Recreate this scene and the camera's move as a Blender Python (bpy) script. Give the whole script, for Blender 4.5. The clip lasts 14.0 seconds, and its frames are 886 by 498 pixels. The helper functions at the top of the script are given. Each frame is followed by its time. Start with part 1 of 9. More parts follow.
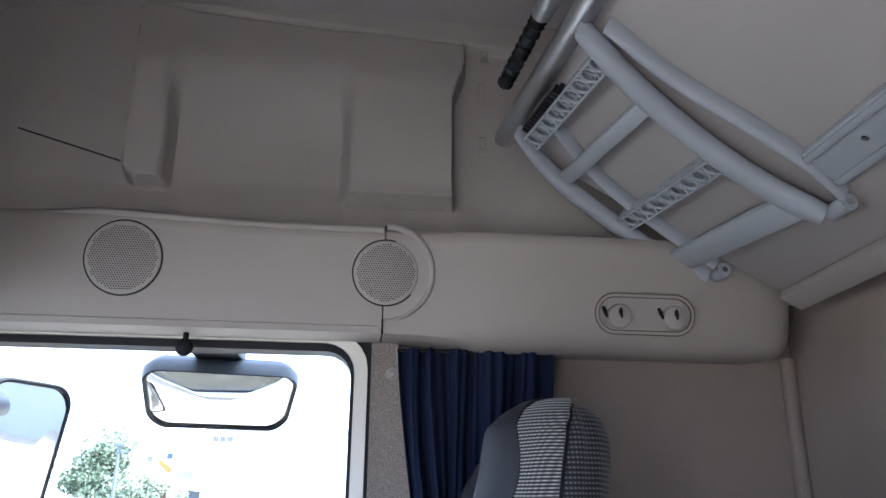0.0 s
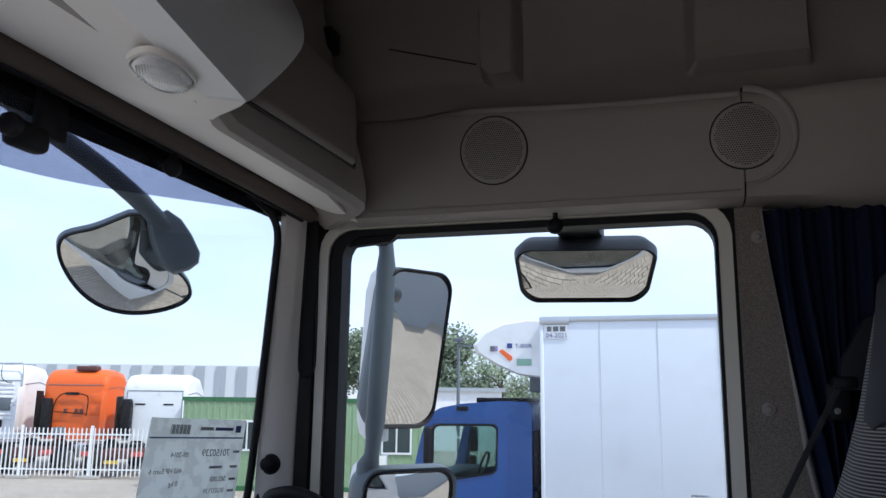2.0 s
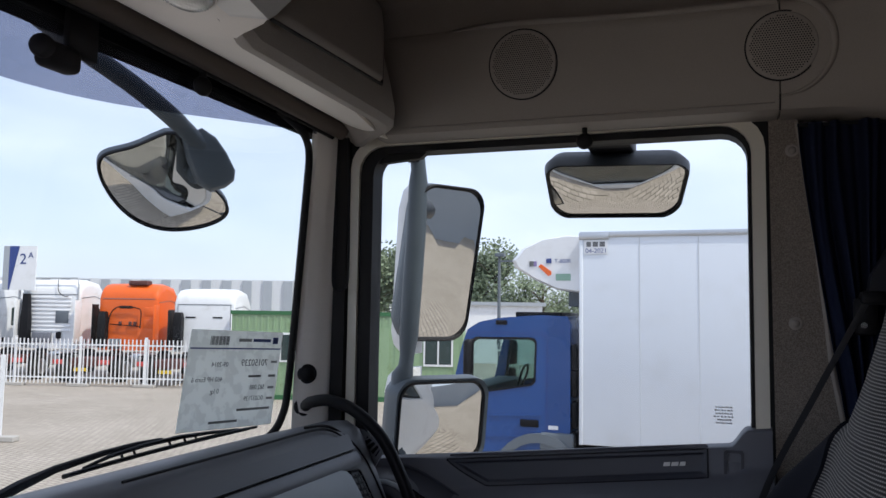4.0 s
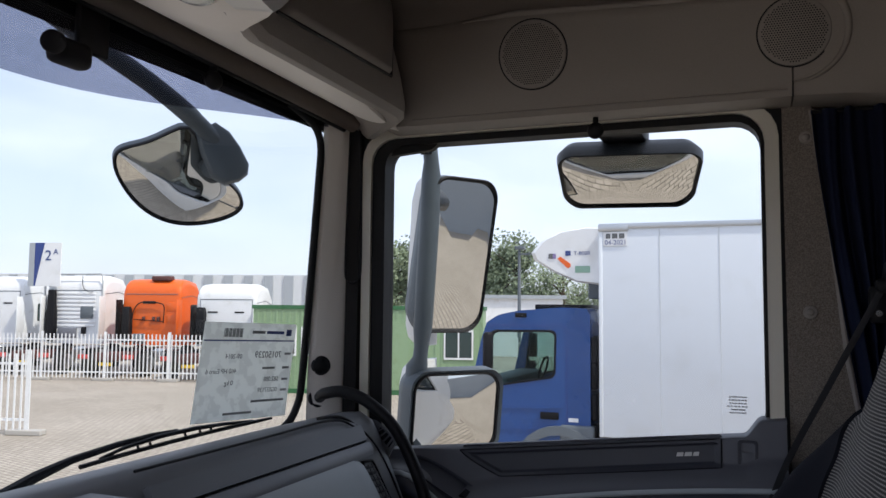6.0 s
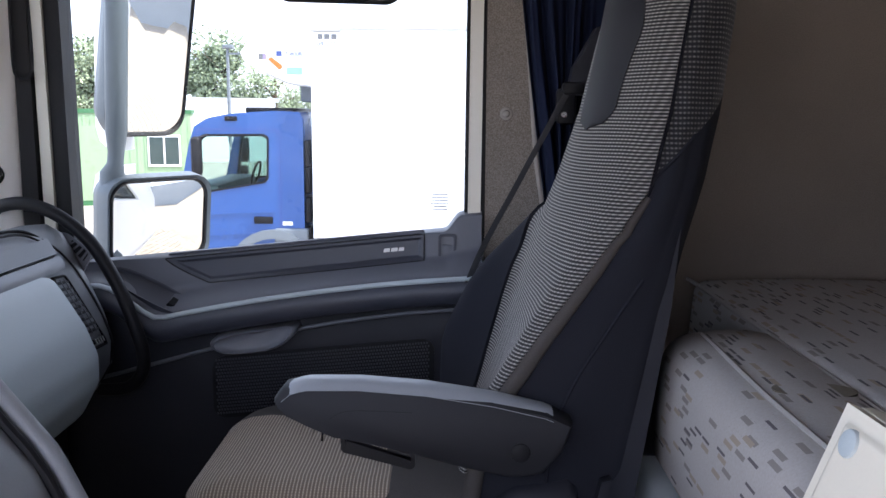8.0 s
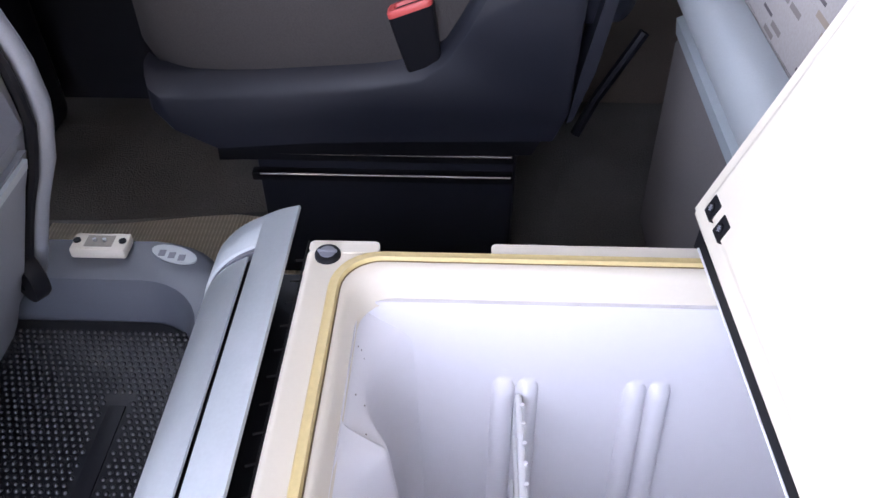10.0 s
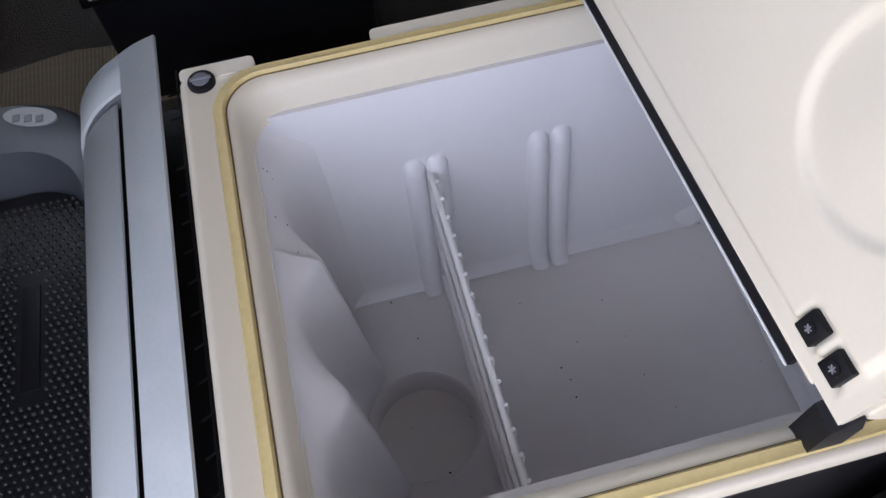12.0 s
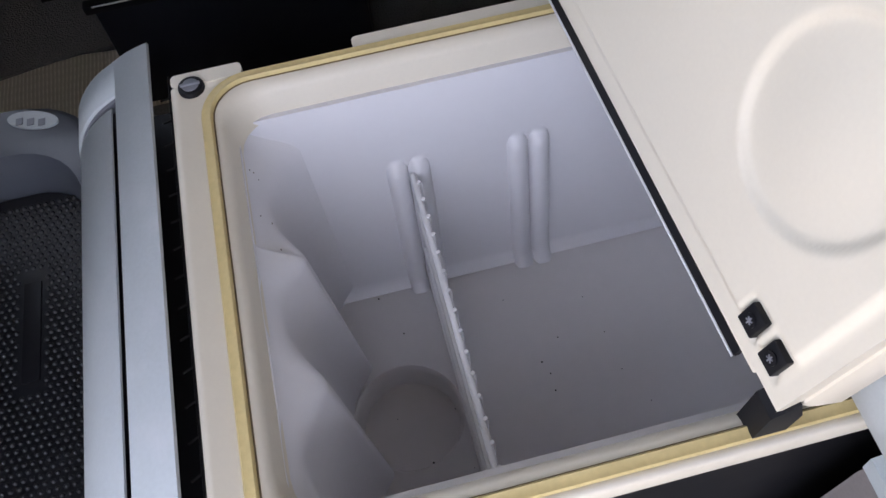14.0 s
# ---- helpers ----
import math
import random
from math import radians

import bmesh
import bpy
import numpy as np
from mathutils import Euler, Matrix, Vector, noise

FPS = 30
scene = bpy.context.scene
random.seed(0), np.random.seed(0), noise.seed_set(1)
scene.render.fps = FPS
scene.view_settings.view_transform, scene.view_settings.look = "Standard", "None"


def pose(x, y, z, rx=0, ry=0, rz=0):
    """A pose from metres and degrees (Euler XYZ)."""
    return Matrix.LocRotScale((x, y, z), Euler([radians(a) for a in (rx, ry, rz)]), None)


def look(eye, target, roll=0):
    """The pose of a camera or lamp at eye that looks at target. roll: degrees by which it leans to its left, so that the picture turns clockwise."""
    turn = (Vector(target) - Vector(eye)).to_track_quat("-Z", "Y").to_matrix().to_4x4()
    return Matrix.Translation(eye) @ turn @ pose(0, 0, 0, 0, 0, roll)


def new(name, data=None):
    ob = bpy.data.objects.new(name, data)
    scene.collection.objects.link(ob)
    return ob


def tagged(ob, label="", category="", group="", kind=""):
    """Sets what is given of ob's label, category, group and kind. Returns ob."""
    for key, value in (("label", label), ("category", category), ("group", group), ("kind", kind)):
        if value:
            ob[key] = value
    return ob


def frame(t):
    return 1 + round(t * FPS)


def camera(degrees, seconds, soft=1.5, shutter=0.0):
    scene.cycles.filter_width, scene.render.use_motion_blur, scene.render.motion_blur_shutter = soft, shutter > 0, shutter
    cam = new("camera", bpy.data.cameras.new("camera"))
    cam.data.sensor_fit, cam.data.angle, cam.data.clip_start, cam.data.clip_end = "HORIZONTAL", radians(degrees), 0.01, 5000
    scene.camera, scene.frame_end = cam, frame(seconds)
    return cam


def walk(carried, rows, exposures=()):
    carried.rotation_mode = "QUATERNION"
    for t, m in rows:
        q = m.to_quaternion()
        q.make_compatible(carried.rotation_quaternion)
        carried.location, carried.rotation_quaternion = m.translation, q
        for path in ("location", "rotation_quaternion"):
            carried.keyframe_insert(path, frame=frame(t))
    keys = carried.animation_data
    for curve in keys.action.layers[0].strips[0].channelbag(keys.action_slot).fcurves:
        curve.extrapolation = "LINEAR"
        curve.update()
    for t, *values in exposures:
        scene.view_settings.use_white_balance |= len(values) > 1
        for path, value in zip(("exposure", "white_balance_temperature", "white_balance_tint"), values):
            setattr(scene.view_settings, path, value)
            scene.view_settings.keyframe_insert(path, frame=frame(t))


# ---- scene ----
cam = camera(58.0, 14.0)
PATH = [
    (0, (-0.196, 0.036, 1.419), (-0.004, 1.923, 2.056), 0.6),
    (0.5, (-0.264, -0.018, 1.413), (-0.17, 1.963, 1.676), 0.9),
    (1, (-0.345, -0.096, 1.407), (-0.359, 1.889, 1.655), 0.5),
    (1.5, (-0.301, -0.091, 1.39), (-0.571, 1.854, 1.767), 0.5),
    (2, (-0.299, -0.053, 1.353), (-0.859, 1.83, 1.729), 0.7),
    (2.5, (-0.278, -0.063, 1.357), (-0.876, 1.807, 1.735), 0.5),
    (3, (-0.272, -0.059, 1.352), (-0.901, 1.818, 1.636), 0.4),
    (3.2, (-0.27, -0.06, 1.352), (-0.91, 1.825, 1.553), 0.5),
    (5.5, (-0.263, -0.062, 1.352), (-0.961, 1.806, 1.505), 0.5),
    (6, (-0.247, -0.056, 1.347), (-0.959, 1.807, 1.496), 0.5),
    (6.5, (-0.251, -0.053, 1.352), (-0.774, 1.871, 1.5), 0.2),
    (7, (-0.239, -0.025, 1.345), (-0.386, 1.97, 1.344), -0.0),
    (7.5, (-0.254, -0.016, 1.345), (-0.286, 1.959, 1.033), 0.4),
    (8, (-0.245, -0.017, 1.341), (-0.266, 1.955, 1.011), 0.6),
    (8.5, (-0.217, 0.033, 1.283), (-0.26, 1.968, 0.778), 1.0),
    (9, (-0.198, 0.096, 1.19), (-0.287, 1.919, 0.373), 1.3),
    (9.2, (-0.202, 0.122, 1.16), (-0.29, 1.867, 0.187), 1.3),
    (11.3, (-0.208, 0.163, 1.178), (-0.073, 1.280, -0.476), -5.3),
    (11.5, (-0.217, 0.168, 1.179), (-0.051, 1.204, -0.524), -5.5),
    (12, (-0.220, 0.169, 1.175), (-0.048, 1.175, -0.545), -5.3),
    (12.5, (-0.209, 0.163, 1.178), (-0.045, 1.169, -0.543), -5.7),
    (13, (-0.196, 0.158, 1.182), (-0.041, 1.162, -0.541), -6.2),
    (13.5, (-0.194, 0.160, 1.178), (-0.038, 1.162, -0.546), -6.3),
    (14, (-0.193, 0.143, 1.200), (-0.050, 1.157, -0.518), -6.7),
]
walk(cam, [(t, look(eye, target, roll)) for t, eye, target, roll in PATH],
     exposures=[(0.0, 3.25, 5750, 9), (0.5, 2.3, 5550, 8), (1.0, 1.5, 5500, 8), (1.5, 1.3, 5850, 9), (2.0, 0.85, 6200, 10), (3.2, 0.64, 6600, 12),
                (6.2, 0.72, 7050, 13), (6.7, 0.76, 7050, 13), (7.0, 1.10, 7000, 14), (7.5, 1.95, 6700, 14), (8.2, 2.65, 6800, 14), (8.6, 3.25, 6850, 18), (9.2, 4.0, 6750, 20),
                (11.3, 2.66, 7200, 14), (14.0, 2.56, 7200, 14)])

# ---- daylight ----
SUN_EL, SUN_AZ = 54.0, 104.0   # degrees; azimuth from +y towards +x
world = bpy.data.worlds.new("sky")
scene.world = world
world.use_nodes = True
wn, wl = world.node_tree.nodes, world.node_tree.links
wn.clear()
w_out, w_bg = wn.new("ShaderNodeOutputWorld"), wn.new("ShaderNodeBackground")
w_sky = wn.new("ShaderNodeTexSky")
w_sky.sky_type, w_sky.sun_disc = "NISHITA", False
w_sky.sun_elevation, w_sky.sun_rotation = radians(SUN_EL), radians(SUN_AZ)
w_sky.air_density, w_sky.dust_density, w_sky.ozone_density = 1.0, 1.6, 1.6
w_tc, w_map, w_noise, w_ramp, w_mix = (wn.new("ShaderNode" + k) for k in ("TexCoord", "Mapping", "TexNoise", "ValToRGB", "MixRGB"))
w_map.inputs["Scale"].default_value = (1.0, 1.0, 3.2)
w_noise.inputs["Scale"].default_value, w_noise.inputs["Detail"].default_value = 2.3, 5.0
w_ramp.color_ramp.elements[0].position, w_ramp.color_ramp.elements[1].position = 0.40, 0.72
w_ramp.color_ramp.elements[0].color, w_ramp.color_ramp.elements[1].color = (0.52, 0.52, 0.52, 1), (0.96, 0.96, 0.96, 1)
w_mix.inputs["Color2"].default_value = (6.6, 7.35, 9.5, 1)
wl.new(w_tc.outputs["Generated"], w_map.inputs["Vector"])
wl.new(w_map.outputs["Vector"], w_noise.inputs["Vector"])
wl.new(w_noise.outputs["Fac"], w_ramp.inputs["Fac"])
wl.new(w_ramp.outputs["Color"], w_mix.inputs["Fac"])
wl.new(w_sky.outputs["Color"], w_mix.inputs["Color1"])
wl.new(w_mix.outputs["Color"], w_bg.inputs["Color"])
w_bg.inputs["Strength"].default_value = 0.13
wl.new(w_bg.outputs["Background"], w_out.inputs["Surface"])
sun = new("sun", bpy.data.lights.new("sun", "SUN"))
sun.data.energy, sun.data.angle, sun.data.color = 2.9, radians(2.0), (1.0, 0.95, 0.88)
_a, _e = radians(SUN_AZ), radians(SUN_EL)
sun.matrix_world = look((0, 0, 30), Vector((0, 0, 30)) - Vector((math.sin(_a) * math.cos(_e), math.cos(_a) * math.cos(_e), math.sin(_e))))

# ---- materials ----
def nodes_of(name):
    m = bpy.data.materials.new(name)
    m.use_nodes = True
    nt = m.node_tree
    return m, nt, nt.nodes["Principled BSDF"]


def link(nt, a, b):
    nt.links.new(a, b)


def noise_node(nt, scale, detail=3.0, coord="Object", stretch=None):
    tc, nz = nt.nodes.new("ShaderNodeTexCoord"), nt.nodes.new("ShaderNodeTexNoise")
    nz.inputs["Scale"].default_value, nz.inputs["Detail"].default_value = scale, detail
    if stretch:
        mp = nt.nodes.new("ShaderNodeMapping")
        mp.inputs["Scale"].default_value = stretch
        link(nt, tc.outputs[coord], mp.inputs["Vector"])
        link(nt, mp.outputs["Vector"], nz.inputs["Vector"])
    else:
        link(nt, tc.outputs[coord], nz.inputs["Vector"])
    return nz.outputs["Fac"]


def ramp(nt, fac, stops, constant=False):
    r = nt.nodes.new("ShaderNodeValToRGB")
    el = r.color_ramp.elements
    while len(el) < len(stops):
        el.new(0.5)
    for e, (p, c) in zip(el, stops):
        e.position, e.color = p, (*c, 1) if len(c) == 3 else c
    if constant:
        r.color_ramp.interpolation = "CONSTANT"
    link(nt, fac, r.inputs["Fac"])
    return r.outputs["Color"]


def mixc(nt, fac, a, b, kind="MIX"):
    m = nt.nodes.new("ShaderNodeMixRGB")
    m.blend_type = kind
    for sock, v in (("Fac", fac), ("Color1", a), ("Color2", b)):
        if isinstance(v, (int, float)):
            m.inputs[sock].default_value = v
        elif isinstance(v, tuple):
            m.inputs[sock].default_value = (*v, 1)
        else:
            link(nt, v, m.inputs[sock])
    return m.outputs["Color"]


def calc(nt, op, a, b=0.0):
    m = nt.nodes.new("ShaderNodeMath")
    m.operation = op
    for i, v in enumerate((a, b)):
        if isinstance(v, (int, float)):
            m.inputs[i].default_value = v
        else:
            link(nt, v, m.inputs[i])
    return m.outputs[0]


def bump(nt, bsdf, height, strength, distance):
    b = nt.nodes.new("ShaderNodeBump")
    b.inputs["Strength"].default_value, b.inputs["Distance"].default_value = strength, distance
    link(nt, height, b.inputs["Height"])
    link(nt, b.outputs["Normal"], bsdf.inputs["Normal"])


def shade(c, k):
    return tuple(min(1.0, v * k) for v in c)


def surface(name, col, rough=0.5, metal=0.0, var=0.10, big=4.0, fine=350.0, relief=0.25, depth=0.0004, dirt=None, spec=0.5, coat=0.0, wear=0.07):
    """A surface with slow stains, fine grain in colour and gloss, and a fine relief."""
    m, nt, p = nodes_of(name)
    slow, quick = noise_node(nt, big, 5.0), noise_node(nt, fine, 2.0)
    c = ramp(nt, slow, ((0.25, shade(col, 1 - var)), (0.75, shade(col, 1 + var))))
    c = mixc(nt, 0.5, c, ramp(nt, quick, ((0.3, shade(col, 1 - var)), (0.7, shade(col, 1 + var)))))
    if dirt:
        patch = ramp(nt, noise_node(nt, big * 3.1, 8.0), ((0.55, (0, 0, 0)), (0.75, (0.5, 0.5, 0.5))))
        c = mixc(nt, patch, c, dirt)
    link(nt, c, p.inputs["Base Color"])
    r = ramp(nt, slow, ((0.2, (max(0.02, rough - wear),) * 3), (0.8, (min(1, rough + wear),) * 3)))
    link(nt, r, p.inputs["Roughness"])
    p.inputs["Metallic"].default_value = metal
    p.inputs["Specular IOR Level"].default_value = spec
    p.inputs["Coat Weight"].default_value = coat
    if relief:
        bump(nt, p, quick, relief, depth)
    return m


def speckled(name, dark, light, grain=260.0):
    """Short-pile trim cloth with a salt-and-pepper grain."""
    m, nt, p = nodes_of(name)
    g = noise_node(nt, grain, 1.5)
    c = ramp(nt, g, ((0.38, dark), (0.62, light)))
    c = mixc(nt, 0.25, c, ramp(nt, noise_node(nt, 3.0, 4.0), ((0.3, shade(dark, 0.9)), (0.7, shade(light, 1.05)))))
    link(nt, c, p.inputs["Base Color"])
    p.inputs["Roughness"].default_value, p.inputs["Specular IOR Level"].default_value = 0.95, 0.15
    bump(nt, p, g, 0.5, 0.001)
    return m


def ribbed(name, base, thread, axis, pitch, dash, across="Y", broken=0.22):
    """Woven seat cloth: rows of short light stitches on a dark ground."""
    m, nt, p = nodes_of(name)
    tc, sp = nt.nodes.new("ShaderNodeTexCoord"), nt.nodes.new("ShaderNodeSeparateXYZ")
    link(nt, tc.outputs["Object"], sp.inputs["Vector"])
    wob = calc(nt, "MULTIPLY", noise_node(nt, 7.0, 1.0), 0.008)
    row = calc(nt, "SINE", calc(nt, "MULTIPLY", calc(nt, "ADD", sp.outputs[axis], wob), 2 * math.pi / pitch))
    along = calc(nt, "SINE", calc(nt, "MULTIPLY", sp.outputs[across], 2 * math.pi / dash))
    rows = calc(nt, "MULTIPLY", calc(nt, "ADD", row, 1.0), 0.5)
    stitch = calc(nt, "MULTIPLY", calc(nt, "POWER", rows, 2.6), calc(nt, "ADD", calc(nt, "MULTIPLY", along, broken), 1.0 - broken))
    stitch = calc(nt, "MULTIPLY", stitch, calc(nt, "ADD", 0.55, noise_node(nt, 420.0, 2.0)))
    link(nt, mixc(nt, stitch, base, thread), p.inputs["Base Color"])
    p.inputs["Roughness"].default_value, p.inputs["Specular IOR Level"].default_value = 0.92, 0.15
    p.inputs["Sheen Weight"].default_value = 0.15
    bump(nt, p, stitch, 0.6, 0.0015)
    return m


def mattress_cloth():
    """Pale grey ticking strewn with slanted dashes in dark grey and tan."""
    m, nt, p = nodes_of("mattress_cloth")
    tc, mp = nt.nodes.new("ShaderNodeTexCoord"), nt.nodes.new("ShaderNodeMapping")
    link(nt, tc.outputs["UV"], mp.inputs["Vector"])
    sk = nt.nodes.new("ShaderNodeVectorMath")
    sk.operation = "ADD"
    sep, com = nt.nodes.new("ShaderNodeSeparateXYZ"), nt.nodes.new("ShaderNodeCombineXYZ")
    link(nt, mp.outputs["Vector"], sep.inputs["Vector"])
    link(nt, calc(nt, "ADD", sep.outputs["X"], calc(nt, "MULTIPLY", sep.outputs["Y"], 0.45)), com.inputs["X"])
    link(nt, sep.outputs["Y"], com.inputs["Y"])
    def bricks(w, h, off, lo, hi, shift):
        b = nt.nodes.new("ShaderNodeTexBrick")
        b.inputs["Color1"].default_value, b.inputs["Color2"].default_value = (0, 0, 0, 1), (1, 1, 1, 1)
        b.inputs["Mortar"].default_value = (0, 0, 0, 1)
        b.inputs["Scale"].default_value, b.inputs["Mortar Size"].default_value = 1.0, 0.0026
        b.inputs["Brick Width"].default_value, b.inputs["Row Height"].default_value, b.offset = w, h, off
        add = nt.nodes.new("ShaderNodeVectorMath")
        add.operation, add.inputs[1].default_value = "ADD", (shift, shift * 0.7, 0)
        link(nt, com.outputs["Vector"], add.inputs[0])
        link(nt, add.outputs["Vector"], b.inputs["Vector"])
        return ramp(nt, b.outputs["Color"], ((0.0, (0, 0, 0)), (lo, (1, 1, 1)), (hi, (0, 0, 0))), True)
    base = mixc(nt, noise_node(nt, 300.0, 2.0), (0.325, 0.302, 0.288), (0.415, 0.392, 0.378))
    c = mixc(nt, bricks(0.034, 0.0125, 0.37, 0.88, 0.97, 0.0), base, (0.22, 0.20, 0.185))
    c = mixc(nt, bricks(0.034, 0.0125, 0.31, 0.79, 0.86, 1.13), c, (0.30, 0.25, 0.20))
    c = mixc(nt, bricks(0.034, 0.0095, 0.43, 0.83, 0.90, 2.31), c, (0.115, 0.105, 0.11))
    link(nt, c, p.inputs["Base Color"])
    p.inputs["Roughness"].default_value, p.inputs["Specular IOR Level"].default_value = 0.95, 0.1
    bump(nt, p, noise_node(nt, 500.0, 2.0), 0.3, 0.0006)
    return m


def pane(name, tint=(1, 1, 1), gloss=0.06, haze=0.0):
    """Thin clear glass: what lies behind shows through, with a weak reflection."""
    m = bpy.data.materials.new(name)
    m.use_nodes = True
    nt = m.node_tree
    nt.nodes.clear()
    out, tr, gl, fr, mx = (nt.nodes.new("ShaderNode" + k) for k in ("OutputMaterial", "BsdfTransparent", "BsdfGlossy", "Fresnel", "MixShader"))
    tr.inputs["Color"].default_value, gl.inputs["Roughness"].default_value = (*tint, 1), 0.02
    fr.inputs["IOR"].default_value = 1.35
    k = calc(nt, "MULTIPLY", fr.outputs["Fac"], gloss * 10)
    link(nt, k, mx.inputs["Fac"])
    link(nt, tr.outputs["BSDF"], mx.inputs[1])
    link(nt, gl.outputs["BSDF"], mx.inputs[2])
    link(nt, mx.outputs["Shader"], out.inputs["Surface"])
    return m


def foliage(name, dark, light):
    m, nt, p = nodes_of(name)
    oi = nt.nodes.new("ShaderNodeNewGeometry")
    c = ramp(nt, oi.outputs["Random Per Island"], ((0.0, dark), (1.0, light)))
    link(nt, mixc(nt, 0.4, c, ramp(nt, noise_node(nt, 0.6, 3.0), ((0.3, dark), (0.7, light)))), p.inputs["Base Color"])
    p.inputs["Roughness"].default_value = 0.7
    return m


def paving():
    """Concrete block paving, joints and all, with tyre marks and faded patches."""
    m, nt, p = nodes_of("block_paving")
    tc, b = nt.nodes.new("ShaderNodeTexCoord"), nt.nodes.new("ShaderNodeTexBrick")
    mp = nt.nodes.new("ShaderNodeMapping")
    mp.inputs["Rotation"].default_value = (0, 0, radians(15))
    link(nt, tc.outputs["Object"], mp.inputs["Vector"])
    link(nt, mp.outputs["Vector"], b.inputs["Vector"])
    b.inputs["Color1"].default_value, b.inputs["Color2"].default_value = (0.33, 0.285, 0.235, 1), (0.44, 0.385, 0.325, 1)
    b.inputs["Mortar"].default_value = (0.13, 0.11, 0.09, 1)
    b.inputs["Scale"].default_value, b.inputs["Mortar Size"].default_value = 1.0, 0.012
    b.inputs["Brick Width"].default_value, b.inputs["Row Height"].default_value = 0.21, 0.105
    c = mixc(nt, 0.3, b.outputs["Color"], ramp(nt, noise_node(nt, 0.35, 6.0), ((0.35, (0.30, 0.26, 0.21)), (0.65, (0.48, 0.43, 0.37)))))
    link(nt, c, p.inputs["Base Color"])
    p.inputs["Roughness"].default_value = 0.9
    bump(nt, p, b.outputs["Fac"], -0.4, 0.01)
    return m


def silvered(name):
    m, nt, p = nodes_of(name)
    p.inputs["Base Color"].default_value, p.inputs["Metallic"].default_value = (0.64, 0.63, 0.60, 1), 1.0
    p.inputs["Roughness"].default_value = 0.015
    return m


TRIM = surface("warm_grey_trim", (0.295, 0.262, 0.232), 0.58, var=0.09, fine=480, relief=0.4)
TRIM_DK = surface("warm_grey_grained_panel", (0.305, 0.274, 0.246), 0.70, var=0.11, fine=360, relief=0.8, depth=0.0008)
TRIM_LT = surface("pale_grey_trim", (0.82, 0.775, 0.715), 0.5, var=0.05, fine=700, relief=0.2)
CONS = surface("silver_grey_satin_plastic", (0.76, 0.755, 0.74), 0.34, var=0.05, fine=700, relief=0.1)
FLEECE = speckled("speckled_trim_cloth", (0.145, 0.122, 0.103), (0.31, 0.27, 0.232), 520)
WALLCLOTH = speckled("wall_cloth", (0.152, 0.127, 0.105), (0.275, 0.230, 0.192), 620)
HEAD = surface("headlining_cloth", (0.31, 0.283, 0.265), 0.95, var=0.07, fine=600, relief=0.5, spec=0.15)
DASH = surface("dark_grey_dash_plastic", (0.145, 0.152, 0.168), 0.5, var=0.10, fine=800, relief=0.4, depth=0.0003)
DASH_LT = surface("blue_grey_dash_plastic", (0.42, 0.47, 0.49), 0.5, var=0.06, fine=800, relief=0.3, depth=0.0003)
DOORPL = surface("dark_door_plastic", (0.105, 0.109, 0.128), 0.45, var=0.08, fine=800, relief=0.4, depth=0.0003)
DOORPL2 = surface("charcoal_door_plastic", (0.044, 0.047, 0.062), 0.45, var=0.08, fine=800, relief=0.4, depth=0.0003)
DOORPL3 = surface("black_grained_door_plastic", (0.017, 0.018, 0.025), 0.62, spec=0.3, var=0.08, fine=800, relief=0.4, depth=0.0003)
SHELLPL = surface("near_black_seat_plastic", (0.016, 0.017, 0.024), 0.46, spec=0.32, var=0.10, fine=800, relief=0.4, depth=0.0003)
BLACK = surface("black_plastic", (0.008, 0.008, 0.010), 0.52, var=0.15, fine=600, relief=0.2, spec=0.22)
RUBBER = surface("black_rubber_seal", (0.011, 0.011, 0.012), 0.55, var=0.2, fine=300, relief=0.2, spec=0.25)
MATRUBBER = surface("glossy_black_rubber", (0.011, 0.0115, 0.014), 0.36, var=0.15, fine=300, relief=0.1)
CREAM = surface("cream_door_paint", (0.70, 0.66, 0.56), 0.35, var=0.04, fine=500, relief=0.05, coat=0.3)
WHITE = surface("white_paint", (0.78, 0.79, 0.80), 0.35, var=0.03, big=1.0, fine=200, relief=0.05, dirt=(0.55, 0.53, 0.5))
CLOTH_DK = surface("dark_seat_cloth", (0.013, 0.014, 0.020), 0.9, var=0.15, fine=700, relief=0.6, depth=0.0006, spec=0.2)
CLOTH_MID = surface("charcoal_seat_cloth", (0.060, 0.054, 0.052), 0.9, var=0.18, fine=500, relief=0.6, depth=0.0006, spec=0.2)
VINYL = surface("smooth_dark_seat_vinyl", (0.017, 0.017, 0.021), 0.68, var=0.12, fine=500, relief=0.35, spec=0.3)
ARMTOP = surface("pale_grey_armrest_plastic", (0.26, 0.275, 0.30), 0.42, var=0.06, fine=700, relief=0.3)
RIB_C = ribbed("ribbed_cushion_cloth", (0.15, 0.115, 0.088), (0.50, 0.42, 0.33), "X", 0.0060, 0.0044)
RIB_B = ribbed("ribbed_back_cloth", (0.022, 0.021, 0.023), (0.40, 0.38, 0.36), "Z", 0.0053, 0.0050, "Y", 0.26)
RIB_S = ribbed("dotted_head_cloth", (0.016, 0.016, 0.019), (0.15, 0.145, 0.14), "Z", 0.0075, 0.0060, "X", 0.44)
BROWN = surface("dark_brown_blind_cloth", (0.085, 0.066, 0.054), 0.7, var=0.12, fine=500, relief=0.4)
CURTAIN = surface("navy_curtain_cloth", (0.008, 0.012, 0.030), 0.9, var=0.2, big=12, fine=600, relief=0.4, spec=0.15)
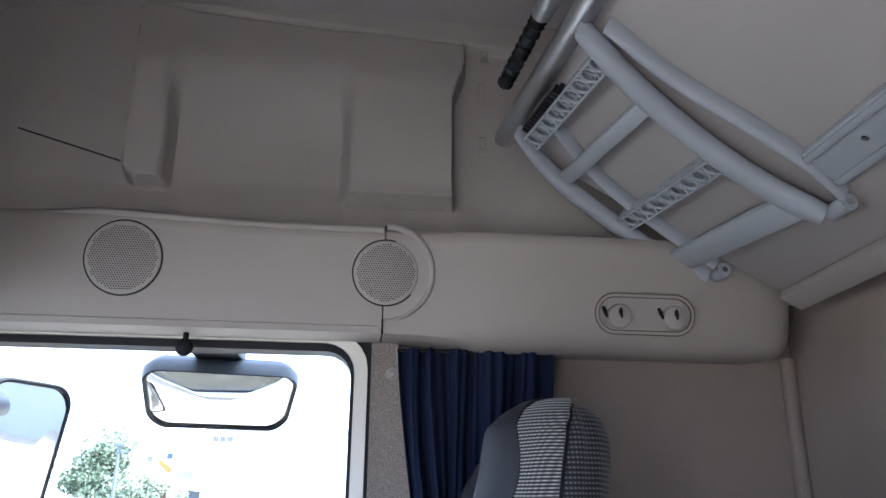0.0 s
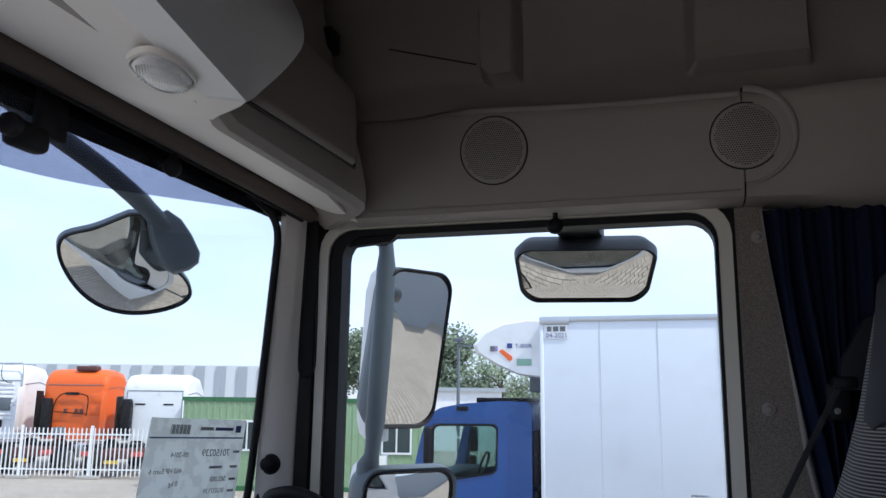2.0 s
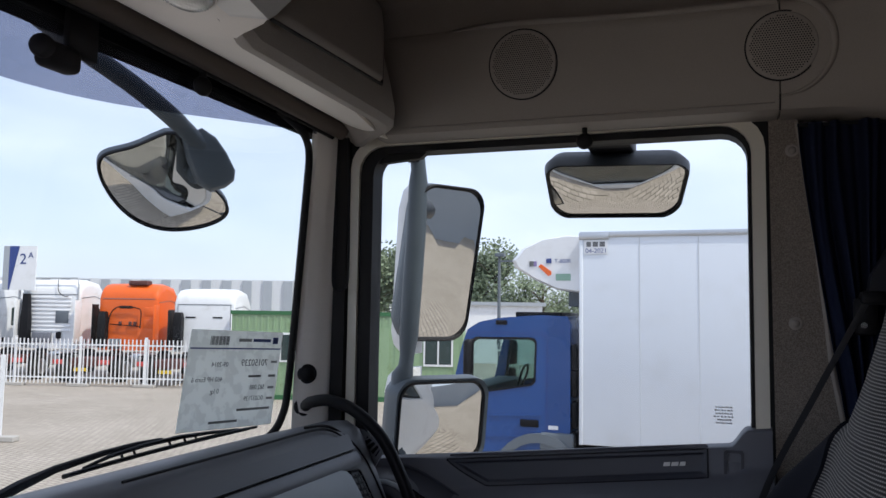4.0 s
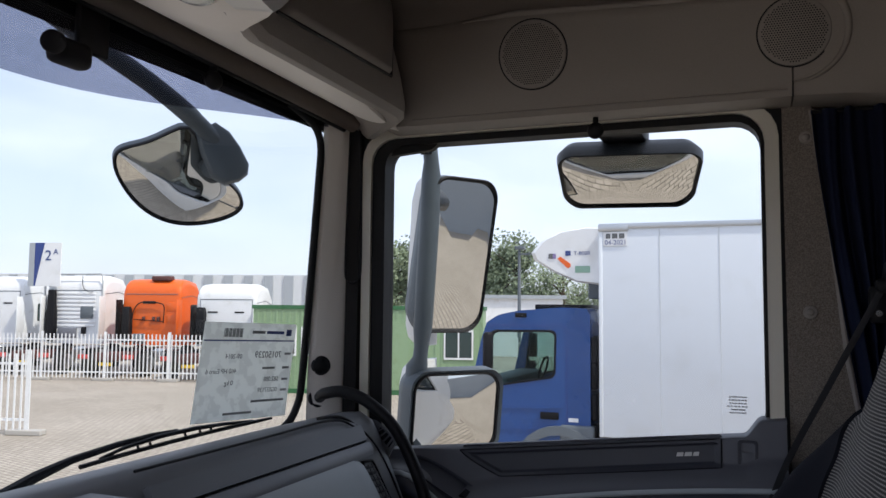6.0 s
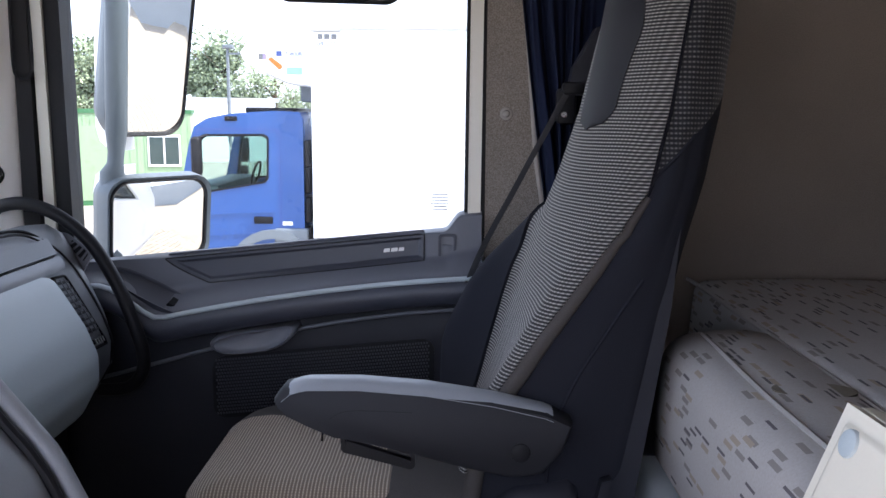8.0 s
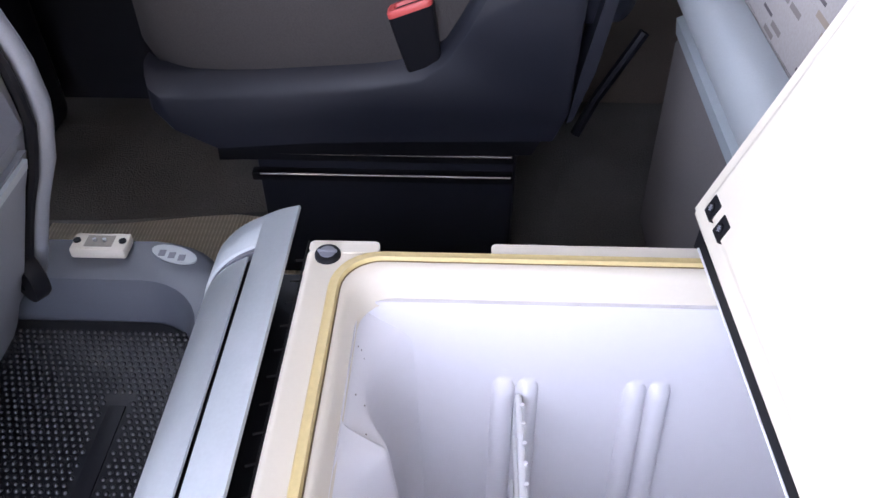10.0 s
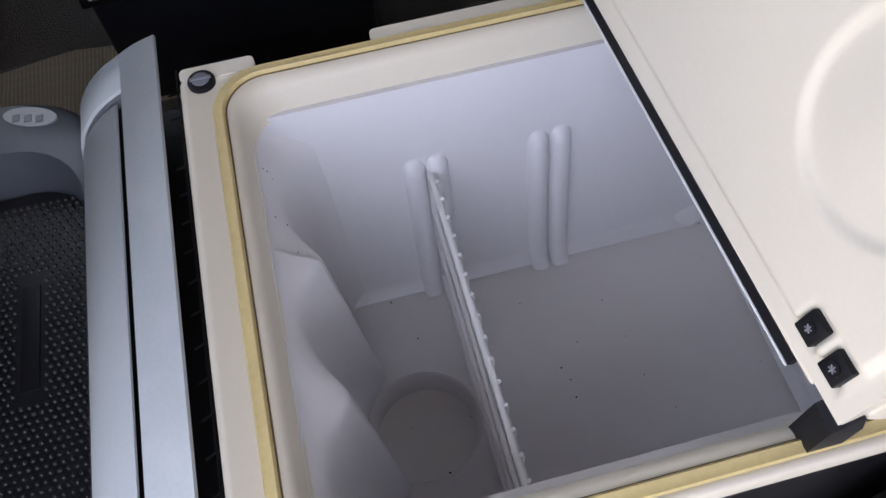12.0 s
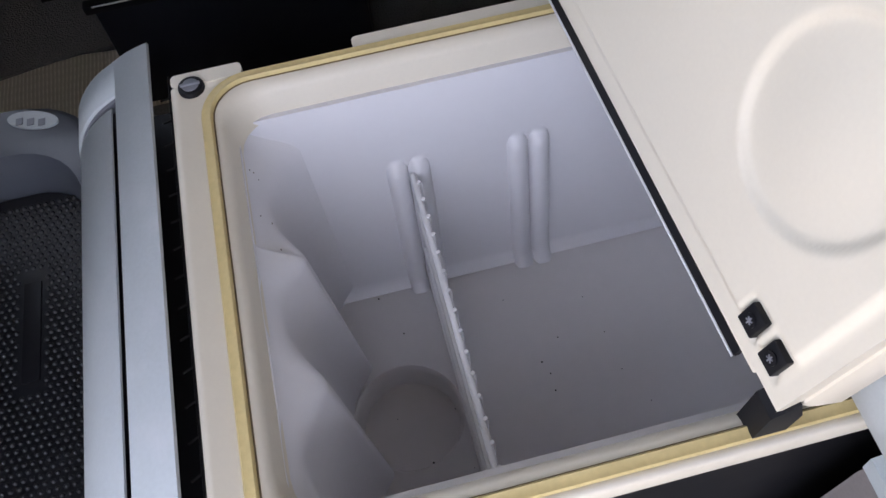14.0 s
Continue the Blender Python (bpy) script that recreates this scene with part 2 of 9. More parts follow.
MATTRESS = mattress_cloth()
RAIL = surface("pale_blue_grey_rail", (0.42, 0.45, 0.46), 0.45, var=0.05, fine=500, relief=0.1)
LADDER = surface("light_grey_ladder_plastic", (0.29, 0.305, 0.32), 0.42, var=0.05, fine=600, relief=0.15)
ALU = surface("brushed_aluminium", (0.55, 0.56, 0.57), 0.38, 1.0, var=0.08, fine=300, relief=0.1)
FR_CREAM = surface("ivory_fridge_plastic", (0.69, 0.632, 0.525), 0.40, var=0.02, big=8, fine=300, relief=0.03, wear=0.03)
FR_LINER = surface("pale_lilac_fridge_liner", (0.72, 0.712, 0.738), 0.30, var=0.012, big=9, fine=90, relief=0.0, wear=0.01)
FR_FLOOR = surface("grey_fridge_floor", (0.70, 0.68, 0.675), 0.32, var=0.02, big=8, fine=60, relief=0.0, wear=0.02)
WIREWHITE = surface("white_coated_wire", (0.74, 0.74, 0.75), 0.35, var=0.03, relief=0.0)
GASKET = surface("yellowed_gasket", (0.60, 0.47, 0.22), 0.5, var=0.10, big=20, fine=200, relief=0.1)
SILVER = surface("silver_painted_plastic", (0.46, 0.50, 0.52), 0.33, var=0.05, big=7, fine=300, relief=0.08, dirt=(0.56, 0.57, 0.6))
TRAYGREY = surface("slate_grey_plastic", (0.17, 0.175, 0.20), 0.42, var=0.08, fine=600, relief=0.2)
CONSOLE = surface("mid_grey_console_plastic", (0.225, 0.235, 0.255), 0.48, var=0.08, fine=700, relief=0.35)
TRAYDK = surface("dark_slate_tray_plastic", (0.085, 0.092, 0.108), 0.4, var=0.08, fine=600, relief=0.2)
CARPET = surface("dark_grey_carpet", (0.20, 0.19, 0.175), 0.98, var=0.3, big=6, fine=300, relief=0.9, depth=0.003, spec=0.1)
MATBEIGE = ribbed("beige_ribbed_mat", (0.55, 0.48, 0.36), (0.80, 0.73, 0.60), "X", 0.007, 0.02)
RED = surface("red_plastic", (0.65, 0.09, 0.08), 0.4, var=0.08, fine=400, relief=0.05)
STEEL = surface("chromed_steel", (0.7, 0.7, 0.7), 0.2, 1.0, var=0.05, fine=300, relief=0.0)
MIRROR = silvered("mirror_glass")
GLASS = pane("window_glass", (0.84, 0.87, 0.875), 0.05)
LORRYGLASS = pane("greenish_lorry_glass", (0.60, 0.71, 0.69), 0.06)
TINT = pane("tinted_band_glass", (0.56, 0.57, 0.63), 0.04)
LENS = surface("ribbed_clear_lens", (0.72, 0.72, 0.70), 0.18, var=0.10, big=30, fine=120, relief=0.4, coat=0.5)
PAVE = paving()


def thin_card(name, col):
    """Card that lets daylight glow through."""
    m, nt, p = nodes_of(name)
    c = ramp(nt, noise_node(nt, 40.0, 2.0), ((0.47, shade(col, 0.93)), (0.53, shade(col, 1.04))))
    link(nt, c, p.inputs["Base Color"])
    p.inputs["Roughness"].default_value = 0.6
    tl, mx = nt.nodes.new("ShaderNodeBsdfTranslucent"), nt.nodes.new("ShaderNodeMixShader")
    link(nt, c, tl.inputs["Color"])
    mx.inputs["Fac"].default_value = 0.7
    link(nt, p.outputs["BSDF"], mx.inputs[1])
    link(nt, tl.outputs["BSDF"], mx.inputs[2])
    link(nt, mx.outputs["Shader"], nt.nodes["Material Output"].inputs["Surface"])
    return m

# ---- mesh helpers ----
def mesh_ob(name, bm, material, smooth=40):
    me = bpy.data.meshes.new(name)
    bmesh.ops.recalc_face_normals(bm, faces=bm.faces[:])
    bm.to_mesh(me)
    bm.free()
    for mt in (material if isinstance(material, (list, tuple)) else (material,)):
        me.materials.append(mt)
    if smooth:
        me.shade_smooth()
        me.set_sharp_from_angle(angle=radians(smooth))
    return new(name, me)


def part(name, bm, material, parent, label="", smooth=40, kind=""):
    ob = mesh_ob(name, bm, material, smooth)
    ob.parent = parent
    return tagged(ob, label, kind=kind)


def solid(name, bm, material, label, category, group="", kind="", smooth=40):
    return tagged(mesh_ob(name, bm, material, smooth), label, category, group, kind)


def thing(name, at, label, category, group="", kind=""):
    ob = new(name)
    ob.location = at
    ob.empty_display_size = 0.05
    return tagged(ob, label, category, group, kind)


def under(ob, parent):
    """Puts a part built in world coordinates under its thing."""
    ob.parent = parent
    ob.matrix_parent_inverse = Matrix.Translation(-Vector(parent.location)) if parent.type == "EMPTY" else Matrix.Identity(4)
    return ob


def wpart(name, bm, material, parent, label="", smooth=40, kind=""):
    return under(tagged(mesh_ob(name, bm, material, smooth), label, kind=kind), parent)


def box(bm, lo, hi, bev=0.0, seg=2):
    ret = bmesh.ops.create_cube(bm, size=1.0)
    vs = ret["verts"]
    c, s = [(a + b) / 2 for a, b in zip(lo, hi)], [abs(b - a) for a, b in zip(lo, hi)]
    for v in vs:
        v.co = Vector((c[0] + v.co.x * s[0], c[1] + v.co.y * s[1], c[2] + v.co.z * s[2]))
    if bev:
        es = list({e for v in vs for e in v.link_edges})
        ret = bmesh.ops.bevel(bm, geom=es, offset=min(bev, min(s) * 0.49), segments=seg, profile=0.5, affect="EDGES")
        vs = list({v for f in ret["faces"] for v in f.verts})
    return vs


def bbox(lo, hi, bev=0.0, seg=2):
    bm = bmesh.new()
    box(bm, lo, hi, bev, seg)
    return bm


def loft(bm, rings, cap=True, closed=True, loop=False):
    vr = [[bm.verts.new(p) for p in r] for r in rings]
    n = len(vr[0])
    pairs = list(zip(vr, vr[1:])) + ([(vr[-1], vr[0])] if loop else [])
    for a, b in pairs:
        for i in range(n if closed else n - 1):
            j = (i + 1) % n
            bm.faces.new((a[i], a[j], b[j], b[i]))
    if cap and not loop:
        if cap != "end":
            bm.faces.new(vr[0][::-1])
        bm.faces.new(vr[-1])
    return vr


def prism(bm, pts, axis, a, b):
    """A polygon in the plane across the axis, drawn out from a to b."""
    def at(p, w):
        q = list(p)
        q.insert("xyz".index(axis), w)
        return q
    return loft(bm, [[at(p, a) for p in pts], [at(p, b) for p in pts]])


def round_rect(x0, x1, z0, z1, r, n=5):
    """Points round a rectangle with rounded corners; z0 and z1 may be pairs (left, right)."""
    za, zb = z0 if isinstance(z0, tuple) else (z0, z0)
    zc, zd = z1 if isinstance(z1, tuple) else (z1, z1)
    out = []
    for cx, cz, a0 in ((x1 - r, zd - r, 0), (x0 + r, zc - r, 90), (x0 + r, za + r, 180), (x1 - r, zb + r, 270)):
        for k in range(n + 1):
            a = radians(a0 + 90 * k / n)
            out.append((cx + r * math.cos(a), cz + r * math.sin(a)))
    return out


def ring_plate(bm, outer, inner, axis, a, b):
    """A flat ring between two loops of the same count, from a to b along the axis."""
    def at(p, w):
        q = list(p)
        q.insert("xyz".index(axis), w)
        return q
    loft(bm, [[at(p, a) for p in outer], [at(p, b) for p in outer], [at(p, b) for p in inner], [at(p, a) for p in inner]], cap=False, loop=True)


def tube(bm, path, r, n=10, cap=True):
    """A round rod along a path; r may be one radius or one for each point."""
    ps = [Vector(p) for p in path]
    rs = r if isinstance(r, (list, tuple)) else [r] * len(ps)
    up, rings = None, []
    for i, p in enumerate(ps):
        d = (ps[min(i + 1, len(ps) - 1)] - ps[max(i - 1, 0)]).normalized()
        if up is None:
            up = d.orthogonal().normalized()
        up = (up - d * up.dot(d)).normalized()
        side = d.cross(up)
        rings.append([p + rs[i] * (math.cos(2 * math.pi * k / n) * up + math.sin(2 * math.pi * k / n) * side) for k in range(n)])
    loft(bm, rings, cap)


def curve_pts(ctrl, n=8):
    """A smooth path through the given points."""
    ps = [Vector(p) for p in ctrl]
    out = []
    for i in range(len(ps) - 1):
        a, b, c, d = ps[max(i - 1, 0)], ps[i], ps[i + 1], ps[min(i + 2, len(ps) - 1)]
        for k in range(n):
            t = k / n
            out.append(0.5 * ((2 * b) + (c - a) * t + (2 * a - 5 * b + 4 * c - d) * t * t + (3 * b - a - 3 * c + d) * t ** 3))
    return out + [ps[-1]]


def disc(bm, centre, axis, r, h, n=32, bev=0.0, r2=None):
    """A round plug from centre along the axis, with a softened far rim."""
    c, d = Vector(centre), Vector(axis).normalized()
    u = d.orthogonal().normalized()
    v = d.cross(u)
    def ring(rr, hh):
        return [c + d * hh + rr * (math.cos(2 * math.pi * k / n) * u + math.sin(2 * math.pi * k / n) * v) for k in range(n)]
    top = r if r2 is None else r2
    rings = [ring(r, 0), ring(top, h)] if not bev else [ring(r, 0), ring(top, h - bev), ring(top - bev * 0.3, h - bev * 0.3), ring(top - bev, h)]
    loft(bm, rings)


def dome(bm, centre, axis, r, squash=1.0, n=16, m=6):
    c, d = Vector(centre), Vector(axis).normalized()
    u = d.orthogonal().normalized()
    v = d.cross(u)
    rings = []
    for i in range(m):
        a = math.pi / 2 * i / m
        rings.append([c + d * r * squash * math.sin(a) + r * math.cos(a) * (math.cos(2 * math.pi * k / n) * u + math.sin(2 * math.pi * k / n) * v) for k in range(n)])
    loft(bm, rings)


def sheet(bm, fn, nu, nv, thick=0.0, uv=None):
    """A curved sheet fn(u, v), u and v from 0 to 1, given thickness along its own normal."""
    P = [[Vector(fn(i / nu, j / nv)) for j in range(nv + 1)] for i in range(nu + 1)]
    A = [[bm.verts.new(p) for p in row] for row in P]
    lay = bm.loops.layers.uv.verify() if uv else None
    def quad(q, ids):
        f = bm.faces.new(q)
        if uv:
            for lp, (i, j) in zip(f.loops, ids):
                lp[lay].uv = uv(i / nu, j / nv)
    for i in range(nu):
        for j in range(nv):
            ids = ((i, j), (i + 1, j), (i + 1, j + 1), (i, j + 1))
            quad([A[a][b] for a, b in ids], ids)
    if thick:
        B = []
        for i in range(nu + 1):
            row = []
            for j in range(nv + 1):
                du = P[min(i + 1, nu)][j] - P[max(i - 1, 0)][j]
                dv = P[i][min(j + 1, nv)] - P[i][max(j - 1, 0)]
                row.append(bm.verts.new(P[i][j] + thick * du.cross(dv).normalized()))
            B.append(row)
        for i in range(nu):
            for j in range(nv):
                bm.faces.new((B[i][j + 1], B[i + 1][j + 1], B[i + 1][j], B[i][j]))
        for i in range(nu):
            bm.faces.new((A[i + 1][0], A[i][0], B[i][0], B[i + 1][0]))
            bm.faces.new((A[i][nv], A[i + 1][nv], B[i + 1][nv], B[i][nv]))
        for j in range(nv):
            bm.faces.new((A[0][j], A[0][j + 1], B[0][j + 1], B[0][j]))
            bm.faces.new((A[nu][j + 1], A[nu][j], B[nu][j], B[nu][j + 1]))


def step(a, b, x):
    t = max(0.0, min(1.0, (x - a) / (b - a)))
    return t * t * (3 - 2 * t)


def lettering(text, size, m, material, parent, name="lettering", align="LEFT"):
    """Raised writing in the built-in font as a mesh, its plane and place given by m."""
    cu = bpy.data.curves.new(name, "FONT")
    cu.body, cu.size, cu.extrude, cu.align_x = text, size, size * 0.01, align
    tmp = new(name, cu)
    bpy.context.view_layer.update()
    me = bpy.data.meshes.new_from_object(tmp)
    bpy.data.objects.remove(tmp)
    me.transform(m)
    me.materials.clear()
    me.materials.append(material)
    return under(new(name, me), parent)


# ---- the cab: shell ----
# x runs to the back of the lorry, y to its right, z up. The cab floor lies at 0.15.
YD, YL, FLOOR, ROOF, XR = 1.78, -0.30, 0.15, 2.66, 0.80

floor = solid("floor", bbox((-1.45, YL - 0.06, FLOOR - 0.08), (XR + 0.06, YD + 0.09, FLOOR)), CARPET, "dark grey carpeted cab floor", "floor", kind="structure")

def ws_x(y, z):
    """The curved windscreen: how far forward it stands at a place across and a height."""
    return -1.425 + 0.165 * ((y - 0.76) / 0.95) ** 2 + 0.07 * (z - 1.2)

bm = bmesh.new()
glass_loop = round_rect(-1.105, -0.217, (1.0, 1.075), 1.759, 0.055)
ring_plate(bm, round_rect(-1.225, XR + 0.06, -0.75, ROOF + 0.1, 0.03), round_rect(-1.13, -0.19, (0.985, 1.06), 1.792, 0.07), "y", YD + 0.05, YD + 0.09)
box(bm, (-1.46, YD + 0.051, -0.75), (-1.226, YD + 0.089, 0.96))
box(bm, (-1.42, YD + 0.051, 1.94), (-1.226, YD + 0.089, ROOF + 0.1))
wall_right = solid("wall_right", bm, WHITE, "white-painted steel side of the lorry cab", "cab wall", kind="structure")
bm = bmesh.new()
ring_plate(bm, round_rect(-1.36, XR + 0.06, -0.75, ROOF + 0.1, 0.03), round_rect(-1.20, -0.10, 0.24, 1.80, 0.07), "y", YL - 0.06, YL)
wall_left = solid("wall_left", bm, WHITE, "white cab side with its door opening clear", "cab wall", kind="structure")
wall_rear = solid("wall_rear", bbox((XR, YL, FLOOR), (XR + 0.06, YD + 0.05, ROOF)), WALLCLOTH, "grey-brown cloth-covered back wall of the cab", "cab wall", kind="structure")
bm = bmesh.new()
box(bm, (-1.47, YL, -0.6), (-1.42, YD + 0.05, 1.0))
box(bm, (-1.42, YL, 1.93), (-1.36, YD + 0.05, ROOF))
wall_front = solid("wall_front", bm, WHITE, "white-painted cab front above and below the windscreen", "cab wall", kind="structure")

def ceil_fn(u, v):
    x, y = -1.40 + u * (XR + 1.40), YL + v * (YD - YL + 0.04)
    e = step(0.32, 0.0, YD - y) + step(0.32, 0.0, y - YL)
    return (x, y, ROOF - 0.02 - 0.06 * e - 0.10 * step(-0.9, -1.4, x))
bm = bmesh.new()
sheet(bm, ceil_fn, 16, 24, 0.05)
ceiling = solid("ceiling", bm, HEAD, "grey cloth headlining of the high roof", "ceiling", kind="structure")

# upper right-hand wall with its embossed storage panel
def upper_y(x, z):
    """Depth of the upper wall: a proud panel with a soft-edged bay pressed into it."""
    y = 1.735 + 0.02 * (z - 1.96) / 0.6
    left = -0.741 - 0.045 * (z - 2.33)
    top = 2.513 - 0.085 * x
    right = -0.006 + 0.030 * step(2.34, 2.46, z)
    panel = step(left - 0.005, left + 0.005, x) * step(right + 0.007, right - 0.005, x)
    lowl = 2.108 + 0.024 * max(0.0, 1 - (x - left) / 0.035) ** 2
    low = step(lowl - 0.006, lowl + 0.006, z) if x < -0.45 else step(2.080, 2.092, z)
    fade = step(2.56, 2.38, z)
    soft = 0.006 + 0.030 * step(2.25, 2.48, z)
    bay = step(-0.647 - soft, -0.642 + soft, x) * step(-0.240 + soft * 0.6, -0.258 - soft, x) * (1 - 0.75 * step(2.22, 2.46, z))
    y -= 0.066 * panel * low * (1 - bay) * step(top + 0.016, top - 0.003, z) * (0.55 + 0.45 * fade)
    y -= 0.012 * step(-0.64, -0.60, x) * step(-0.25, -0.30, x) * step(2.20, 2.06, z)
    y -= 0.030 * step(2.135, 2.01, z) * step(0.12, -0.02, x)
    y -= 0.030 * step(top + 0.004, top + 0.016, z)
    return y
def upper_wall(u, v):
    x, z = -1.40 + u * (XR + 1.40), 1.90 + v * (ROOF - 0.05 - 1.90)
    return (x, upper_y(x, z), z)
bm = bmesh.new()
sheet(bm, upper_wall, 420, 170, -0.03)
wall_upper = solid("wall_upper", bm, TRIM_DK, "embossed warm grey plastic panel above the door shelf", "wall panel", kind="structure", smooth=60)

bm = bmesh.new()
tube(bm, [(x, upper_y(x, z) + 0.0005, z) for x, z in [(-0.985 + 0.232 * k / 12, 2.24 - 0.069 * k / 12) for k in range(13)]], 0.0022, 6)
part("panel_joint", bm, BLACK, wall_upper)
for x, z in ((0.070, 2.405), (0.070, 2.255), (0.076, 2.515)):
    bm = bmesh.new()
    y = upper_y(x, z)
    ring_plate(bm, round_rect(x - 0.011, x + 0.011, z - 0.028, z + 0.028, 0.003, 3), round_rect(x - 0.008, x + 0.008, z - 0.025, z + 0.025, 0.002, 3), "y", y - 0.003, y + 0.006)
    clip = part("clip_plate", bm, TRIM_DK, wall_upper)
    bm = bmesh.new()
    box(bm, (x - 0.006, y - 0.0025, z - 0.004), (x + 0.006, y + 0.004, z + 0.022), 0.001)
    under(mesh_ob("clip_tongue", bm, TRIM), clip)

# cloth side wall behind the seat, and the cloth pillar trim with its press studs
bm = bmesh.new()
box(bm, (-0.05, YD + 0.012, FLOOR), (XR, YD + 0.048, 1.99))
side_wall = solid("wall_side_rear", bm, WALLCLOTH, "speckled brown-grey cloth side wall by the bunk", "wall", kind="structure")
bm = bmesh.new()
prism(bm, [(-0.170, FLOOR), (0.02, FLOOR), (-0.02, 1.0), (-0.062, 1.25), (-0.085, 1.5), (-0.118, 1.80), (-0.174, 1.80), (-0.173, 1.5), (-0.171, 1.1)], "y", YD - 0.012, YD + 0.011)
pillar = solid("pillar_trim", bm, FLEECE, "speckled grey cloth trim on the door pillar", "trim", kind="structure")
bm = bmesh.new()
tube(bm, [(-0.116, YD - 0.014, 1.77), (-0.083, YD - 0.014, 1.5), (-0.060, YD - 0.014, 1.25), (-0.018, YD - 0.014, 1.0), (0.02, YD - 0.014, 0.7)], 0.006, 8)
part("piping", bm, TRIM_DK, pillar)
for z in (1.713, 1.346):
    bm = bmesh.new()
    disc(bm, (-0.128, YD - 0.012, z), (0, -1, 0), 0.014, 0.004, 20, 0.002)
    dome(bm, (-0.128, YD - 0.016, z), (0, -1, 0), 0.008, 0.6)
    part("press_stud", bm, TRIM_DK, pillar)
bm = bmesh.new()
tube(bm, [(XR - 0.012, YD + 0.004, 0.6), (XR - 0.012, YD + 0.004, 1.775)], 0.018, 10)
corner = solid("trim_corner", bm, WALLCLOTH, "grey plastic corner strip between side and back wall", "trim", kind="structure")

# ---- the right-hand door ----
door = thing("door_1", (-0.66, YD, FLOOR), "closed lorry door with grey trim and fixed window", "door", kind="structure")
bm = bmesh.new()
ring_plate(bm, round_rect(-1.19, -0.155, (0.93, 1.0), 1.812, 0.085), round_rect(-1.165, -0.180, (0.95, 1.02), 1.800, 0.078), "y", YD - 0.010, YD + 0.05)
wpart("outer_seal", bm, RUBBER, door, "black rubber door seal")
bm = bmesh.new()
ring_plate(bm, round_rect(-1.164, -0.181, (0.951, 1.021), 1.799, 0.078), round_rect(-1.140, -0.209, (0.98, 1.05), 1.7765, 0.065), "y", YD - 0.017, YD + 0.05)
wpart("window_surround", bm, CREAM, door, "cream painted window surround")
bm = bmesh.new()
ring_plate(bm, round_rect(-1.1395, -0.2095, (0.985, 1.055), 1.776, 0.065), glass_loop, "y", YD - 0.008, YD + 0.05)
wpart("glass_seal", bm, RUBBER, door, "black rubber glass seal")
bm = bmesh.new()
loft(bm, [[(x, YD + 0.028, z) for x, z in round_rect(-1.13, -0.20, (0.99, 1.06), 1.775, 0.055)], [(x, YD + 0.033, z) for x, z in round_rect(-1.13, -0.20, (0.99, 1.06), 1.775, 0.055)]])
wpart("pane", bm, GLASS, door, "clear door window glass").visible_shadow = False
bm = bmesh.new()
prism(bm, [(-1.10, 1.768), (-1.10, 1.735), (-0.985, 1.745), (-0.955, 1.768)], "y", YD + 0.006, YD + 0.027)
wpart("corner_block", bm, RUBBER, door)

bm = bmesh.new()
for r, (a, b) in enumerate(((0.004, 0.040), (0.002, 0.042), (0.004, 0.040), (0.0, 0.044), (0.008, 0.036), (0.004, 0.040))):
    z = 1.1600 - 0.0068 * r
    for k in range(6):
        x = -0.294 + a + (b - a) * k / 6
        box(bm, (x, YD + 0.0270, z), (x + 0.0042 + 0.0012 * ((r + k) % 2), YD + 0.0276, z + 0.0034))
wpart("glass_mark", bm, surface("etched_grey_mark", (0.78, 0.79, 0.80), 0.7), door, "small etched maker's mark", 0, "stuff")

def belt(x):
    return 1.0236 + 0.103 * (x + 0.86) + 0.034 * step(-0.262, -0.225, x)

def ledge(x):
    d = max(-0.06, x + 0.84)
    return 0.904 + 0.215 * d - 0.12 * d * d + 0.075 * step(-0.87, -1.01, x)

IX0, IX1 = -0.890, -0.306
def inset_line(x):
    """Upper and lower edge of the long inset: a slanting front end, rounded into the lower edge."""
    t = 1.015 + 0.1086 * (x - IX0)
    f = min(1.0, max(0.0, (x - IX0) / 0.100)) ** 0.8
    return t, t - (t - 0.962 - 0.1193 * (x + 0.795)) * max(0.02, f)
def inset_depth(x, z):
    """How far inside the inset's outline a place lies."""
    t, l = inset_line(x)
    return min(t - z, (z - l) * (0.85 if x < IX0 + 0.10 else 1.0), IX1 - x, (x - IX0) * 0.6)

def trim_y(v):
    """Depth of the upper trim from the belt (0) down to the armrest (1): a flat, then a hollow that sweeps out."""
    return YD - 0.027 - 0.014 * v - 0.055 * step(0.55, 1.0, v) ** 1.4

def trim_fn(u, v):
    x = -1.14 + u * (1.14 - 0.178)
    b, l = belt(x), ledge(x)
    lip = 0.033 * max(0.0, 1 - v / 0.07) ** 2
    z = b + 0.004 - v * (b - l)
    return (x, trim_y(v) + lip + 0.009 * step(0.0, 0.003, inset_depth(x, z)), z)
bm = bmesh.new()
sheet(bm, trim_fn, 160, 72, 0.012)
wpart("upper_trim", bm, DOORPL, door, "dark grey upper door trim", 55)

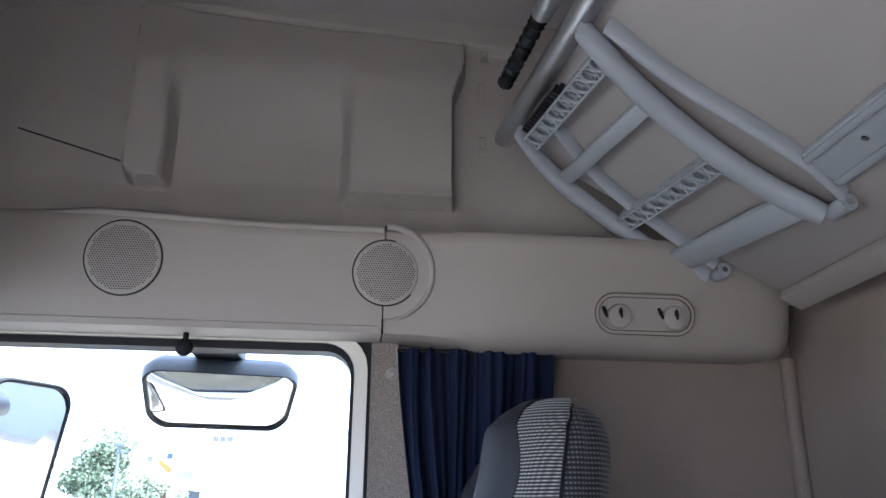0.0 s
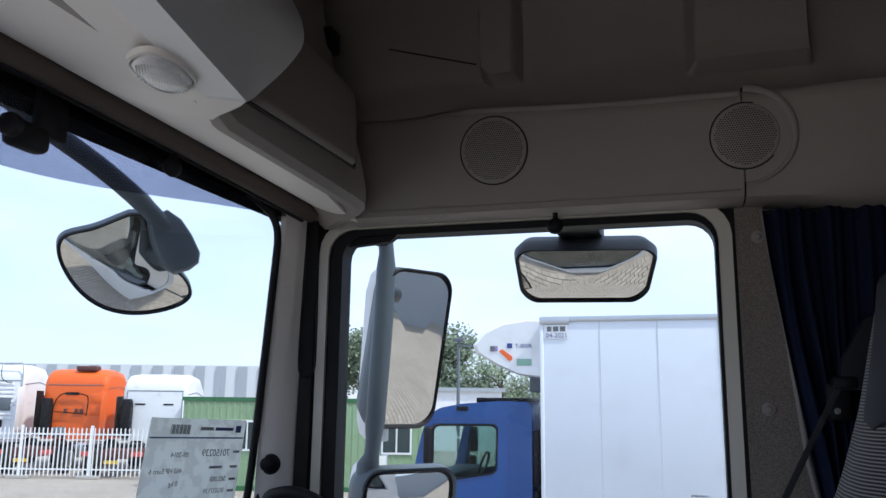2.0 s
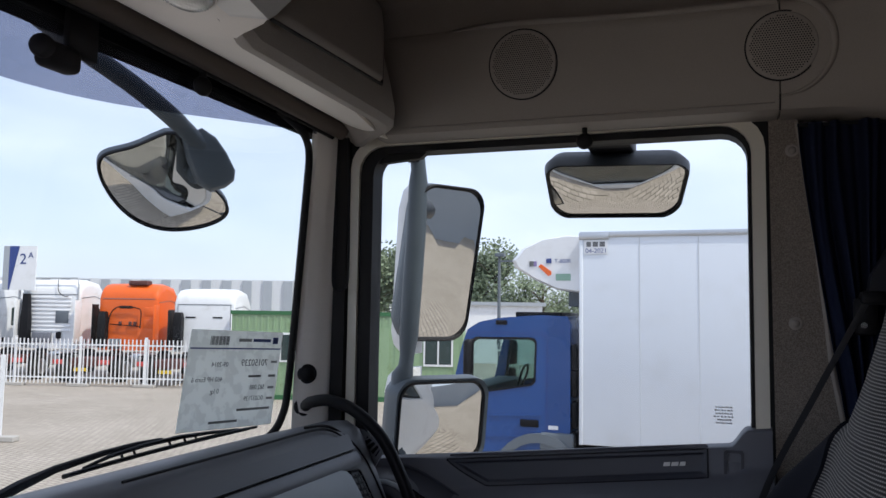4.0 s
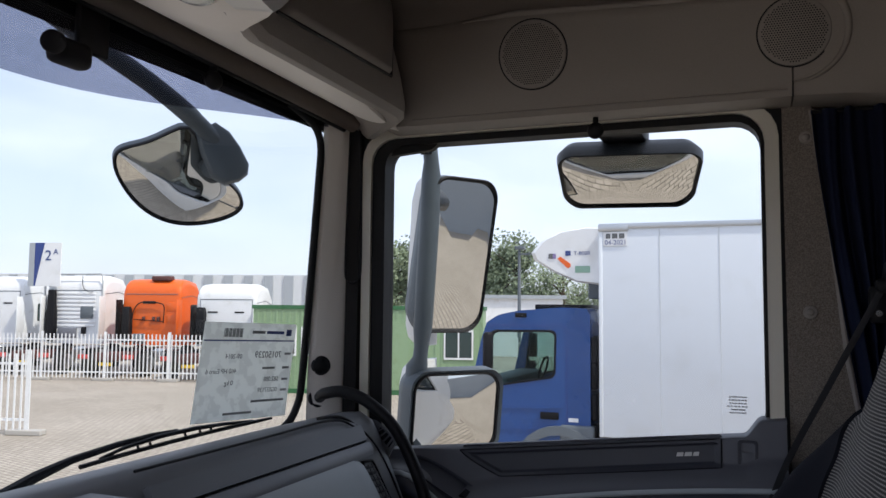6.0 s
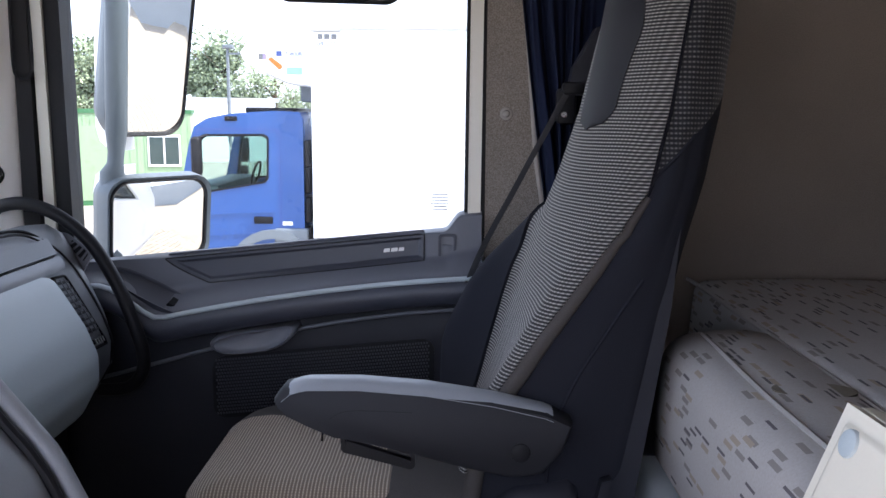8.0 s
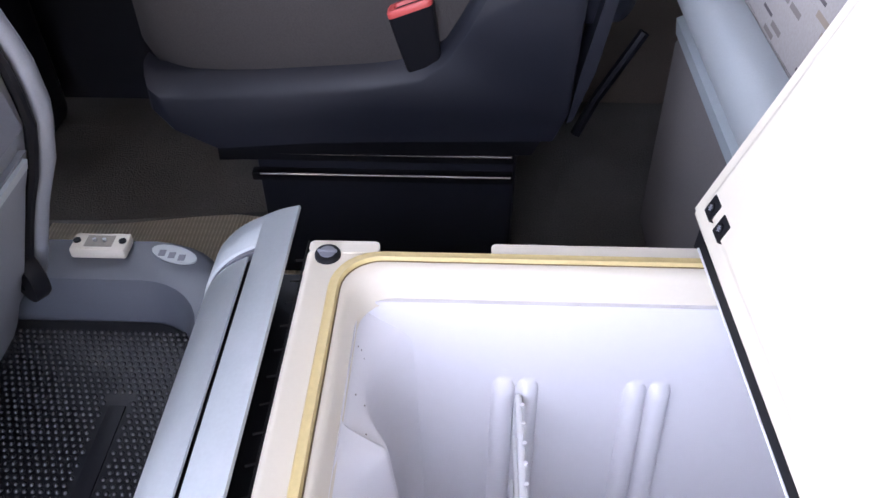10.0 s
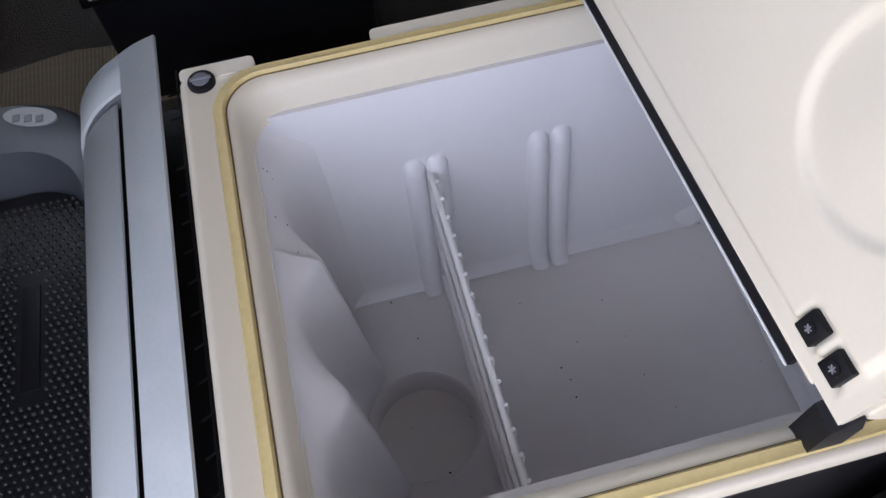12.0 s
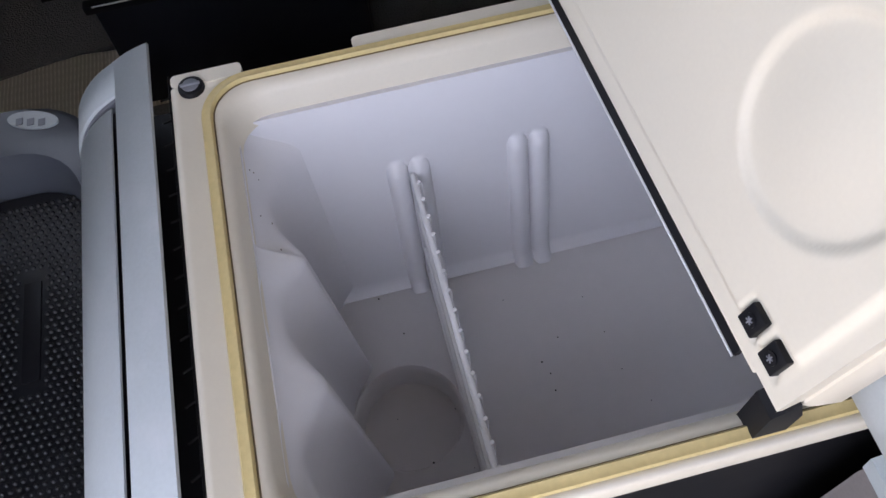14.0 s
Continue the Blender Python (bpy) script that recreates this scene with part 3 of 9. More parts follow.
def inset_at(u, v):
    """A place in the inset, whose front edge slants and whose rear ends square, on the trim's own curve."""
    x = IX0 + u * (IX1 - IX0)
    zt, zl = inset_line(x)
    return x, zt - (zt - zl) * v
def inset_fn(u, v):
    x, z = inset_at(u, v)
    q = min(1.0, max(0.0, (belt(x) + 0.004 - z) / (belt(x) - ledge(x))))
    return (x, trim_y(q) + 0.0012 + 0.0065 * step(0.007, 0.0125, inset_depth(x, z)), z)
bm = bmesh.new()
sheet(bm, inset_fn, 150, 40, 0.006)
wpart("inset_strip", bm, DOORPL2, door, "charcoal inset strip", 50)
def edge_pts(v):
    return [Vector(inset_fn(k / 60, v)) + Vector((0, -0.0005, 0)) for k in range(61)]
bm = bmesh.new()
tube(bm, edge_pts(0.0) + edge_pts(1.0)[::-1] + [edge_pts(0.0)[0]], 0.0017, 6)
wpart("inset_joint", bm, BLACK, door)
def low_line(x):
    return 0.817 + 0.285 * (x + 0.789) - 0.12 * max(0.0, x + 0.789) ** 2 * 1.6
bm = bmesh.new()
tube(bm, [(x, YD - 0.071, low_line(x)) for x in [-1.05 + 0.87 * k / 30 for k in range(31)]], 0.0045, 8)
wpart("pocket_crease", bm, DOORPL, door, "paler crease across the lower door")

def arm_fn(u, v):
    """The rounded front of the door armrest."""
    x = -1.14 + u * (1.14 - 0.165)
    a = math.pi * v
    return (x, trim_y(1.0) - 0.004 - 0.020 * math.sin(a) ** 0.7, ledge(x) + 0.006 - 0.062 * v)
bm = bmesh.new()
sheet(bm, arm_fn, 60, 16, 0.02)
wpart("armrest_front", bm, DOORPL2, door, "rounded charcoal armrest front", 70)
# thin tube in a paler colour stands in for the armrest edge's highlight
bm = bmesh.new()
tube(bm, [(x, trim_y(1.0) - 0.013, ledge(x) + 0.002) for x in [-1.10 + 0.925 * k / 40 for k in range(41)]], 0.0058, 10)
wpart("armrest_highlight", bm, DASH_LT, door, "pale line painted as the highlight on the armrest edge")

def low_fn(u, v):
    x = -1.14 + u * (1.14 - 0.165)
    l = ledge(x) - 0.054
    z = l - v * (l - FLOOR - 0.02)
    y = YD - 0.052 - 0.016 * step(0.0, 0.10, v) + 0.030 * step(0.30, 0.9, v)
    return (x, y, z)
bm = bmesh.new()
sheet(bm, low_fn, 50, 40, 0.012)
wpart("lower_trim", bm, DOORPL3, door, "near-black lower door trim", 60)
bm = bmesh.new()
hx, hz = -0.680, 0.855
loft(bm, [[(hx + 0.098 * k * math.copysign(abs(math.cos(a)) ** 0.7, math.cos(a)), YD - 0.074 - h, hz + 0.020 * math.cos(a) + 0.026 * k * math.sin(a) - 0.012 * math.sin(a) ** 2) for a in [2 * math.pi * i / 36 for i in range(36)]] for k, h in ((1.02, -0.06), (1.0, 0.014), (0.95, 0.024), (0.88, 0.026), (0.80, 0.016), (0.55, 0.010))])
wpart("pull_handle", bm, TRAYGREY, door, "scooped grey door pull", 60)
bm = bmesh.new()
prism(bm, [(x, z + 0.10 * (x + 0.33)) for x, z in round_rect(-0.78, -0.280, (0.70, 0.70), 0.845, 0.03)], "y", YD - 0.0725, YD - 0.05)
grille = wpart("speaker_grille", bm, BLACK, door, "black mesh speaker grille in the door")
bm = bmesh.new()
for i in range(76):
    for j in range(17):
        x, z = -0.772 + i * 0.0064 + (j % 2) * 0.0032, 0.710 + j * 0.0078
        if x < -0.292:
            box(bm, (x, YD - 0.0752, z + 0.10 * (x + 0.33)), (x + 0.0036, YD - 0.0720, z + 0.0040 + 0.10 * (x + 0.33)))
wpart("grille_mesh", bm, DOORPL2, grille, "", 0, "stuff")
for a, b in ((0.0, 0.0150), (0.0165, 0.0325), (0.034, 0.047)):
    bm = bmesh.new()
    prism(bm, [(-0.398 + a + 0.002, 1.0435 + 0.1 * a), (-0.398 + b, 1.0435 + 0.1 * b), (-0.398 + b - 0.001, 1.0355 + 0.1 * b), (-0.398 + a, 1.0355 + 0.1 * a)], "y", YD - 0.0285, YD - 0.012)
    wpart("badge_block", bm, ALU, door, "small bright metal badge block")
bm = bmesh.new()
ring_plate(bm, round_rect(-0.274, -0.234, 1.014, 1.080, 0.007), round_rect(-0.268, -0.240, 1.020, 1.074, 0.005), "y", YD - 0.036, YD - 0.005)
lock = wpart("lock_surround", bm, DOORPL2, door)
wpart("lock_slider", bbox((-0.267, YD - 0.035, 1.022), (-0.241, YD - 0.012, 1.056), 0.004), DOORPL, door)
bm = bmesh.new()
def pod(k, h):
    c, t = Vector((-0.905, YD - 0.066, 0.945)), Vector((0.105, -0.012, -0.050))
    n = Vector((0.30, -0.55, 0.78)).normalized()
    w = t.cross(n).normalized() * 0.030
    out = []
    for i in range(30):
        a = 2 * math.pi * i / 30
        out.append(c + t * k * math.copysign(abs(math.cos(a)) ** 0.8, math.cos(a)) + w * k * math.sin(a) + n * h)
    return out
loft(bm, [pod(1.06, -0.03), pod(1.05, -0.001), pod(1.0, 0.003), pod(0.93, 0.002), pod(0.90, -0.004), pod(0.5, -0.006)])
wpart("switch_pod", bm, DOORPL2, door, "dark oval pod with window switches", 60)
for k in (0.42, 0.62):
    c, t = Vector((-0.905, YD - 0.066, 0.945)), Vector((0.105, -0.012, -0.050))
    n = Vector((0.30, -0.55, 0.78)).normalized()
    w = t.cross(n).normalized()
    d = t.normalized()
    c = c + t * k
    bm = bmesh.new()
    loft(bm, [[c + d * a * q + w * b * q + n * h for a, b in ((-0.010, -0.013), (0.009, -0.013), (0.009, 0.013), (-0.010, 0.013))] for q, h in ((1.0, -0.008), (1.0, 0.000), (0.8, 0.004))])
    wpart("window_switch", bm, BLACK, door, "black window switch")

# ---- windscreen and its pillar ----
windscreen = thing("window_1", (-1.3, 0.76, 1.0), "large curved windscreen with a tinted top band", "windscreen", kind="structure")
ws_top = lambda y: 1.868 - 0.064 * ((y - 0.76) / 0.95) ** 2
blind_z = lambda y: 1.905 - 0.100 * ((y - 0.76) / 0.95) ** 2
def ws_fn(u, v, lo=1.0, hi=None, inset=0.0):
    y = -0.24 + u * 2.0
    z = lo + v * ((hi if hi else ws_top(y) + 0.06) - lo)
    return (ws_x(y, z) + inset, y, z)
bm = bmesh.new()
sheet(bm, lambda u, v: ws_fn(u, v), 32, 10, 0.005)
wpart("pane", bm, GLASS, windscreen, "clear windscreen glass").visible_shadow = False
bm = bmesh.new()
def band_fn(u, v):
    y = -0.22 + u * 1.93
    low = 1.730 + 0.068 * step(0.90, 1.74, y)
    z = low + v * (ws_top(y) + 0.02 - low)
    return (ws_x(y, z) + 0.009, y, z)
sheet(bm, band_fn, 40, 6, 0.002)
wpart("tint_band", bm, TINT, windscreen, "grey-violet tinted band").visible_shadow = False
bm = bmesh.new()
sheet(bm, lambda u, v: ws_fn(u, v, 1, None, 0.014)[:2] + (ws_top(-0.24 + 2.0 * u) - 0.004 + 0.10 * v,), 32, 3, 0.03)
wpart("header_seal", bm, RUBBER, windscreen, "black rubber along the top")
bm = bmesh.new()
for k in range(320):
    y = 0.30 + k * 0.0042
    for r in range(2):
        z = ws_top(y) - 0.0075 - 0.0042 * r
        disc(bm, (ws_x(y, z) + 0.013, y + 0.0021 * r, z), (1, 0, 0), 0.0016 - 0.0004 * r, 0.001, 6)
for k in range(170):
    z = 1.08 + 0.0042 * k
    disc(bm, (ws_x(1.650, z) + 0.010, 1.650 + 0.002 * (k % 2), z), (1, 0, 0), 0.0013, 0.001, 6)
wpart("dotted_edge", bm, BLACK, windscreen, "", 0, "stuff")
bm = bmesh.new()
tube(bm, curve_pts([(ws_x(1.50, 1.030) + 0.010, 1.50, 1.030), (ws_x(1.575, 1.043) + 0.010, 1.575, 1.043), (ws_x(1.625, 1.066) + 0.010, 1.625, 1.066), (ws_x(1.652, 1.105) + 0.009, 1.652, 1.105), (ws_x(1.663, 1.17) + 0.008, 1.663, 1.17), (ws_x(1.665, 1.4) + 0.008, 1.665, 1.4), (ws_x(1.664, 1.66) + 0.009, 1.664, 1.66), (ws_x(1.660, 1.735) + 0.011, 1.660, 1.735), (ws_x(1.645, 1.775) + 0.013, 1.645, 1.775), (ws_x(1.615, 1.800) + 0.015, 1.615, 1.800), (ws_x(1.55, 1.828) + 0.016, 1.55, 1.828)], 8), 0.0095, 10)
wpart("side_seal", bm, RUBBER, windscreen, "black rubber edge with a rounded corner")

bm = bmesh.new()
loft(bm, [[(-1.31 + 0.02 * s, 1.826, z), (-1.282 + 0.040 * s, 1.700, z), (-1.268 + 0.040 * s, 1.676, z), (-1.250 + 0.036 * s, 1.678, z), (-1.222 + 0.022 * s, 1.704, z), (-1.205 + 0.015 * s, 1.735, z), (-1.20 + 0.012 * s, 1.826, z)] for z, s in ((0.95, 0), (1.2, 0.15), (1.5, 0.55), (1.83, 1.0))])
apillar = solid("pillar_front_trim", bm, TRIM_LT, "pale grey plastic trim of the windscreen pillar", "trim", kind="structure")
bm = bmesh.new()
loft(bm, [[(-1.204 + 0.01 * s, 1.80, z), (-1.202 + 0.012 * s, 1.742, z), (-1.170 + 0.004 * s, 1.752, z), (-1.166, 1.80, z)] for z, s in ((0.95, 0), (1.4, 0.5), (1.81, 1.0))])
part("rubber_channel", bm, RUBBER, apillar)
bm = bmesh.new()
tube(bm, curve_pts([(-1.182, 1.728, 1.80), (-1.186, 1.725, 1.60), (-1.187, 1.722, 1.45), (-1.180, 1.720, 1.415), (-1.165, 1.720, 1.408), (-1.150, 1.722, 1.42), (-1.146, 1.724, 1.46), (-1.150, 1.728, 1.62), (-1.158, 1.732, 1.80)], 6), 0.0032, 8)
cord = solid("blind_cord", bm, BLACK, "black cord loop hanging from the blind", "cord")
bm = bmesh.new()
disc(bm, (-1.236, 1.694, 1.205), (0.55, -1, 0), 0.024, 0.010, 24, 0.004)
dome(bm, (-1.232, 1.686, 1.205), (0.55, -1, 0), 0.021, 0.7)
solid("hold_knob", bm, BLACK, "round black plastic knob on the windscreen pillar", "knob", "black knobs")

# ---- shelf over the door ----
def shelf_section(x, k=0.0):
    """Outline of the shelf over the door, in y and z, from its underside round the lip to the wall."""
    e, up = 0.014 * k, 0.021 * (1 - k)
    return [(1.80, 1.762 + up), (1.735, 1.757 + up), (1.700, 1.761 + 0.8 * up), (1.680, 1.770 + 0.6 * up), (1.676 - e, 1.790 + 0.3 * up), (1.664 - e, 1.82), (1.655 - e, 1.86), (1.645 - e, 1.92), (1.636 - e, 1.97), (1.634 - e, 1.985), (1.640 - e, 1.997), (1.655, 2.004), (1.70, 2.006), (1.80, 2.01)]
bm = bmesh.new()
rings = []
for i in range(22):
    x = -1.06 + i * (1.06 - 0.157) / 21
    fade = step(-0.70, -0.94, x)
    rings.append([(x, y + 0.06 * fade * step(1.9, 2.0, z), z + 0.032 * step(-0.35, -0.95, x) * step(1.90, 1.99, z)) for y, z in shelf_section(x)])
loft(bm, rings)
shelf_f = solid("shelf_front_part", bm, TRIM, "warm grey moulded shelf with round loudspeakers over the door", "shelf", kind="structure")
bm = bmesh.new()
LIP = [(-0.860 + 0.700 * k / 24, 1.996, k / 24) for k in range(25)]
tube(bm, [(x, 1.6375 + 0.030 * step(-0.70, -0.90, x), z + 0.020 * step(-0.35, -0.95, x)) for x, z, t in LIP], [0.0015 + 0.0065 * step(0.0, 0.22, t) for x, z, t in LIP], 10)
part("top_lip", bm, TRIM, shelf_f, "rounded upper lip")
bm = bmesh.new()
rings = []
for x, k, r in ((-0.154, 0.0, 0), (-0.150, 0.0, 0), (-0.06, 0.15, 0), (0.02, 0.7, 0), (0.06, 1, 0), (0.2, 1, 0), (0.4, 1, 0), (0.68, 1, 0), (0.715, 1, 0.2), (0.735, 1, 0.55), (0.745, 0.5, 1.0)):
    rings.append([(x, y + 0.03 * r * step(1.80, 1.64, y) , z + 0.02 * r * step(1.85, 1.76, z) - 0.03 * r * step(1.9, 2.0, z)) for y, z in shelf_section(x, k)])
loft(bm, rings)
shelf_r = solid("shelf_rear_part", bm, TRIM, "warm grey moulded shelf running back over the bunk", "shelf", kind="structure")

def face_y(z):
    return 1.655 - (z - 1.86) * 0.165

def loudspeaker(x, z, r, cells):
    """A flush round grille: a dark joint, a flat ring and a raised mesh of small cells."""
    y = face_y(z)
    n = Vector((0, -1, -0.165)).normalized()
    ob = thing("loudspeaker", (x, y, z), "round grey loudspeaker grille set flush in the shelf", "loudspeaker", "shelf loudspeakers")
    c = Vector((x, y, z))
    bm = bmesh.new()
    disc(bm, c - n * 0.010, n, r + 0.003, 0.0112, 48)
    wpart("joint", bm, BLACK, ob)
    bm = bmesh.new()
    disc(bm, c - n * 0.008, n, r, 0.0125, 48, 0.003)
    wpart("cover", bm, TRIM_DK, ob)
    u = Vector((1, 0, 0))
    v = n.cross(u)
    bm = bmesh.new()
    p = 0.0052
    rows = int(r / p)
    for i in range(-rows, rows + 1):
        for j in range(-rows, rows + 1):
            a, b = (i + 0.5 * (j % 2)) * p, j * p * 0.88
            if math.hypot(a, b) < r - 0.008:
                q = c + u * a + v * b + n * 0.0046
                bm.faces.new([bm.verts.new(q + 0.0016 * (math.cos(t) * u + math.sin(t) * v)) for t in (0, 1.05, 2.1, 3.14, 4.19, 5.24)])
    wpart("perforation", bm, BLACK, ob, "", 0, "stuff")
    return ob

loudspeaker(-0.687, 1.915, 0.076, False)
loudspeaker(-0.152, 1.905, 0.068, True)
# raised arc round the second loudspeaker
bm = bmesh.new()
arc = [(-0.152 + 0.098 * math.sin(a), face_y(1.905 + 0.098 * math.cos(a)) - 0.001, 1.905 + 0.098 * math.cos(a)) for a in [math.pi * k / 20 for k in range(21)]]
tube(bm, arc, [0.0085 - 0.006 * (k / 20) ** 2 for k in range(21)], 10)
part("arc_lip", bm, TRIM, shelf_r)
bm = bmesh.new()
tube(bm, [(-0.99 + 0.825 * k / 20, 1.6745, 1.795) for k in range(21)], 0.0020, 6)
part("crease", bm, TRIM_DK, shelf_f)
bm = bmesh.new()
for za, zb in ((1.781, 1.81), (1.995, 2.004)):
    tube(bm, [(-0.1555, face_y(za) - 0.0005 + (0.0 if za > 1.9 else 0.012), za), (-0.1555, face_y(zb), zb)], 0.0016, 6)
part("joint_line", bm, BLACK, shelf_r)

def hook_plate():
    ob = thing("coat_hook_plate", (0.428, 1.645, 1.845), "grey oval plate with two round coat hooks", "coat hooks")
    y0 = 1.641
    tilt = Matrix.Translation((0.428, y0, 1.832)) @ Matrix.Rotation(radians(9.4), 4, "X") @ Matrix.Translation((-0.428 - 0.030, -y0, -1.847))
    bm = bmesh.new()
    ring_plate(bm, round_rect(0.322, 0.538, 1.805, 1.890, 0.042, 8), round_rect(0.329, 0.531, 1.812, 1.883, 0.035, 8), "y", y0 - 0.006, y0 + 0.02)
    wpart("rim", bm, TRIM, ob)
    bm = bmesh.new()
    for g in (0.0, 0.0075):
        loop = [(x, y0 - 0.0052, z) for x, z in round_rect(0.3215 + g, 0.5385 - g, 1.8045 + g, 1.8905 - g, 0.042 - g, 8)]
        tube(bm, loop + loop[:1], 0.0014, 6)
    wpart("rim_joint", bm, BROWN, ob, "dark line round the plate")
    bm = bmesh.new()
    prism(bm, round_rect(0.3295, 0.5305, 1.8125, 1.8825, 0.035, 8), "y", y0 - 0.001, y0 + 0.02)
    wpart("plate", bm, TRIM_DK, ob)
    for x in (0.373, 0.494):
        bm = bmesh.new()
        disc(bm, (x, y0, 1.842), (0, -1, 0), 0.026, 0.016, 28, 0.006)
        hk = wpart("hook", bm, TRIM, ob)
        for s in (-1, 1):
            bm = bmesh.new()
            tube(bm, [(x - 0.018 + 0.019 * s, y0 - 0.012, 1.860), (x - 0.017 + 0.017 * s, y0 - 0.0175, 1.850), (x - 0.013 + 0.016 * s, y0 - 0.0165, 1.838)], [0.0035, 0.005, 0.002], 8)
            wpart("hook_slot", bm, BLACK, hk)
    for q in ob.children_recursive:
        q.data.transform(tilt)
    return ob
hook_plate()

bm = bmesh.new()
disc(bm, (-0.560, 1.715, 1.782), (0, 0, -1), 0.006, 0.030, 14)
dome(bm, (-0.560, 1.712, 1.747), (0, -1, 0), 0.019, 0.6, 20)
dome(bm, (-0.560, 1.712, 1.747), (0, 1, 0), 0.019, 0.5, 20)
solid("hold_knob", bm, BLACK, "round black plastic knob under the shelf over the window", "knob", "black knobs")
kx = ws_x(1.306, 1.84) + 0.040
bm = bmesh.new()
disc(bm, (kx, 1.306, 1.872), (0, 0, -1), 0.008, 0.034, 14)
dome(bm, (kx, 1.306, 1.820), (1, -0.4, 0), 0.021, 0.6, 20)
dome(bm, (kx, 1.306, 1.820), (-1, 0.4, 0), 0.021, 0.5, 20)
solid("hold_knob", bm, BLACK, "round black plastic knob under the windscreen header", "knob", "black knobs")

# ---- overhead console across the front ----
console = thing("overhead_console", (-1.1, 0.76, 1.78), "overhead console with lockers and a reading lamp", "console", kind="structure")
def crease_x(y):
    """The lower edge of the centre moulding, bowed back towards the middle of the cab."""
    return -0.889 + 0.20 * min(0.45, max(0.0, 0.918 - y))
bm = bmesh.new()
def header_fn(u, v):
    y = YL + 0.02 + u * (1.70 - YL)
    a = Vector((ws_x(y, 1.90) + 0.066, y, blind_z(y) + 0.014))
    back = -0.985 - 0.05 * step(1.3, 1.7, y)
    b = Vector((back + (crease_x(y) - back) * step(0.985, 0.915, y), y, 1.778))
    p = a.lerp(b, v)
    p.z = b.z + (a.z - b.z) * (1 - v) ** 1.35
    return p
sheet(bm, header_fn, 150, 16, -0.008)
wpart("underside", bm, TRIM_LT, console, "pale grey underside", 60)
bm = bmesh.new()
tube(bm, [(ws_x(y, 1.90) + 0.052, y, blind_z(y)) for y in [YL + 0.03 + (1.705 - YL - 0.03) * k / 40 for k in range(41)]], 0.0225, 14)
blind = wpart("blind_tube", bm, BROWN, console, "dark brown roller blind tube")
bm = bmesh.new()
tube(bm, [(ws_x(y, 1.90) + 0.038, y, blind_z(y) - 0.020) for y in [YL + 0.03 + (1.69 - YL - 0.03) * k / 40 for k in range(41)]], 0.0065, 8)
wpart("blind_hem", bm, BLACK, blind)
bm = bmesh.new()
prof = [(-0.985, 1.770), (-0.965, 1.768), (-0.950, 1.780), (-0.948, 1.81), (-0.958, 1.86), (-0.990, 1.98), (-1.03, 2.08), (-1.07, 2.25), (-1.10, 2.55), (-1.30, 2.60), (-1.30, 2.02), (-1.16, 1.90), (-1.02, 1.80)]
rings = []
for y in (YL + 0.02, 0.3, 0.6, 0.9, 1.0, 1.2, 1.40, 1.48, 1.54, 1.60, 1.68, 1.74):
    w = step(1.47, 1.76, y)
    lift = 0.035 * step(1.0, 0.9, y)
    rings.append([(x - 0.16 * w * w, y, z + 0.004 * w + (lift if z < 1.81 else 0.0)) for x, z in prof])
loft(bm, rings)
wpart("locker_body", bm, TRIM_DK, console, "warm grey locker front")
def locker_fn(u, v):
    """The locker door: a softly bowed panel that narrows to a lip."""
    z = 1.822 + (0.262 - 0.035 * u) * v + 0.02 * u * (1 - v)
    y = 1.02 + (0.16 * v) + u * (0.45 - 0.05 * v)
    w = step(1.47, 1.76, y)
    x = -0.948 - (z - 1.81) * 0.225 - 0.16 * w * w
    edge = min(u, 1 - u, v, 1 - v)
    return (x + 0.014 * step(0.0, 0.05, edge), y, z)
bm = bmesh.new()
sheet(bm, locker_fn, 24, 24, -0.012)
wpart("locker_door", bm, TRIM, console, "bowed locker door", 60)
wpart("locker_latch", bbox((-1.075, 1.515, 2.150), (-1.040, 1.570, 2.205), 0.006), BLACK, console, "black locker latch")
def visor_fn(u, v):
    """Silver-grey moulded centre piece with a swept end."""
    z = 1.7765 + 0.40 * v
    end = 0.918 + 0.265 * math.sin(v * 1.5) ** 0.85
    y = YL + 0.05 + u * (end - YL - 0.05)
    x = crease_x(y) + 0.002 + 0.014 * math.sin(math.pi / 2 * min(1.0, v / 0.42)) - 0.11 * step(0.35, 1.0, v)
    return (x - 0.012 * max(0.0, (u - 0.965) / 0.035) ** 2 * min(1.0, v / 0.1), y, z)
bm = bmesh.new()
sheet(bm, visor_fn, 80, 24, -0.06)
wpart("centre_moulding", bm, CONS, console, "silver-grey centre moulding", 60)
LC, LL, LS = Vector((-0.943, 0.797, 1.7775)), Vector((0.019, 0.030, 0.0)), Vector((-0.030, 0.047, 0.0))
def lamp_ring(k, h):
    """An almond outline round the reading lamp."""
    out = []
    for i in range(40):
        a = 2 * math.pi * i / 40
        c, sn = math.cos(a), math.sin(a)
        out.append(LC + LL * k * 1.15 * c + LS * k * sn * (1 - 0.35 * abs(c) ** 3) + Vector((0, 0, -h)))
    return out
bm = bmesh.new()
loft(bm, [lamp_ring(1.20, -0.006), lamp_ring(1.17, 0.0015), lamp_ring(1.08, 0.0025), lamp_ring(1.04, -0.004)])
wpart("lamp_recess", bm, TRIM_LT, console)
bm = bmesh.new()
loft(bm, [lamp_ring(1.03, -0.006), lamp_ring(1.0, 0.004), lamp_ring(0.86, 0.009), lamp_ring(0.55, 0.012), lamp_ring(0.15, 0.013)])
lens = wpart("lamp_lens", bm, LENS, console, "ribbed clear reading lamp lens")
bm = bmesh.new()
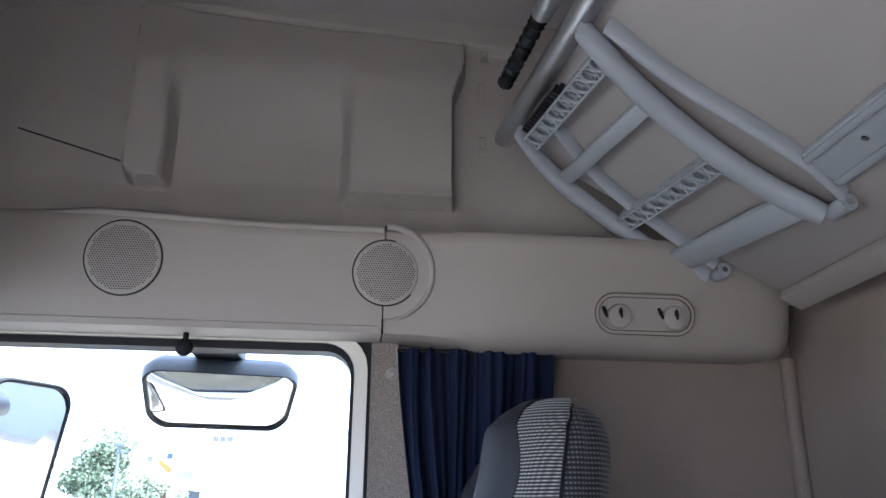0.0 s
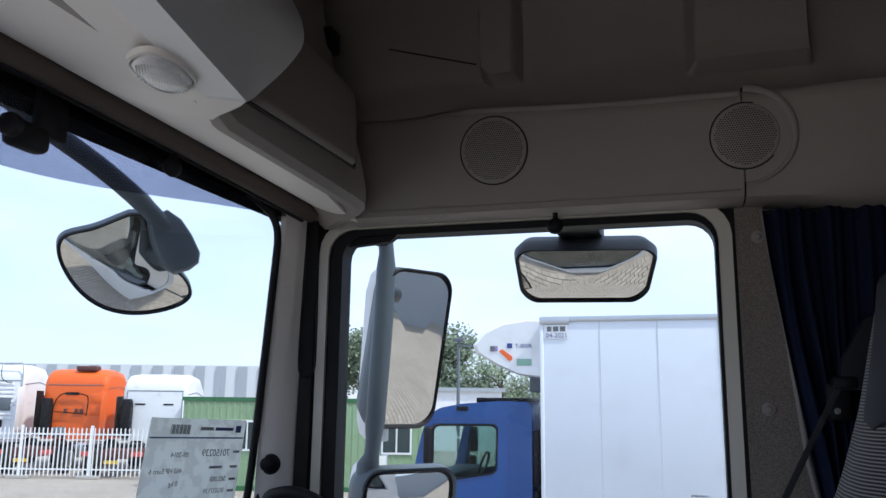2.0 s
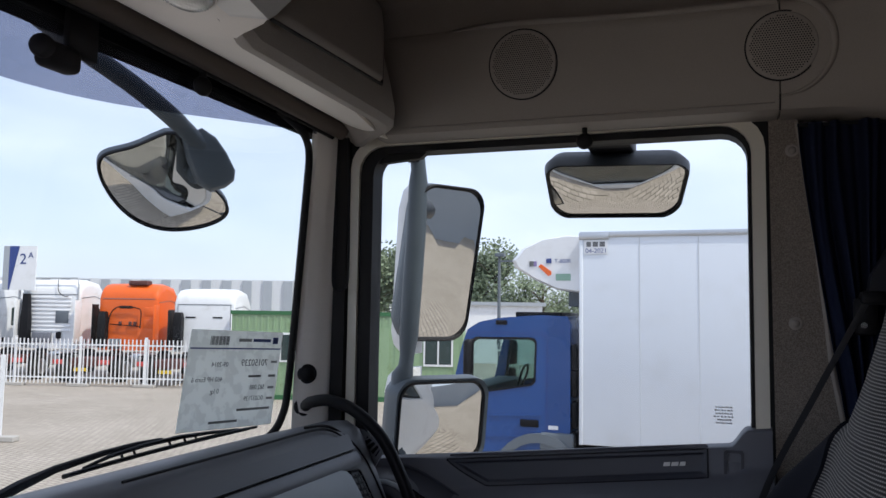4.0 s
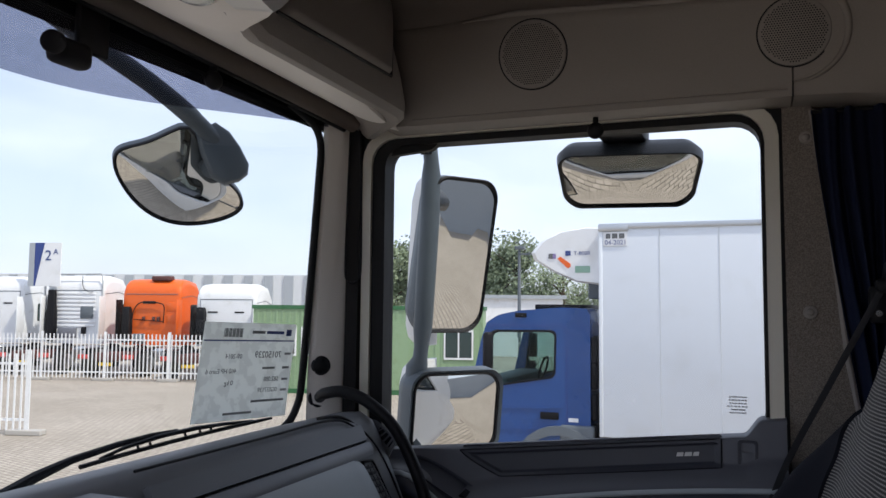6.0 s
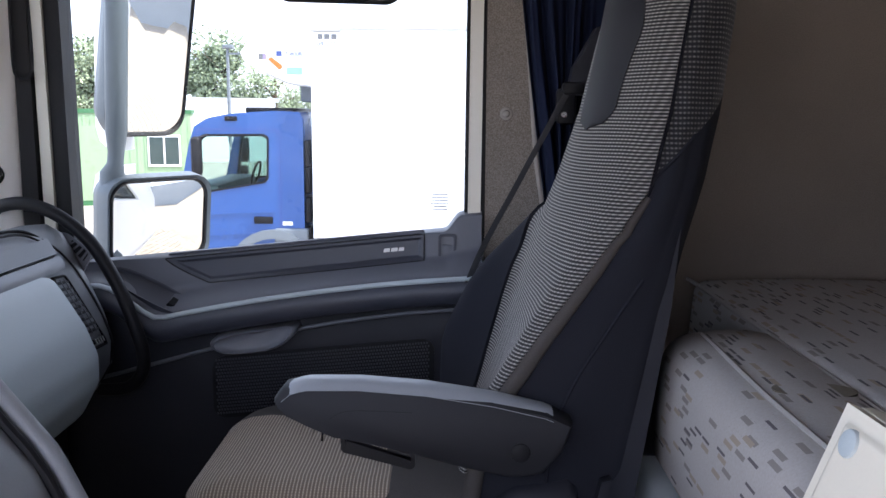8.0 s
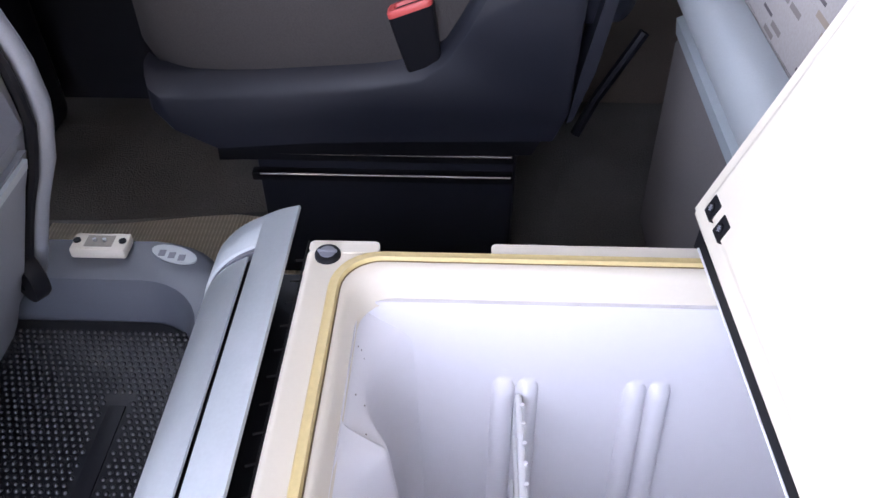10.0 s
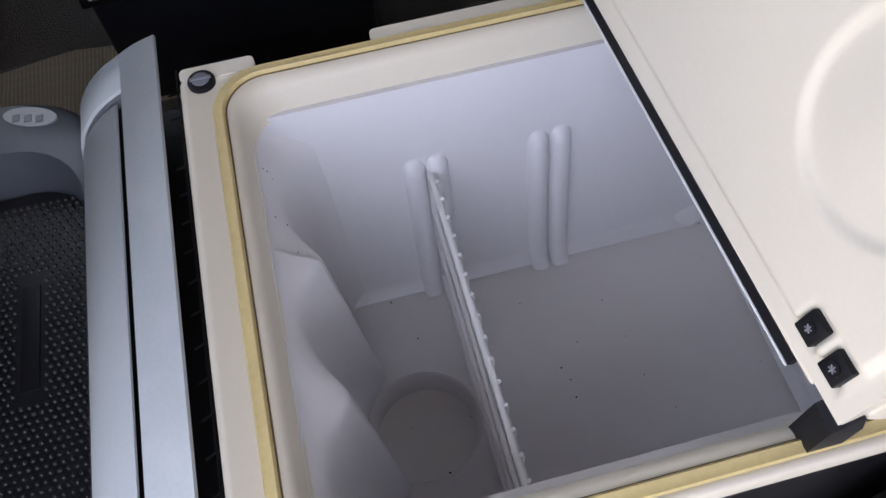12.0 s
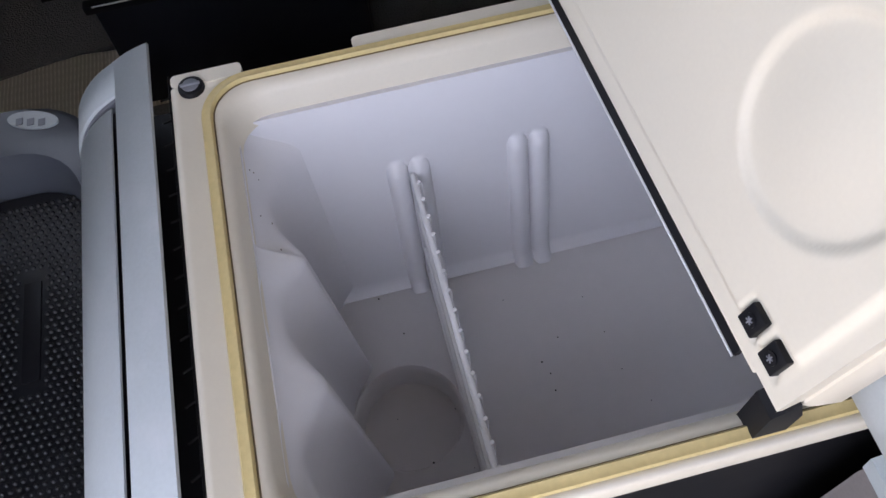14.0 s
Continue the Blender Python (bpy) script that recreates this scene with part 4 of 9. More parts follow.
for k in range(-8, 9):
    f = k / 9
    r = math.sqrt(1 - f * f)
    tube(bm, [LC + LL * 1.05 * f + LS * w * r * 0.85 + Vector((0, 0, -0.0085 - 0.004 * (1 - w * w) * (1 - f * f))) for w in (-0.9, -0.5, 0.0, 0.5, 0.9)], 0.0011, 5)
wpart("lens_ribs", bm, LENS, lens, "", 30, "stuff")
bm = bmesh.new()
edge = [locker_fn(k / 30, 0.0) for k in range(31)] + [locker_fn(1.0, k / 30) for k in range(1, 31)] + [locker_fn(1 - k / 30, 1.0) for k in range(1, 31)] + [locker_fn(0.0, 1 - k / 30) for k in range(1, 31)]
tube(bm, [Vector(q) + Vector((0.0025, 0, 0)) for q in edge], 0.0035, 6)
wpart("locker_joint", bm, BLACK, console)

# ---- upper bunk, tipped up, with its ladder ----
BO, BU, BN = Vector((0.10, 0.0, 2.19)), Vector((0.8746, 0.0, -0.4848)), Vector((-0.4848, 0.0, -0.8746))
def bunk(u, y, w=0.0):
    """A place under the upper bunk: u back along the slope, y across, w out of the underside."""
    return BO + BU * u + BN * w + Vector((0, y, 0))

def bunk_box(bm, u0, u1, y0, y1, w0, w1, bev=0.0):
    vs = box(bm, (u0, y0, w0), (u1, y1, w1), bev)
    for v in vs:
        v.co = bunk(v.co.x, v.co.y, v.co.z)

upper = thing("upper_bunk", (0.4, 0.75, 2.0), "grey cloth-covered upper bunk tipped up on its hinges", "bunk bed")
bm = bmesh.new()
bunk_box(bm, 0.03, 0.665, YL + 0.12, 1.60, -0.09, -0.012, 0.01)
wpart("bunk_board", bm, HEAD, upper, "grey lined bunk board")
bm = bmesh.new()
bunk_box(bm, 0.05, 0.62, YL + 0.14, 1.57, -0.17, -0.092, 0.03)
wpart("bunk_mattress", bm, CLOTH_MID, upper)
bm = bmesh.new()
tube(bm, [bunk(-0.010 - 0.09 * (y - 1.55), y, 0.0) for y in (YL + 0.14, 0.6, 1.2)] + [bunk(-0.010, 1.545, 0.0), bunk(-0.012, 1.58, -0.006), bunk(-0.008, 1.60, -0.03)], 0.021, 14)
wpart("front_tube", bm, ALU, upper, "matt silver front tube")
bm = bmesh.new()
tube(bm, [bunk(-0.044 - 0.08 * (y - 1.30), y, -0.02) for y in (0.4, 1.16)], 0.019, 12)
wpart("guard_sleeve", bm, ALU, upper)
bm = bmesh.new()
pts = [bunk(-0.044 - 0.08 * (0.24 * k / 40 - 0.14), 1.16 + 0.24 * k / 40, -0.02 + 0.003 * math.sin(k)) for k in range(41)]
tube(bm, pts, [0.0145 + 0.0022 * math.sin(k * 2.4) for k in range(41)], 10)
wpart("guard_strap", bm, BLACK, upper, "braided black strap")
bm = bmesh.new()
bunk_box(bm, 0.445, 0.53, 0.30, 1.145, -0.012, 0.004, 0.002)
chan = wpart("ladder_channel", bm, LADDER, upper, "grey metal channel")
for u0 in (0.449, 0.512):
    bm = bmesh.new()
    bunk_box(bm, u0, u0 + 0.014, 0.30, 1.145, 0.004, 0.010, 0.002)
    wpart("channel_flange", bm, LADDER, chan)
for y in (1.02, 0.6):
    bm = bmesh.new()
    disc(bm, bunk(0.485, y, 0.004), BN, 0.006, 0.003, 12, 0.001)
    wpart("screw", bm, STEEL, upper)
bm = bmesh.new()
bunk_box(bm, 0.665, 0.72, YL + 0.12, 1.60, -0.10, 0.0, 0.006)
wpart("hinge_edge", bm, TRIM_DK, upper, "grey rear edge strip")

ladder = thing("ladder", bunk(0.3, 1.36, 0.03), "folded light grey plastic ladder stowed under the bunk", "ladder")
def lad(u, y, w=0.0):
    """A place on the ladder, which lies a little askew under the bunk."""
    return bunk(u - 0.13 * (y - 1.2), y, w)
def lad_box(bm, u0, u1, y0, y1, w0, w1, bev=0.0):
    for v in box(bm, (u0, y0, w0), (u1, y1, w1), bev):
        v.co = lad(v.co.x, v.co.y, v.co.z)
def ladder_rail(name, ctrl, hw, w0, label):
    """A bowed rail: a rounded plank with a hollow back."""
    bm = bmesh.new()
    rings = []
    pts = curve_pts([(u, y, 0) for u, y in ctrl], 6)
    n = len(pts) - 1
    for i, q in enumerate(pts):
        u, y = q.x, q.y
        e = math.sin(math.pi * i / n)
        k = hw * (0.72 + 0.28 * min(1.0, 3 * e))
        rings.append([lad(u + dy * 0.35 * k, y + dy * k, w0 + w) for dy, w in ((-1, 0.006), (-0.92, 0.020), (-0.6, 0.028), (0, 0.031), (0.6, 0.028), (0.92, 0.020), (1, 0.006), (0.8, 0.0), (-0.8, 0.0))])
    loft(bm, rings)
    return wpart(name, bm, LADDER, ladder, label, 50)
ra = ladder_rail("rail", [(0.026, 1.095), (0.17, 1.165), (0.32, 1.212), (0.45, 1.230), (0.550, 1.222)], 0.025, 0.006, "bowed ladder rail")
rb = ladder_rail("rail", [(0.050, 1.478), (0.12, 1.540), (0.215, 1.595), (0.38, 1.640), (0.50, 1.655), (0.580, 1.640)], 0.022, 0.006, "bowed ladder rail")
for ctrl in ([(0.060, 1.082), (0.20, 1.118), (0.35, 1.130), (0.46, 1.145), (0.545, 1.172)], [(0.10, 1.42), (0.25, 1.52), (0.40, 1.57), (0.57, 1.60)]):
    ladder_rail("rear_rail", ctrl, 0.012, -0.016, "")
for u0, u1, y0, y1 in ((0.178, 0.212, 1.185, 1.565), (0.478, 0.540, 1.235, 1.640)):
    bm = bmesh.new()
    lad_box(bm, u0, u1, y0, y1, 0.006, 0.026, 0.008)
    wpart("cross_bar", bm, LADDER, ladder)
def tread(u, y0, y1):
    """A ribbed tread: two thin walls with curved webs between."""
    bm = bmesh.new()
    lad_box(bm, u, u + 0.004, y0, y1, 0.000, 0.028)
    lad_box(bm, u + 0.034, u + 0.038, y0, y1, 0.000, 0.028)
    lad_box(bm, u, u + 0.038, y0, y1, -0.006, -0.002)
    n = int((y1 - y0) / 0.040)
    for k in range(n):
        y = y0 + 0.02 + 0.040 * k
        for w in (0.008, 0.024):
            tube(bm, [lad(u + 0.036 * j / 6, y + 0.015 * math.sin(math.pi * j / 6), w) for j in range(7)], 0.0032, 6)
            tube(bm, [lad(u + 0.036 * j / 6, y + 0.030 - 0.012 * math.sin(math.pi * j / 6), w) for j in range(7)], 0.0024, 6)
    return wpart("tread", bm, LADDER, ladder, "ribbed tread with open webs")
ta = tread(0.068, 1.13, 1.49)
tread(0.340, 1.235, 1.60)
bm = bmesh.new()
for k in range(13):
    lad_box(bm, 0.052, 0.066, 1.27 + 0.014 * k, 1.279 + 0.014 * k, 0.014, 0.032, 0.001)
lad_box(bm, 0.058, 0.067, 1.265, 1.455, 0.010, 0.028)
wpart("grip_strip", bm, BLACK, ladder, "black toothed grip strip")
for u, y in ((0.553, 1.195), (0.585, 1.615)):
    bm = bmesh.new()
    disc(bm, lad(u, y - 0.026, 0.008), (0, 1, 0), 0.015, 0.052, 20, 0.004)
    pv = wpart("pivot", bm, LADDER, ladder)
    bm = bmesh.new()
    disc(bm, lad(u, y - 0.027, 0.008), (0, -1, 0), 0.006, 0.003, 12)
    wpart("pivot_bolt", bm, STEEL, pv)

# ---- curtain ----
def curtain_fn(u, v):
    top = 0.335 * u - 0.118
    z = 1.762 - v * 0.95
    gather = step(0.0, 0.75, v)
    x = top * (1 - gather) + (-0.035 + 0.125 * u) * gather
    fold = math.sin(u * 38 + 3 * math.sin(u * 5)) + 0.5 * math.sin(u * 83 + v * 2)
    y = 1.728 - 0.020 * v + (0.012 + 0.012 * gather) * fold
    return (x + 0.004 * math.sin(v * 9 + u * 20), y, z)
bm = bmesh.new()
sheet(bm, curtain_fn, 130, 30, 0.002)
curtain = solid("curtain", bm, CURTAIN, "navy blue gathered curtain tied back by the pillar", "curtain", smooth=80)
bm = bmesh.new()
tube(bm, [(-0.12, 1.735, 1.759), (0.20, 1.735, 1.759)], 0.004, 8)
part("curtain_rail", bm, BLACK, curtain)

# ---- passenger seat ----
SY = 1.385   # middle of the seat across the cab
seat = thing("passenger_seat", (-0.33, SY, FLOOR), "charcoal cloth passenger seat with striped centre and tall back", "seat")
def ring_at(z, xf, xb, half, fr=0.5, n=28, bulge=0.0):
    """A cushion-like outline at height z: front xf, back xb, half width."""
    out = []
    for k in range(n):
        a = 2 * math.pi * k / n
        ca, sa = math.cos(a), math.sin(a)
        e = 0.42
        px = math.copysign(abs(ca) ** e, ca)
        py = math.copysign(abs(sa) ** e, sa)
        out.append(((xf + xb) / 2 - px * (xb - xf) / 2, SY + py * half, z))
    return out

# cushion: a rounded slab, the ribbed cloth lying on it and over its front
C_INSET = ((0.0, 0.03), (0.10, 0.010), (0.28, 0.0), (0.60, 0.0), (0.76, 0.006), (0.86, 0.017), (0.93, 0.032), (0.975, 0.052), (1.0, 0.085))
CX0, CX1, CHALF, CZ0, CZ1 = -0.697, -0.10, 0.236, 0.550, 0.752
bm = bmesh.new()
loft(bm, [ring_at(CZ0 + (CZ1 - CZ0) * t, CX0 + ins * 1.2, CX1 - ins * 0.5, CHALF - ins * 0.8, n=64) for t, ins in C_INSET])
wpart("cushion", bm, CLOTH_MID, seat, "charcoal cloth seat cushion", 70)
def cush_z(x, y):
    """Height of the cushion's rounded top."""
    d = min((x - CX0) / 1.2, (y - SY + CHALF) / 0.8, (SY + CHALF - y) / 0.8)
    for (ta, a), (tb, b) in zip(C_INSET[3:], C_INSET[4:]):
        if d <= b:
            return CZ0 + (CZ1 - CZ0) * (ta + (tb - ta) * max(0.0, (d - a) / (b - a)))
    return CZ1
def cush_top(u, v):
    x = -0.690 + (0.336 + 0.026 * math.sin(math.pi * min(1.0, v * 1.3))) * u
    near = SY - 0.226 + 0.034 * max(0.0, 1 - u / 0.14) ** 2
    far = SY + 0.100 - 0.155 * max(0.0, (x + 0.62) / 0.27) ** 2.2
    y = near + (far - near) * v
    c = max(0.0, 1 - v / 0.22) ** 2 * (1 - u) ** 4
    return (x + 0.030 * c, y, cush_z(x, y) + 0.0014 - 0.008 * c)
bm = bmesh.new()
sheet(bm, cush_top, 60, 40, -0.012)
wpart("striped_panel", bm, RIB_C, seat, "tan and brown ribbed cushion panel", 70)
bm = bmesh.new()
rim = [cush_top(1 - k / 40, 0.0) for k in range(40)] + [cush_top(0.0, k / 24) for k in range(25)] + [cush_top(k / 40, 1.0) for k in range(1, 41)] + [cush_top(1.0, 1 - k / 24) for k in range(1, 25)]
tube(bm, [Vector(q) + Vector((0, 0, -0.0010)) for q in rim], 0.0016, 6)
wpart("cushion_seam", bm, CLOTH_MID, seat)
bm = bmesh.new()
def rear_top(u, v):
    x, y = -0.340 + 0.150 * u, SY - 0.222 + 0.41 * v
    return (x, y, cush_z(x, y) + 0.0022)
sheet(bm, rear_top, 12, 30, -0.012)
wpart("cushion_rear_panel", bm, CLOTH_MID, seat, "smooth dark cushion panel", 70)
bm = bmesh.new()
tube(bm, [Vector(rear_top(1.0, k / 20)) for k in range(21)], 0.0022, 6)
wpart("cross_seam", bm, CLOTH_DK, seat)
# backrest and head in one: sections up the leaning back, split along their seams
def along(table, z):
    for (za, a), (zb, b) in zip(table, table[1:]):
        if z <= zb:
            t = max(0.0, (z - za) / (zb - za))
            return a + (b - a) * t
    return table[-1][1]
B_FRONT = ((0.66, -0.195), (0.80, -0.178), (0.87, -0.158), (1.02, -0.112), (1.16, -0.072), (1.25, -0.042), (1.35, -0.012), (1.45, 0.010), (1.52, 0.026), (1.555, 0.034), (1.58, 0.062), (1.595, 0.090), (1.602, 0.118))
B_REAR = ((0.66, 0.02), (0.95, 0.065), (1.13, 0.105), (1.25, 0.140), (1.35, 0.160), (1.46, 0.172), (1.53, 0.180), (1.57, 0.176), (1.59, 0.166), (1.602, 0.148))
B_HALF = ((0.66, 0.215), (0.80, 0.225), (0.95, 0.225), (1.10, 0.215), (1.20, 0.198), (1.30, 0.175), (1.40, 0.162), (1.50, 0.153), (1.54, 0.143), (1.57, 0.122), (1.59, 0.092), (1.602, 0.050))
B_SETN = ((0.80, -0.050), (0.91, -0.045), (1.01, -0.008), (1.107, 0.035), (1.177, 0.066), (1.23, 0.085), (1.34, 0.080), (1.50, 0.070))
B_SETF = ((0.80, -0.040), (0.91, -0.050), (1.05, -0.020), (1.15, 0.040), (1.23, 0.080), (1.34, 0.085), (1.50, 0.075))
B_SWELL = ((0.66, 0.0), (0.76, 0.035), (0.88, 0.058), (1.00, 0.055), (1.10, 0.028), (1.22, 0.0), (1.60, 0.0))
def back_at(z, q, g=0.0):
    """A place on the back: q runs over the front from the aisle (-1) to the door (1) and on round the sides to 2."""
    xc, xr, h = along(B_FRONT, z), along(B_REAR, z), along(B_HALF, z)
    far = 1 if q > 0 else -1
    a = min(abs(q), 1.0)
    sb = along(B_SETF if q > 0 else B_SETN, z)
    sb = min(sb, 0.5 * (xr - xc))
    bol = (along(B_SWELL, z) if q > 0 else 0.0) * math.exp(-((a - 0.84) / 0.22) ** 2)
    fold = 0.004 * math.exp(-((z - 1.168) / 0.006) ** 2)
    front = xc + sb * a ** 2.7 - bol + fold + 0.018 * max(0.0, (a - 0.90) / 0.10) ** 2
    if abs(q) <= 1:
        return Vector((front - g, SY + q * (h + g), z))
    t = abs(q) - 1
    e = 0.6
    if t < e:
        k = t / e
        return Vector((front + (xr - 0.03 - front) * k, SY + far * (h + g + 0.010 * math.sin(math.pi * k)), z))
    b = (t - e) / (1 - e) * math.pi / 2
    return Vector((xr - 0.03 + (0.03 + g + 0.035 * (1 - math.cos(b)) * min(1, h / 0.15)) * math.sin(b) ** 0.6, SY + far * (h + g) * math.cos(b) ** 0.45 if b < 1.57 else SY, z))
def back_heights(lo, hi, n):
    """Heights from lo to hi that crowd together towards the top of the head."""
    if hi < 1.55:
        return [lo + (hi - lo) * k / n for k in range(n + 1)]
    return [lo + (hi - lo) * math.sin(math.pi / 2 * k / n) ** 0.92 for k in range(n + 1)]
def back_body(keep_low):
    bm = bmesh.new()
    qs = [-1.99 + 3.98 * k / 71 for k in range(72)]
    loft(bm, [[back_at(z, q, -0.006 if abs(q) < 1 else 0.0) for q in qs] for z in back_heights(0.66, 1.602, 54)])
    bmesh.ops.bisect_plane(bm, geom=bm.verts[:] + bm.edges[:] + bm.faces[:], plane_co=(0.030, SY, 1.217), plane_no=(-1.06, 0, 1.0), clear_outer=keep_low, clear_inner=not keep_low)
    return bm
wpart("backrest", back_body(True), CLOTH_DK, seat, "dark cloth backrest with side bolsters", 75)
wpart("headrest", back_body(False), RIB_S, seat, "dotted cloth headrest shell", 75)
for sg in (-1, 1):
    bm = bmesh.new()
    pts = []
    for k in range(30):
        q = sg * (1.0 + 0.60 * k / 29)
        lo, hi = 1.10, 1.45
        for it in range(24):
            z = (lo + hi) / 2
            if z < 1.217 + 1.06 * (back_at(z, q).x - 0.030):
                lo = z
            else:
                hi = z
        pts.append(back_at(z, q, 0.0))
    tube(bm, pts, 0.0030, 6)
    wpart("border_seam", bm, CLOTH_DK, seat)
    bm = bmesh.new()
    tube(bm, [back_at(z, sg * 1.005, 0.0) for z in back_heights(1.20, 1.598, 40)], 0.0034, 6)
    wpart("head_seam", bm, CLOTH_DK, seat)
def rib_far(z):
    return 0.47 + 0.10 * step(0.85, 1.08, z) + 0.43 * step(1.08, 1.22, z)
ZS = back_heights(0.79, 1.598, 90)
bm = bmesh.new()
sheet(bm, lambda u, v: back_at(ZS[round(v * 90)], -1.0 + (1.0 + rib_far(ZS[round(v * 90)])) * u, 0.003 * step(1.597, 1.57, ZS[round(v * 90)])), 40, 90, -0.008)
wpart("back_centre_panel", bm, RIB_B, seat, "grey ribbed cloth centre of the backrest", 80)
bm = bmesh.new()
def far_fn(u, v):
    z = 0.70 + 0.53 * v
    return back_at(z, rib_far(z) + (1.06 - rib_far(z)) * u + 0.002, 0.004)
sheet(bm, far_fn, 20, 44, -0.014)
wpart("side_bolster", bm, CLOTH_DK, seat, "plain dark side bolster", 80)
bm = bmesh.new()
tube(bm, [back_at(z, rib_far(z), 0.004) for z in [0.72 + 0.50 * k / 40 for k in range(41)]], 0.0032, 8)
wpart("bolster_seam", bm, CLOTH_DK, seat)
bm = bmesh.new()
tube(bm, [back_at(z, -1.01, 0.0) + Vector((0.004, 0, 0)) for z in [0.70 + 0.52 * k / 40 for k in range(41)]], [0.015 - 0.009 * (k / 40) ** 3 for k in range(41)], 10)
wpart("edge_roll", bm, CLOTH_MID, seat, "rolled cloth edge of the backrest")
# smooth pad let into the head, running over its top
PZ = back_heights(1.318, 1.6015, 40)
def pad(u, v):
    z = PZ[round(v * 40)]
    w = (0.40 + 0.26 * step(1.36, 1.60, z)) * min(1.0, math.sqrt(max(0.0, 1 - (1 - min(1.0, (z - 1.318) / 0.045)) ** 2)))
    s = 2 * u - 1
    return back_at(z, s * max(0.03, w * 0.76) - 0.40 * step(1.64, 1.46, z), 0.0035 + 0.004 * (1 - s ** 4) * step(1.318, 1.35, z))
bm = bmesh.new()
sheet(bm, pad, 24, 40, -0.010)
hp = wpart("head_pad", bm, VINYL, seat, "smooth charcoal vinyl head pad", 80)
bm = bmesh.new()
for q0 in (-0.42, -0.28, -0.14):
    tube(bm, [back_at(z, q0 + 0.03 * (z - 1.475) / 0.03, 0.0085) for z in (1.462, 1.475, 1.49)], 0.0025, 6)
wpart("embossed_badge", bm, VINYL, hp, "", 60, "stuff")
# curved seam of the back cover, down the aisle side
bm = bmesh.new()
tube(bm, curve_pts([back_at(1.10, -1.46, 0.0), back_at(1.02, -1.36, 0.0), back_at(0.94, -1.31, 0.0), back_at(0.86, -1.30, 0.0), back_at(0.76, -1.33, 0.0)], 6), 0.0030, 6)
wpart("cover_seam", bm, CLOTH_DK, seat)

# armrest on the aisle side
AY0, AY1 = 1.098, 1.158
arm = [(-0.505, 0.925), (-0.49, 0.943), (-0.455, 0.951), (-0.38, 0.952), (-0.28, 0.945), (-0.18, 0.930), (-0.10, 0.912), (-0.062, 0.893), (-0.075, 0.850), (-0.105, 0.812), (-0.15, 0.805), (-0.22, 0.820), (-0.30, 0.842), (-0.37, 0.858), (-0.42, 0.868), (-0.46, 0.888), (-0.49, 0.905)]
cx, cz = -0.28, 0.885
bm = bmesh.new()
loft(bm, [[(cx + (x - cx) * k, y, cz + (z - cz) * k2) for x, z in arm] for y, k, k2 in ((AY0, 0.975, 0.85), (AY0 + 0.006, 0.992, 0.95), (AY0 + 0.016, 1.0, 1.0), (AY1 - 0.012, 1.0, 1.0), (AY1, 0.98, 0.9))])
armrest = wpart("armrest", bm, VINYL, seat, "padded dark grey armrest with a lighter top", 50)
def arm_top(x):
    for (xa, za), (xb, zb) in zip(arm[1:7], arm[2:8]):
        if x <= xb:
            return za + (zb - za) * max(0.0, (x - xa) / (xb - xa))
    return arm[7][1]
bm = bmesh.new()
sheet(bm, lambda u, v: (-0.492 + 0.40 * u, AY0 - 0.0005 + 0.054 * v, arm_top(-0.492 + 0.40 * u) + 0.0040 - 0.013 * abs(2 * v - 1) ** 3 - 0.010 * max(0.0, 1 - u / 0.05) ** 2), 32, 8, -0.012)
wpart("armrest_top", bm, ARMTOP, armrest, "grey armrest top", 60)
bm = bmesh.new()
ring_plate(bm, round_rect(-0.405, -0.295, (0.846, 0.822), (0.880, 0.852), 0.008, 4), round_rect(-0.399, -0.301, (0.852, 0.829), (0.874, 0.846), 0.006, 4), "y", AY0 + 0.0005, AY0 + 0.012)
adj = wpart("adjuster", bm, BLACK, armrest, "black armrest adjuster")
bm = bmesh.new()
prism(bm, round_rect(-0.398, -0.302, (0.853, 0.830), (0.866, 0.838), 0.003, 4), "y", AY0 - 0.002, AY0 + 0.010)
wpart("adjuster_bar", bm, BLACK, adj)
bm = bmesh.new()
tube(bm, curve_pts([(-0.434, AY0 + 0.008, 0.862), (-0.430, AY0 + 0.003, 0.884), (-0.415, AY0 + 0.001, 0.903), (-0.385, AY0 + 0.001, 0.912), (-0.30, AY0 + 0.001, 0.910)], 6), 0.0016, 6)
wpart("armrest_joint", bm, BLACK, armrest)
bm = bmesh.new()
disc(bm, (-0.139, AY0 + 0.004, 0.850), (0, -1, 0), 0.015, 0.006, 24, 0.002)
wpart("pivot_cap", bm, BLACK, armrest)

# lower shell, side cover, pedestal
sh = [(-0.662, 0.600), (-0.648, 0.586), (-0.60, 0.583), (-0.48, 0.592), (-0.34, 0.606), (-0.268, 0.619), (-0.232, 0.645), (-0.200, 0.695), (-0.170, 0.752), (-0.138, 0.774), (-0.06, 0.787), (-0.045, 0.772), (-0.052, 0.56), (-0.070, 0.492), (-0.42, 0.482), (-0.58, 0.468), (-0.640, 0.500), (-0.664, 0.55)]
bm = bmesh.new()
scx = -0.33
loft(bm, [[(scx + (x - scx) * k, y, z - dz * step(0.52, 0.58, z)) for x, z in sh] for y, k, dz in ((1.128, 0.975, 0.034), (1.131, 0.988, 0.027), (1.138, 0.995, 0.016), (1.150, 1.0, 0.003), (1.158, 1.0, 0.0), (1.178, 1.0, 0.0))])
wpart("side_cover", bm, SHELLPL, seat, "dark moulded side cover", 50)
bm = bmesh.new()
box(bm, (-0.63, 1.176, 0.48), (-0.06, 1.62, 0.570), 0.03, 3)
